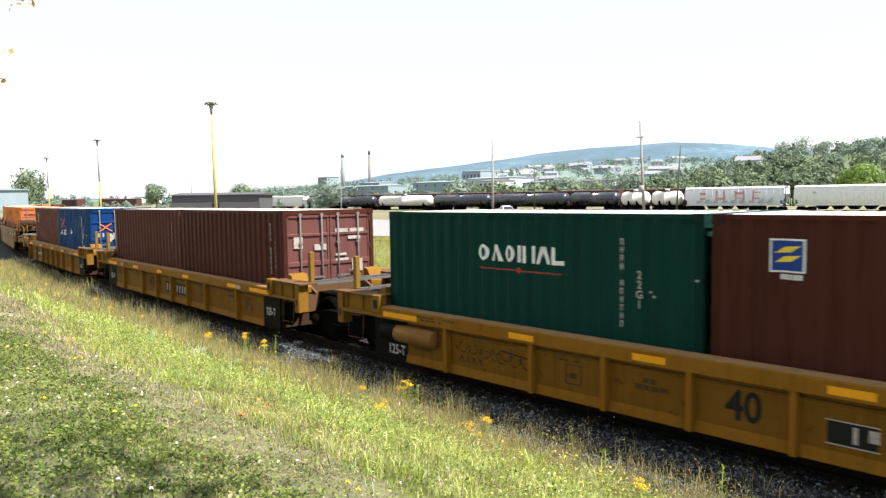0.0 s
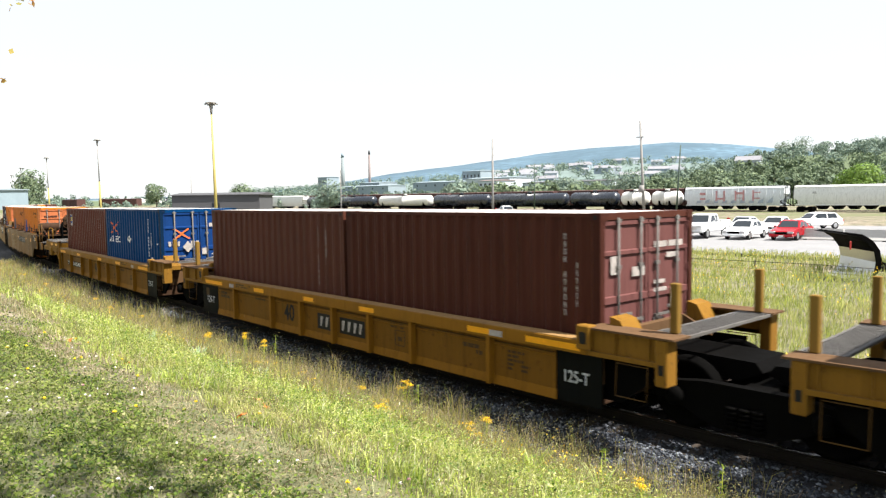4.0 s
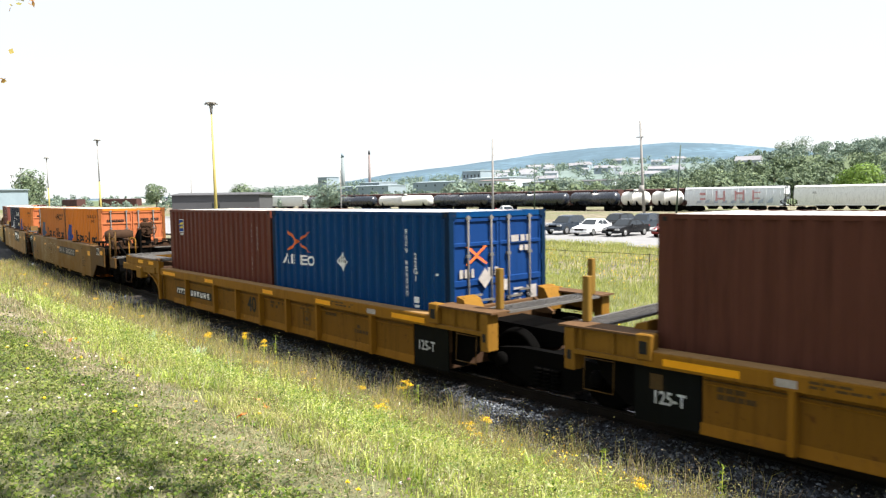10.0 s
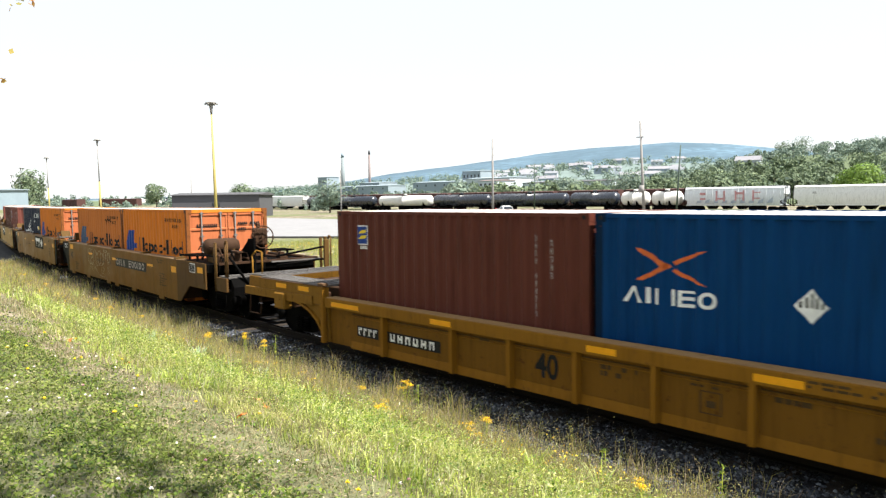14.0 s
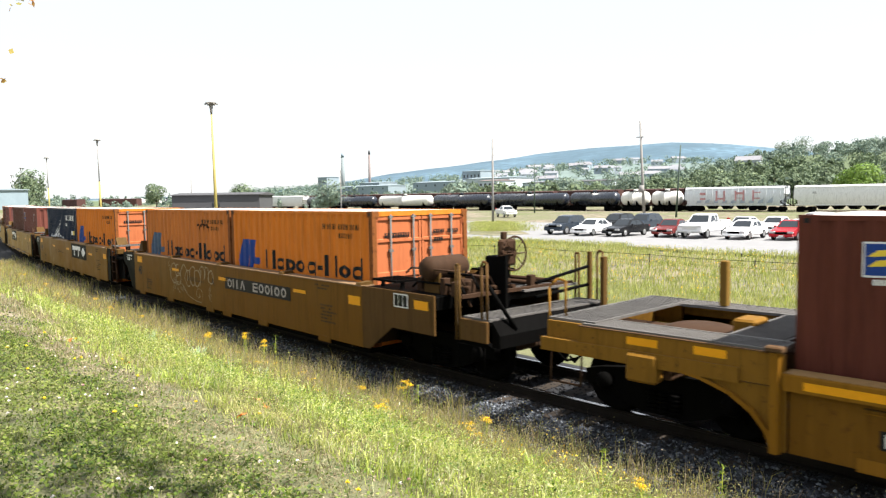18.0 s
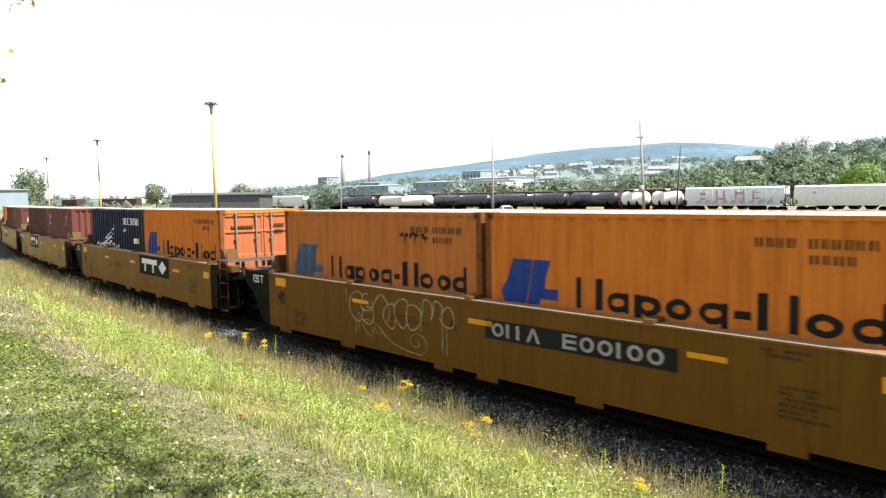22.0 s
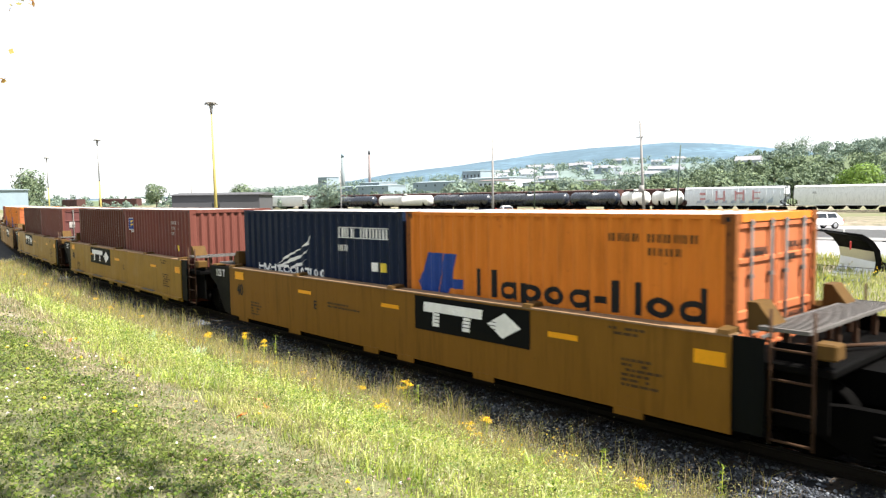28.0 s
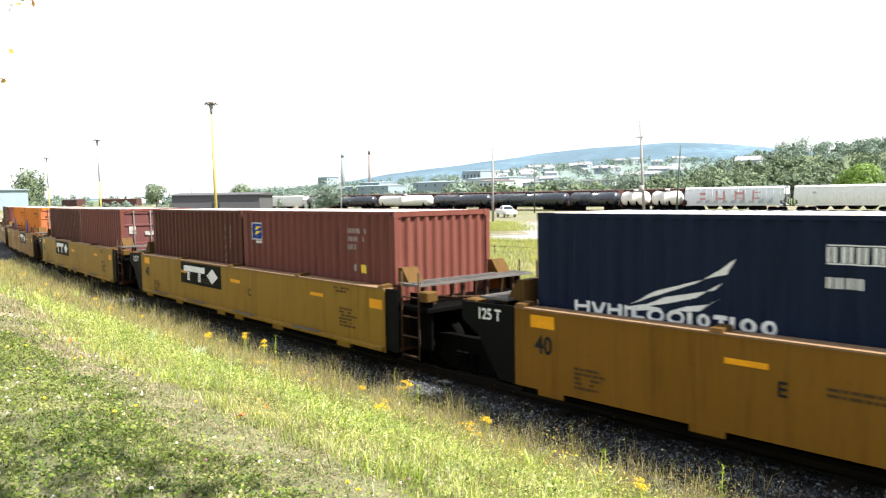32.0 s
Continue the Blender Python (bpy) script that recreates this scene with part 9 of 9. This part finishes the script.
tube(bm, (-8.0, -8.2, 8.6), (-7.0, -8.0, 11.0), 0.08, 0.03, 8)
tube(bm, (-10.4, -10.0, 5.5), (-9.6, -8.9, 6.2), 0.07, 0.04, 8)
tube(bm, (-10.4, -10.0, 5.5), (-12.2, -10.6, 8.6), 0.13, 0.05, 8)
tube(bm, (-10.4, -10.0, 5.5), (-10.0, -12.0, 8.6), 0.12, 0.04, 8)
part("trunk", bm, BARK, shade)
rs = np.random.RandomState(5)
pts = []
for cx, cy, cz, r, n in ((0.9, -6.3, 9.8, 1.2, 230), (0.1, -6.9, 10.0, 1.2, 260), (1.5, -7.2, 9.6, 1.1, 260), (-0.7, -7.3, 10.0, 1.2, 240), (-2.6, -7.4, 10.0, 1.0, 120), (-4.2, -7.4, 10.0, 1.4, 420), (-8.0, -8.0, 9.8, 1.8, 800), (-10.0, -10.0, 9.8, 2.2, 900), (-12.2, -10.6, 9.0, 1.8, 700), (-10.0, -12.0, 9.0, 2.0, 700)):
    d = rs.normal(size=(n, 3))
    d /= np.linalg.norm(d, axis=1)[:, None]
    pts.append(np.array([cx, cy, cz]) + d * r * rs.uniform(0.25, 1.0, (n, 1)) * np.array([1, 1, 0.6]))
me = quads_mesh("crown", np.concatenate(pts), None, rs.uniform(0.10, 0.2, sum(len(q) for q in pts)), SHADE_LEAF, "", "", 0.75, seed=6)
o = new("crown", me)
o.parent = shade
tw = bmesh.new()
sprays = []
for tip, n, rad in (((-8.0, -7.50, 5.06), 12, 0.07), ((-8.25, -7.68, 4.60), 6, 0.06), ((-8.25, -7.72, 4.30), 7, 0.05)):
    tube(tw, (-9.6, -8.9, 6.2), tip, 0.008, 0.003, 5)
    c = np.array(tip)
    sprays.append(c + rs.normal(0, rad, (n, 3)) * np.array([1, 1, 0.5]))
part("twig", tw, BARK, shade)
me = quads_mesh("spray", np.concatenate(sprays), None, rs.uniform(0.05, 0.085, sum(len(q) for q in sprays)), SPRAY_LEAF, "", "", 0.7, seed=7)
o = new("leaf_spray", me)
o.parent, o["label"] = shade, "hanging leaves turning orange"

motions()
